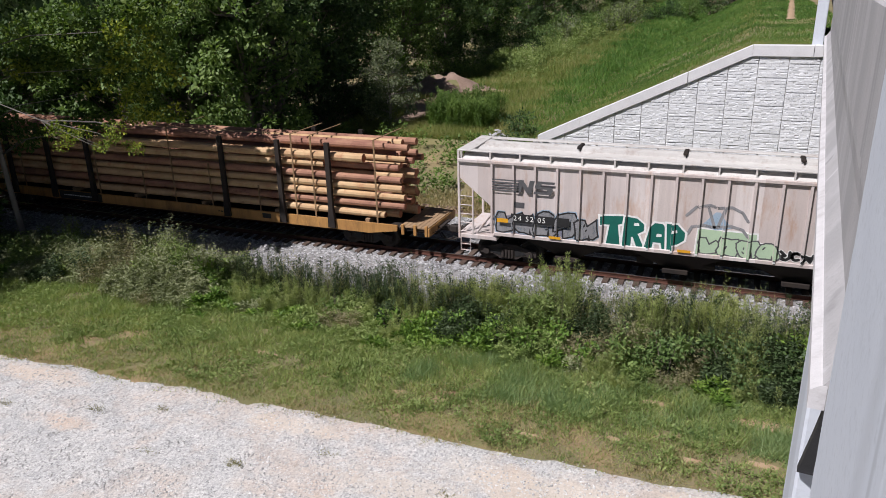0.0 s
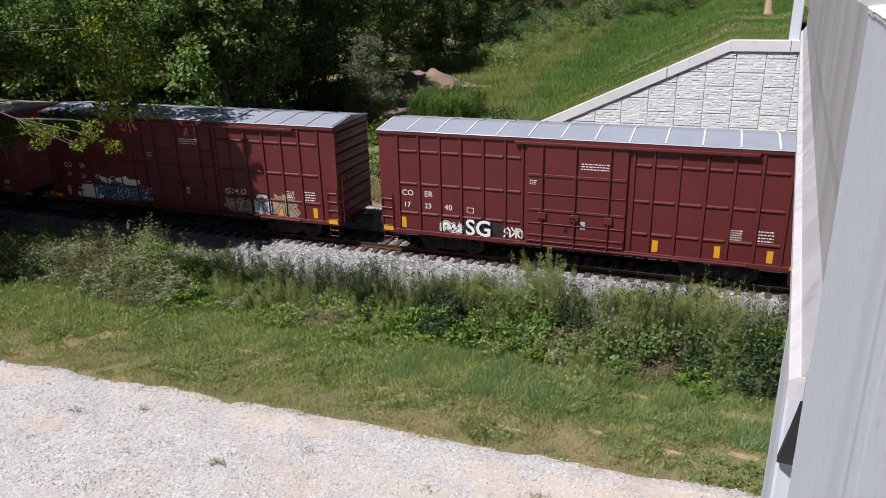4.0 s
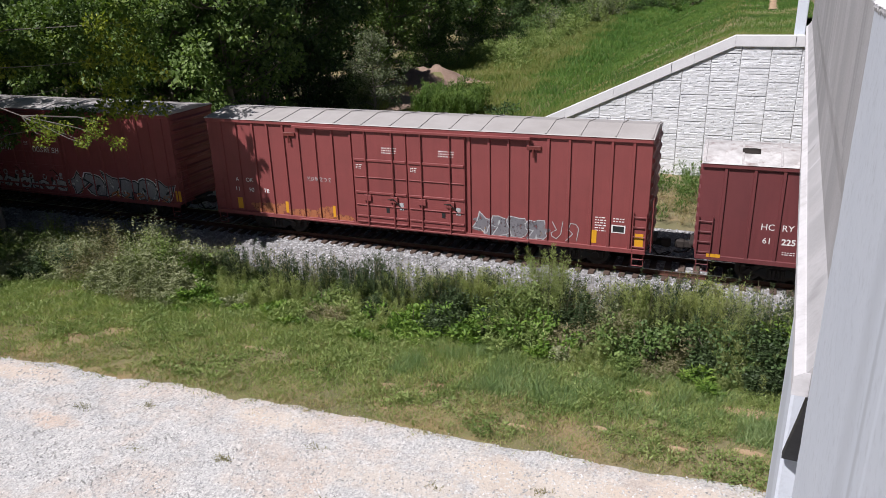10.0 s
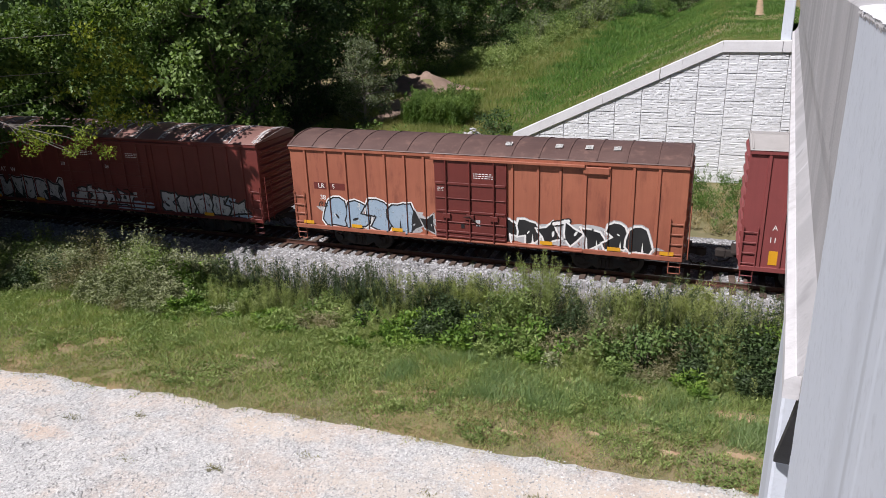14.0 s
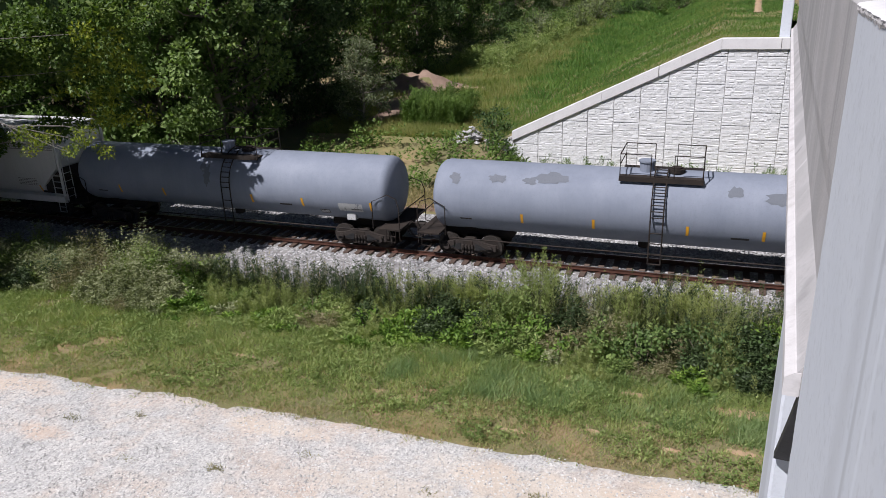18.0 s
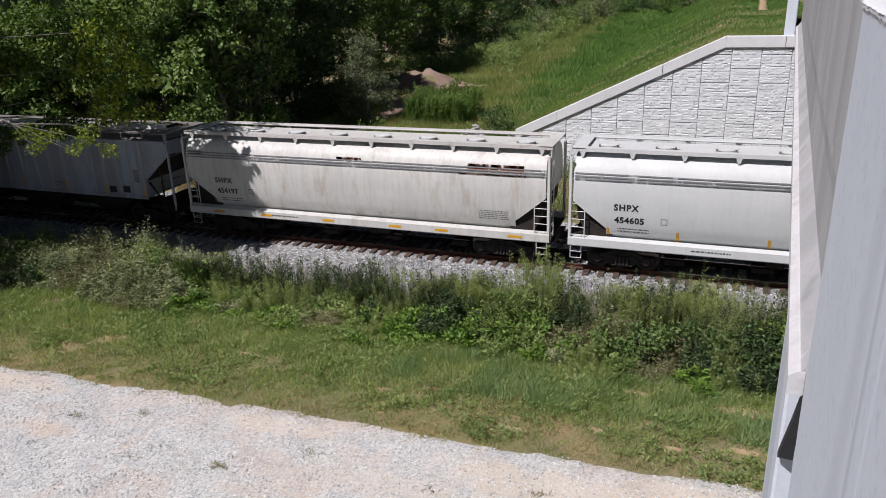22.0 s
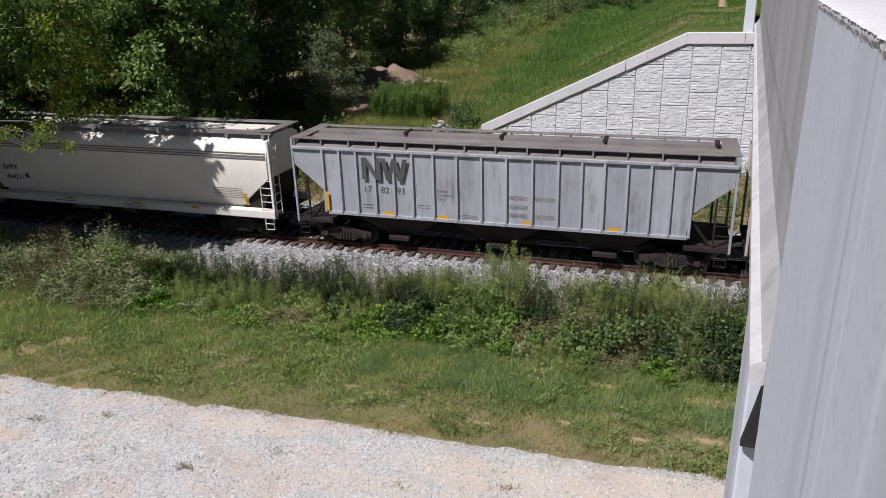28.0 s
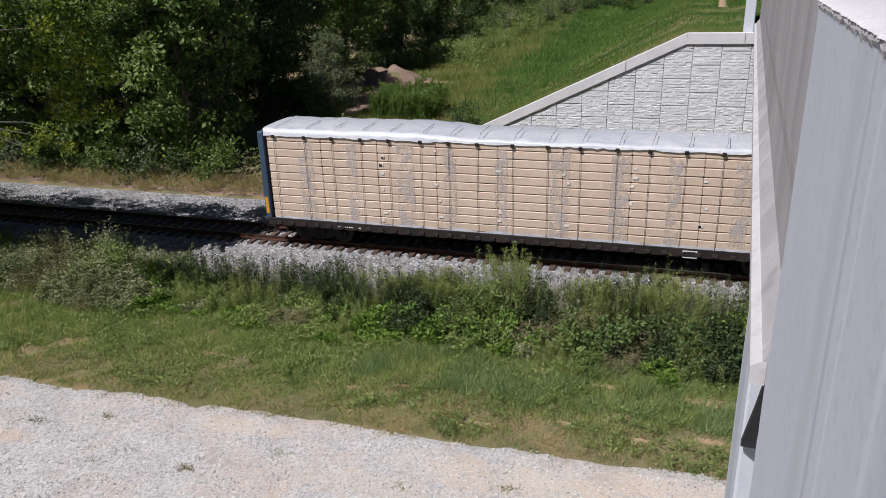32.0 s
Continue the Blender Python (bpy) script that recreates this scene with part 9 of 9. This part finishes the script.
# 15, 16, 17: ribbed hoppers
P15 = [-7.03, -6.32, -5.61, -4.81, -4.02, -3.24, -2.38, -1.45, -0.51, 0.38, 1.29, 2.20, 3.01, 3.83, 4.64, 5.46, 6.16, 6.90]
c = ribbed_hopper(-272.05, -255.15, BLUE_GREY, STEEL_BLUE, "chalky blue-grey ribbed covered hopper with black lettering", P15, 4.16, 1.48, ROOF_DARK, ROOF_WHITE, end_mat=STEEL)
cars.append(c)
plate(c, -6.98, -6.38, 2.46, 2.98, HOPPER_WHITE, -1.46, "name_panel", 0.004)
plate(c, -6.26, -5.67, 2.46, 2.98, HOPPER_WHITE, -1.46, "name_panel", 0.004)
for s_, x, z in (("NO", -6.85, 2.55), ("KL", -6.12, 2.55), ("25", -6.84, 1.88), ("20", -6.12, 1.88), ("75", -5.36, 1.88)):
    lettering(c, s_, x, z, 0.32, BLACK, -1.466, 0.014)
for x in (-6.99, -3.2, -0.48, 2.23, 4.67, 6.93):
    plate(c, x - 0.05, x + 0.04, 1.58, 2.05, YELLOW, -1.552)
plate(c, 4.75, 5.15, 1.65, 1.95, BLACK, -1.462, "placard")
plate(c, 5.56, 5.96, 1.68, 2.0, BLACK, -1.462, "placard")
plate(c, 6.3, 6.6, 2.2, 2.8, GREY_P, -1.462, "patch")
small_print(c, -4.7, -4.2, 1.7, 1.85, 2, INK, -1.46, 31)
small_print(c, 1.4, 2.0, 1.75, 2.0, 3, INK, -1.46, 32)
g = Spray(151)
g.scrawl(-8.0, -7.25, 3.3, 3.75, ORANGE_P, 0.028, 2, text="TEN")
g.lay(c, -1.46, (), 0.0, "thin red scrawl")

P16 = [-6.99, -6.29, -5.58, -4.79, -3.92, -3.12, -2.28, -1.37, -0.49, 0.44, 1.36, 2.25, 3.10, 3.91, 4.70, 5.53, 6.25, 6.97]
c = ribbed_hopper(-289.65, -272.75, TAUPE, HOPPER_WHITE, "stained grey and tan ribbed covered hopper with white posts", P16, 4.22, 1.60, ROOF_WHITE, ROOF_WHITE, end_mat=STEEL)
cars.append(c)
bar_logo(c, -7.0, -4.5, 3.26, 3.82, -1.552, INK)
plate(c, -6.05, -5.68, 2.64, 2.86, INK, -1.46, "faded_mark", 0.003)
for s_, x in (("25", -6.1), ("70", -5.45), ("26", -4.55)):
    lettering(c, s_, x, 2.18, 0.22, INK, -1.46)
for x in (-6.75, -5.4, -3.0, -0.3, 2.4, 4.9, 6.4):
    plate(c, x, x + 0.45, 1.66, 1.78 if -6 < x < 6 else 1.95, YELLOW, -1.462)
g = Spray(161)
g.scrawl(1.5, 2.1, 2.0, 3.6, SILVER, 0.05, 2)
g.lay(c, -1.46, (), 0.0, "faint silver scrawl")

P17 = [-7.05, -6.33, -5.61, -4.83, -4.04, -3.27, -2.42, -1.49, -0.52, 0.43, 1.41, 2.36, 3.2, 4.0, 4.8, 5.6, 6.3, 7.0]
c = ribbed_hopper(-307.0, -290.1, STEEL_BLUE, STEEL_BLUE, "grey ribbed covered hopper with sooty roof and dark lettering", P17, 4.18, 1.50, ROOF_DARK, ROOF_DARK, end_mat=STEEL)
cars.append(c)
bar_logo(c, -5.35, -3.45, 3.0, 3.88, -1.552, INK, stripes=False)
for s_, x in (("17", -5.36), ("82", -4.62), ("93", -3.95)):
    lettering(c, s_, x, 2.46, 0.25, INK, -1.46, 0.006)
for z in (2.5, 2.15, 1.82):
    plate(c, 0.55, 1.25, z, z + 0.17, GREY_P, -1.46, "company_line", 0.004)
    if z != 2.15:
        plate(c, 1.5, 2.25, z, z + 0.17, GREY_P, -1.46, "company_line", 0.004)
lettering(c, "GRAIN", -2.3, 2.62, 0.10, INK, -1.46)
lettering(c, "LOADING", -2.3, 2.46, 0.10, INK, -1.46)
lettering(c, "ONLY", -2.3, 2.30, 0.10, INK, -1.46)
for x in (-4.55, -2.3, 1.05, 4.2):
    plate(c, x, x + 0.42, 1.56, 1.70, YELLOW, -1.462)
plate(c, -7.0, -6.88, 1.6, 2.4, YELLOW, -1.55)
small_print(c, -5.4, -4.95, 1.75, 2.0, 2, INK, -1.46, 41)
small_print(c, -3.1, -2.6, 1.9, 2.1, 2, INK, -1.46, 42)
small_print(c, -1.3, -0.7, 1.62, 1.8, 3, INK, -1.46, 43)

c = round_hopper(-324.15, -308.0, CREAM, "cream smooth-sided covered hopper with dark roof walk", ROOF_DARK, ROOF_DARK)
cars.append(c)
lettering(c, "SHPX", -6.18, 2.50, 0.23, BLACK, -1.516, 0.012, 1.15, "", 3.8)
lettering(c, "454211", -6.13, 2.02, 0.23, BLACK, -1.452, 0.012, 1.08, "", 10.3)
small_print(c, 5.2, 6.6, 1.8, 2.3, 6, INK, round_y, 51)
small_print(c, 0.4, 1.6, 1.10, 1.3, 3, INK, -1.572, 52)
small_print(c, -3.4, -2.2, 1.13, 1.22, 1, BLACK, -1.572, 53)
plate(c, -5.0, -4.78, 2.1, 2.33, INK, round_y, "data_mark", 0.005)
for x in (-2.8, 1.0, 4.0):
    plate(c, x, x + 0.4, 1.26, 1.36, YELLOW, -1.572)
plate(c, 6.6, 6.76, 1.42, 2.05, YELLOW, round_y)
plate(c, -7.0, -6.84, 1.42, 1.8, YELLOW, round_y)


# 19: centre-beam flat car with wrapped lumber
def lumber_car():
    c = car("centre-beam flat car stacked with plastic-wrapped lumber", -348.0, -325.5, "flat car")
    L = 22.5
    running_gear(c, L, 2.3, 0.6, 1.0)
    part("deck", Solid().box(-L / 2, L / 2, -1.40, 1.40, 0.95, 1.10, 0.02), STEEL, c)
    for sg in (-1, 1):
        part("side_sill", Solid().box(-L / 2 + 0.1, L / 2 - 0.1, sg * 1.42 - 0.05, sg * 1.42 + 0.05, 0.80, 1.12, 0.01), STEEL, c)
    for i in range(38):
        x = -10.6 + i * 0.575
        part("winch", Solid().box(x - 0.1, x + 0.1, -1.52, -1.47, 0.86, 1.0, 0.01), RUST_STEEL, c)
    plate(c, 5.55, 6.05, 0.78, 1.06, WHITE, -1.475, "placard", 0.004)
    plate(c, 5.60, 6.0, 0.82, 1.02, BLACK, -1.479, "placard_field", 0.004)
    small_print(c, -7.9, -6.9, 0.88, 1.0, 1, WHITE, -1.474, 61)
    part("centre_beam", Solid().box(-L / 2 + 0.3, L / 2 - 0.3, -0.08, 0.08, 1.1, 4.7), STEEL, c)
    for d in (-1, 1):
        bt = 4.74 if d > 0 else 4.62
        b = part("bulkhead", Solid().box(d * 11.1 - 0.06, d * 11.1 + 0.06, -1.40, 1.40, 1.05, bt, 0.02), CB_BLUE, c, "dark blue steel end bulkhead")
        for yy in (-1.36, 0, 1.36):
            part("bulkhead_post", Solid().box(d * 11.1 - 0.13, d * 11.1 + 0.13, yy - 0.09, yy + 0.09, 1.0, bt + 0.1, 0.02), CB_BLUE, b)
        part("top_rail", Solid().box(d * 11.1 - 0.14, d * 11.1 + 0.14, -1.42, 1.42, bt - 0.05, bt + 0.13, 0.02), CB_BLUE, b)
        plate(c, d * 11.1 - 0.08, d * 11.1 + 0.05, 1.3, 2.0, YELLOW, -1.452)
        step(c, d * 11.05, -1.45, STEEL, 1.0)
    r = random.Random(19)
    cols, rows = 9, 11
    w, h = 21.7 / cols, 0.325
    far = Solid()
    for i in range(cols):
        for j in range(rows):
            x0, z0 = -10.85 + i * w, 1.12 + j * h
            dy = r.uniform(0, 0.035)
            part("lumber_pack", Solid().box(x0 + 0.004, x0 + w - 0.004, -1.40 + dy * 0.6, -0.12, z0 + 0.03, z0 + h, 0.02), LUMBER, c)
            # spacer strip whose dark colour also draws the shaded gap
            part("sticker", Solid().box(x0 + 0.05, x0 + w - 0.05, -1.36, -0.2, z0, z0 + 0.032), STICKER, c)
            far.box(x0 + 0.012, x0 + w - 0.012, 0.12, 1.40 - dy, z0 + 0.03, z0 + h)
    part("far_lumber", far, LUMBER, c, kind="stuff")
    # plastic film: a lumpy top sheet with a skirt that hangs over the packs
    n = 110
    s = Solid()
    ys = [-1.435, -1.43, -1.40, -1.2, -0.8, -0.3, 0.3, 0.8, 1.2, 1.40, 1.43]
    for i in range(n + 1):
        x = -10.95 + 21.9 * i / n
        lump = 0.10 * noise.noise((x * 0.45, 0, 1)) + 0.03 * noise.noise((x * 2.4, 0, 2))
        for j, yy in enumerate(ys):
            if j == 0:
                z = 4.60 + 0.05 * noise.noise((x * 1.1, 7, 0)) + 0.05 * noise.noise((x * 4.0, 9, 0))
            elif j == 1 or j == len(ys) - 1:
                z = 4.66
            else:
                z = 4.73 + 0.12 * (1 - abs(yy) / 1.45) + lump * 0.7 + 0.05 * noise.noise((x * 1.7, yy * 2.5, 4)) + 0.14 * sstep(-2, -5, x)
            s.v.append((x, yy - (0.012 if j == 0 else 0) + 0.012 * noise.noise((x * 3, j, 5)), z))
    k = len(ys)
    s.f = [(i * k + j, (i + 1) * k + j, (i + 1) * k + j + 1, i * k + j + 1) for i in range(n) for j in range(k - 1)]
    s.m = [0] * len(s.f)
    part("plastic_film", s, FILM, c, "milky plastic film over the load", smooth=True)
    # worn bands of film and labels on the side
    for x in (-9.3, -7.0, -4.9, -2.9, -1.1, 0.9, 3.0, 5.0, 7.3, 9.6):
        x += r.uniform(-0.25, 0.25)
        w_ = r.uniform(0.16, 0.42)
        part("film_band", Solid().box(x - w_, x + w_, -1.412, -1.404, 1.15, 4.45), FILM_WORN, c)
    for q in range(34):
        x, z = r.choice((-8.3, -5.9, -3.6, -1.2, 1.3, 3.7, 6.1, 8.5)) + r.uniform(-0.12, 0.12), 1.28 + 0.325 * r.randrange(10)
        part("pack_label", Solid().box(x, x + r.uniform(0.08, 0.2), -1.416, -1.40, z, z + r.uniform(0.06, 0.12)), WHITE, c)
    part("film_edge", Solid().loft([[(x, -1.415 - 0.02 * noise.noise((x * 3, 0, 0)), 1.10), (x, -1.42, 1.20 + 0.09 * noise.noise((x * 1.3, 3, 0)))] for x in [-10.8 + 0.3 * i for i in range(73)]], cap=False), FILM, c)
    for x in (-10.50, -9.13, -7.93, -6.69, -5.53, -4.22, -3.11, -1.99, -0.65, 0.64, 1.81, 3.09, 4.20, 5.40, 6.60, 7.80, 9.07, 10.36):
        t = part("tie_down", Solid().tube([(x, -1.44, 1.0), (x, -1.45, 4.55), (x + 0.1, -1.25, 4.95), (x + 0.15, -0.1, 5.02)], 0.009, 5), DARK_GREY, c)
        part("corner_guard", Solid().box(x - 0.07, x + 0.07, -1.49, -1.43, 4.50, 4.64, 0.02), STEEL, t)
    return c


cars.append(lumber_car())

# ---- the train rolls by, slowing a little ----
def rolled(t):
    u = t / 10
    return 107.20304 * u + 2.00582 * u ** 2 - 1.81645 * u ** 3 + 0.263663 * u ** 4


def motions():
    for c in cars:
        m = c.matrix_basis.copy()
        walk(c, [(t, Matrix.Translation((rolled(t), 0, 0)) @ m) for t in range(0, 33)])


motions()
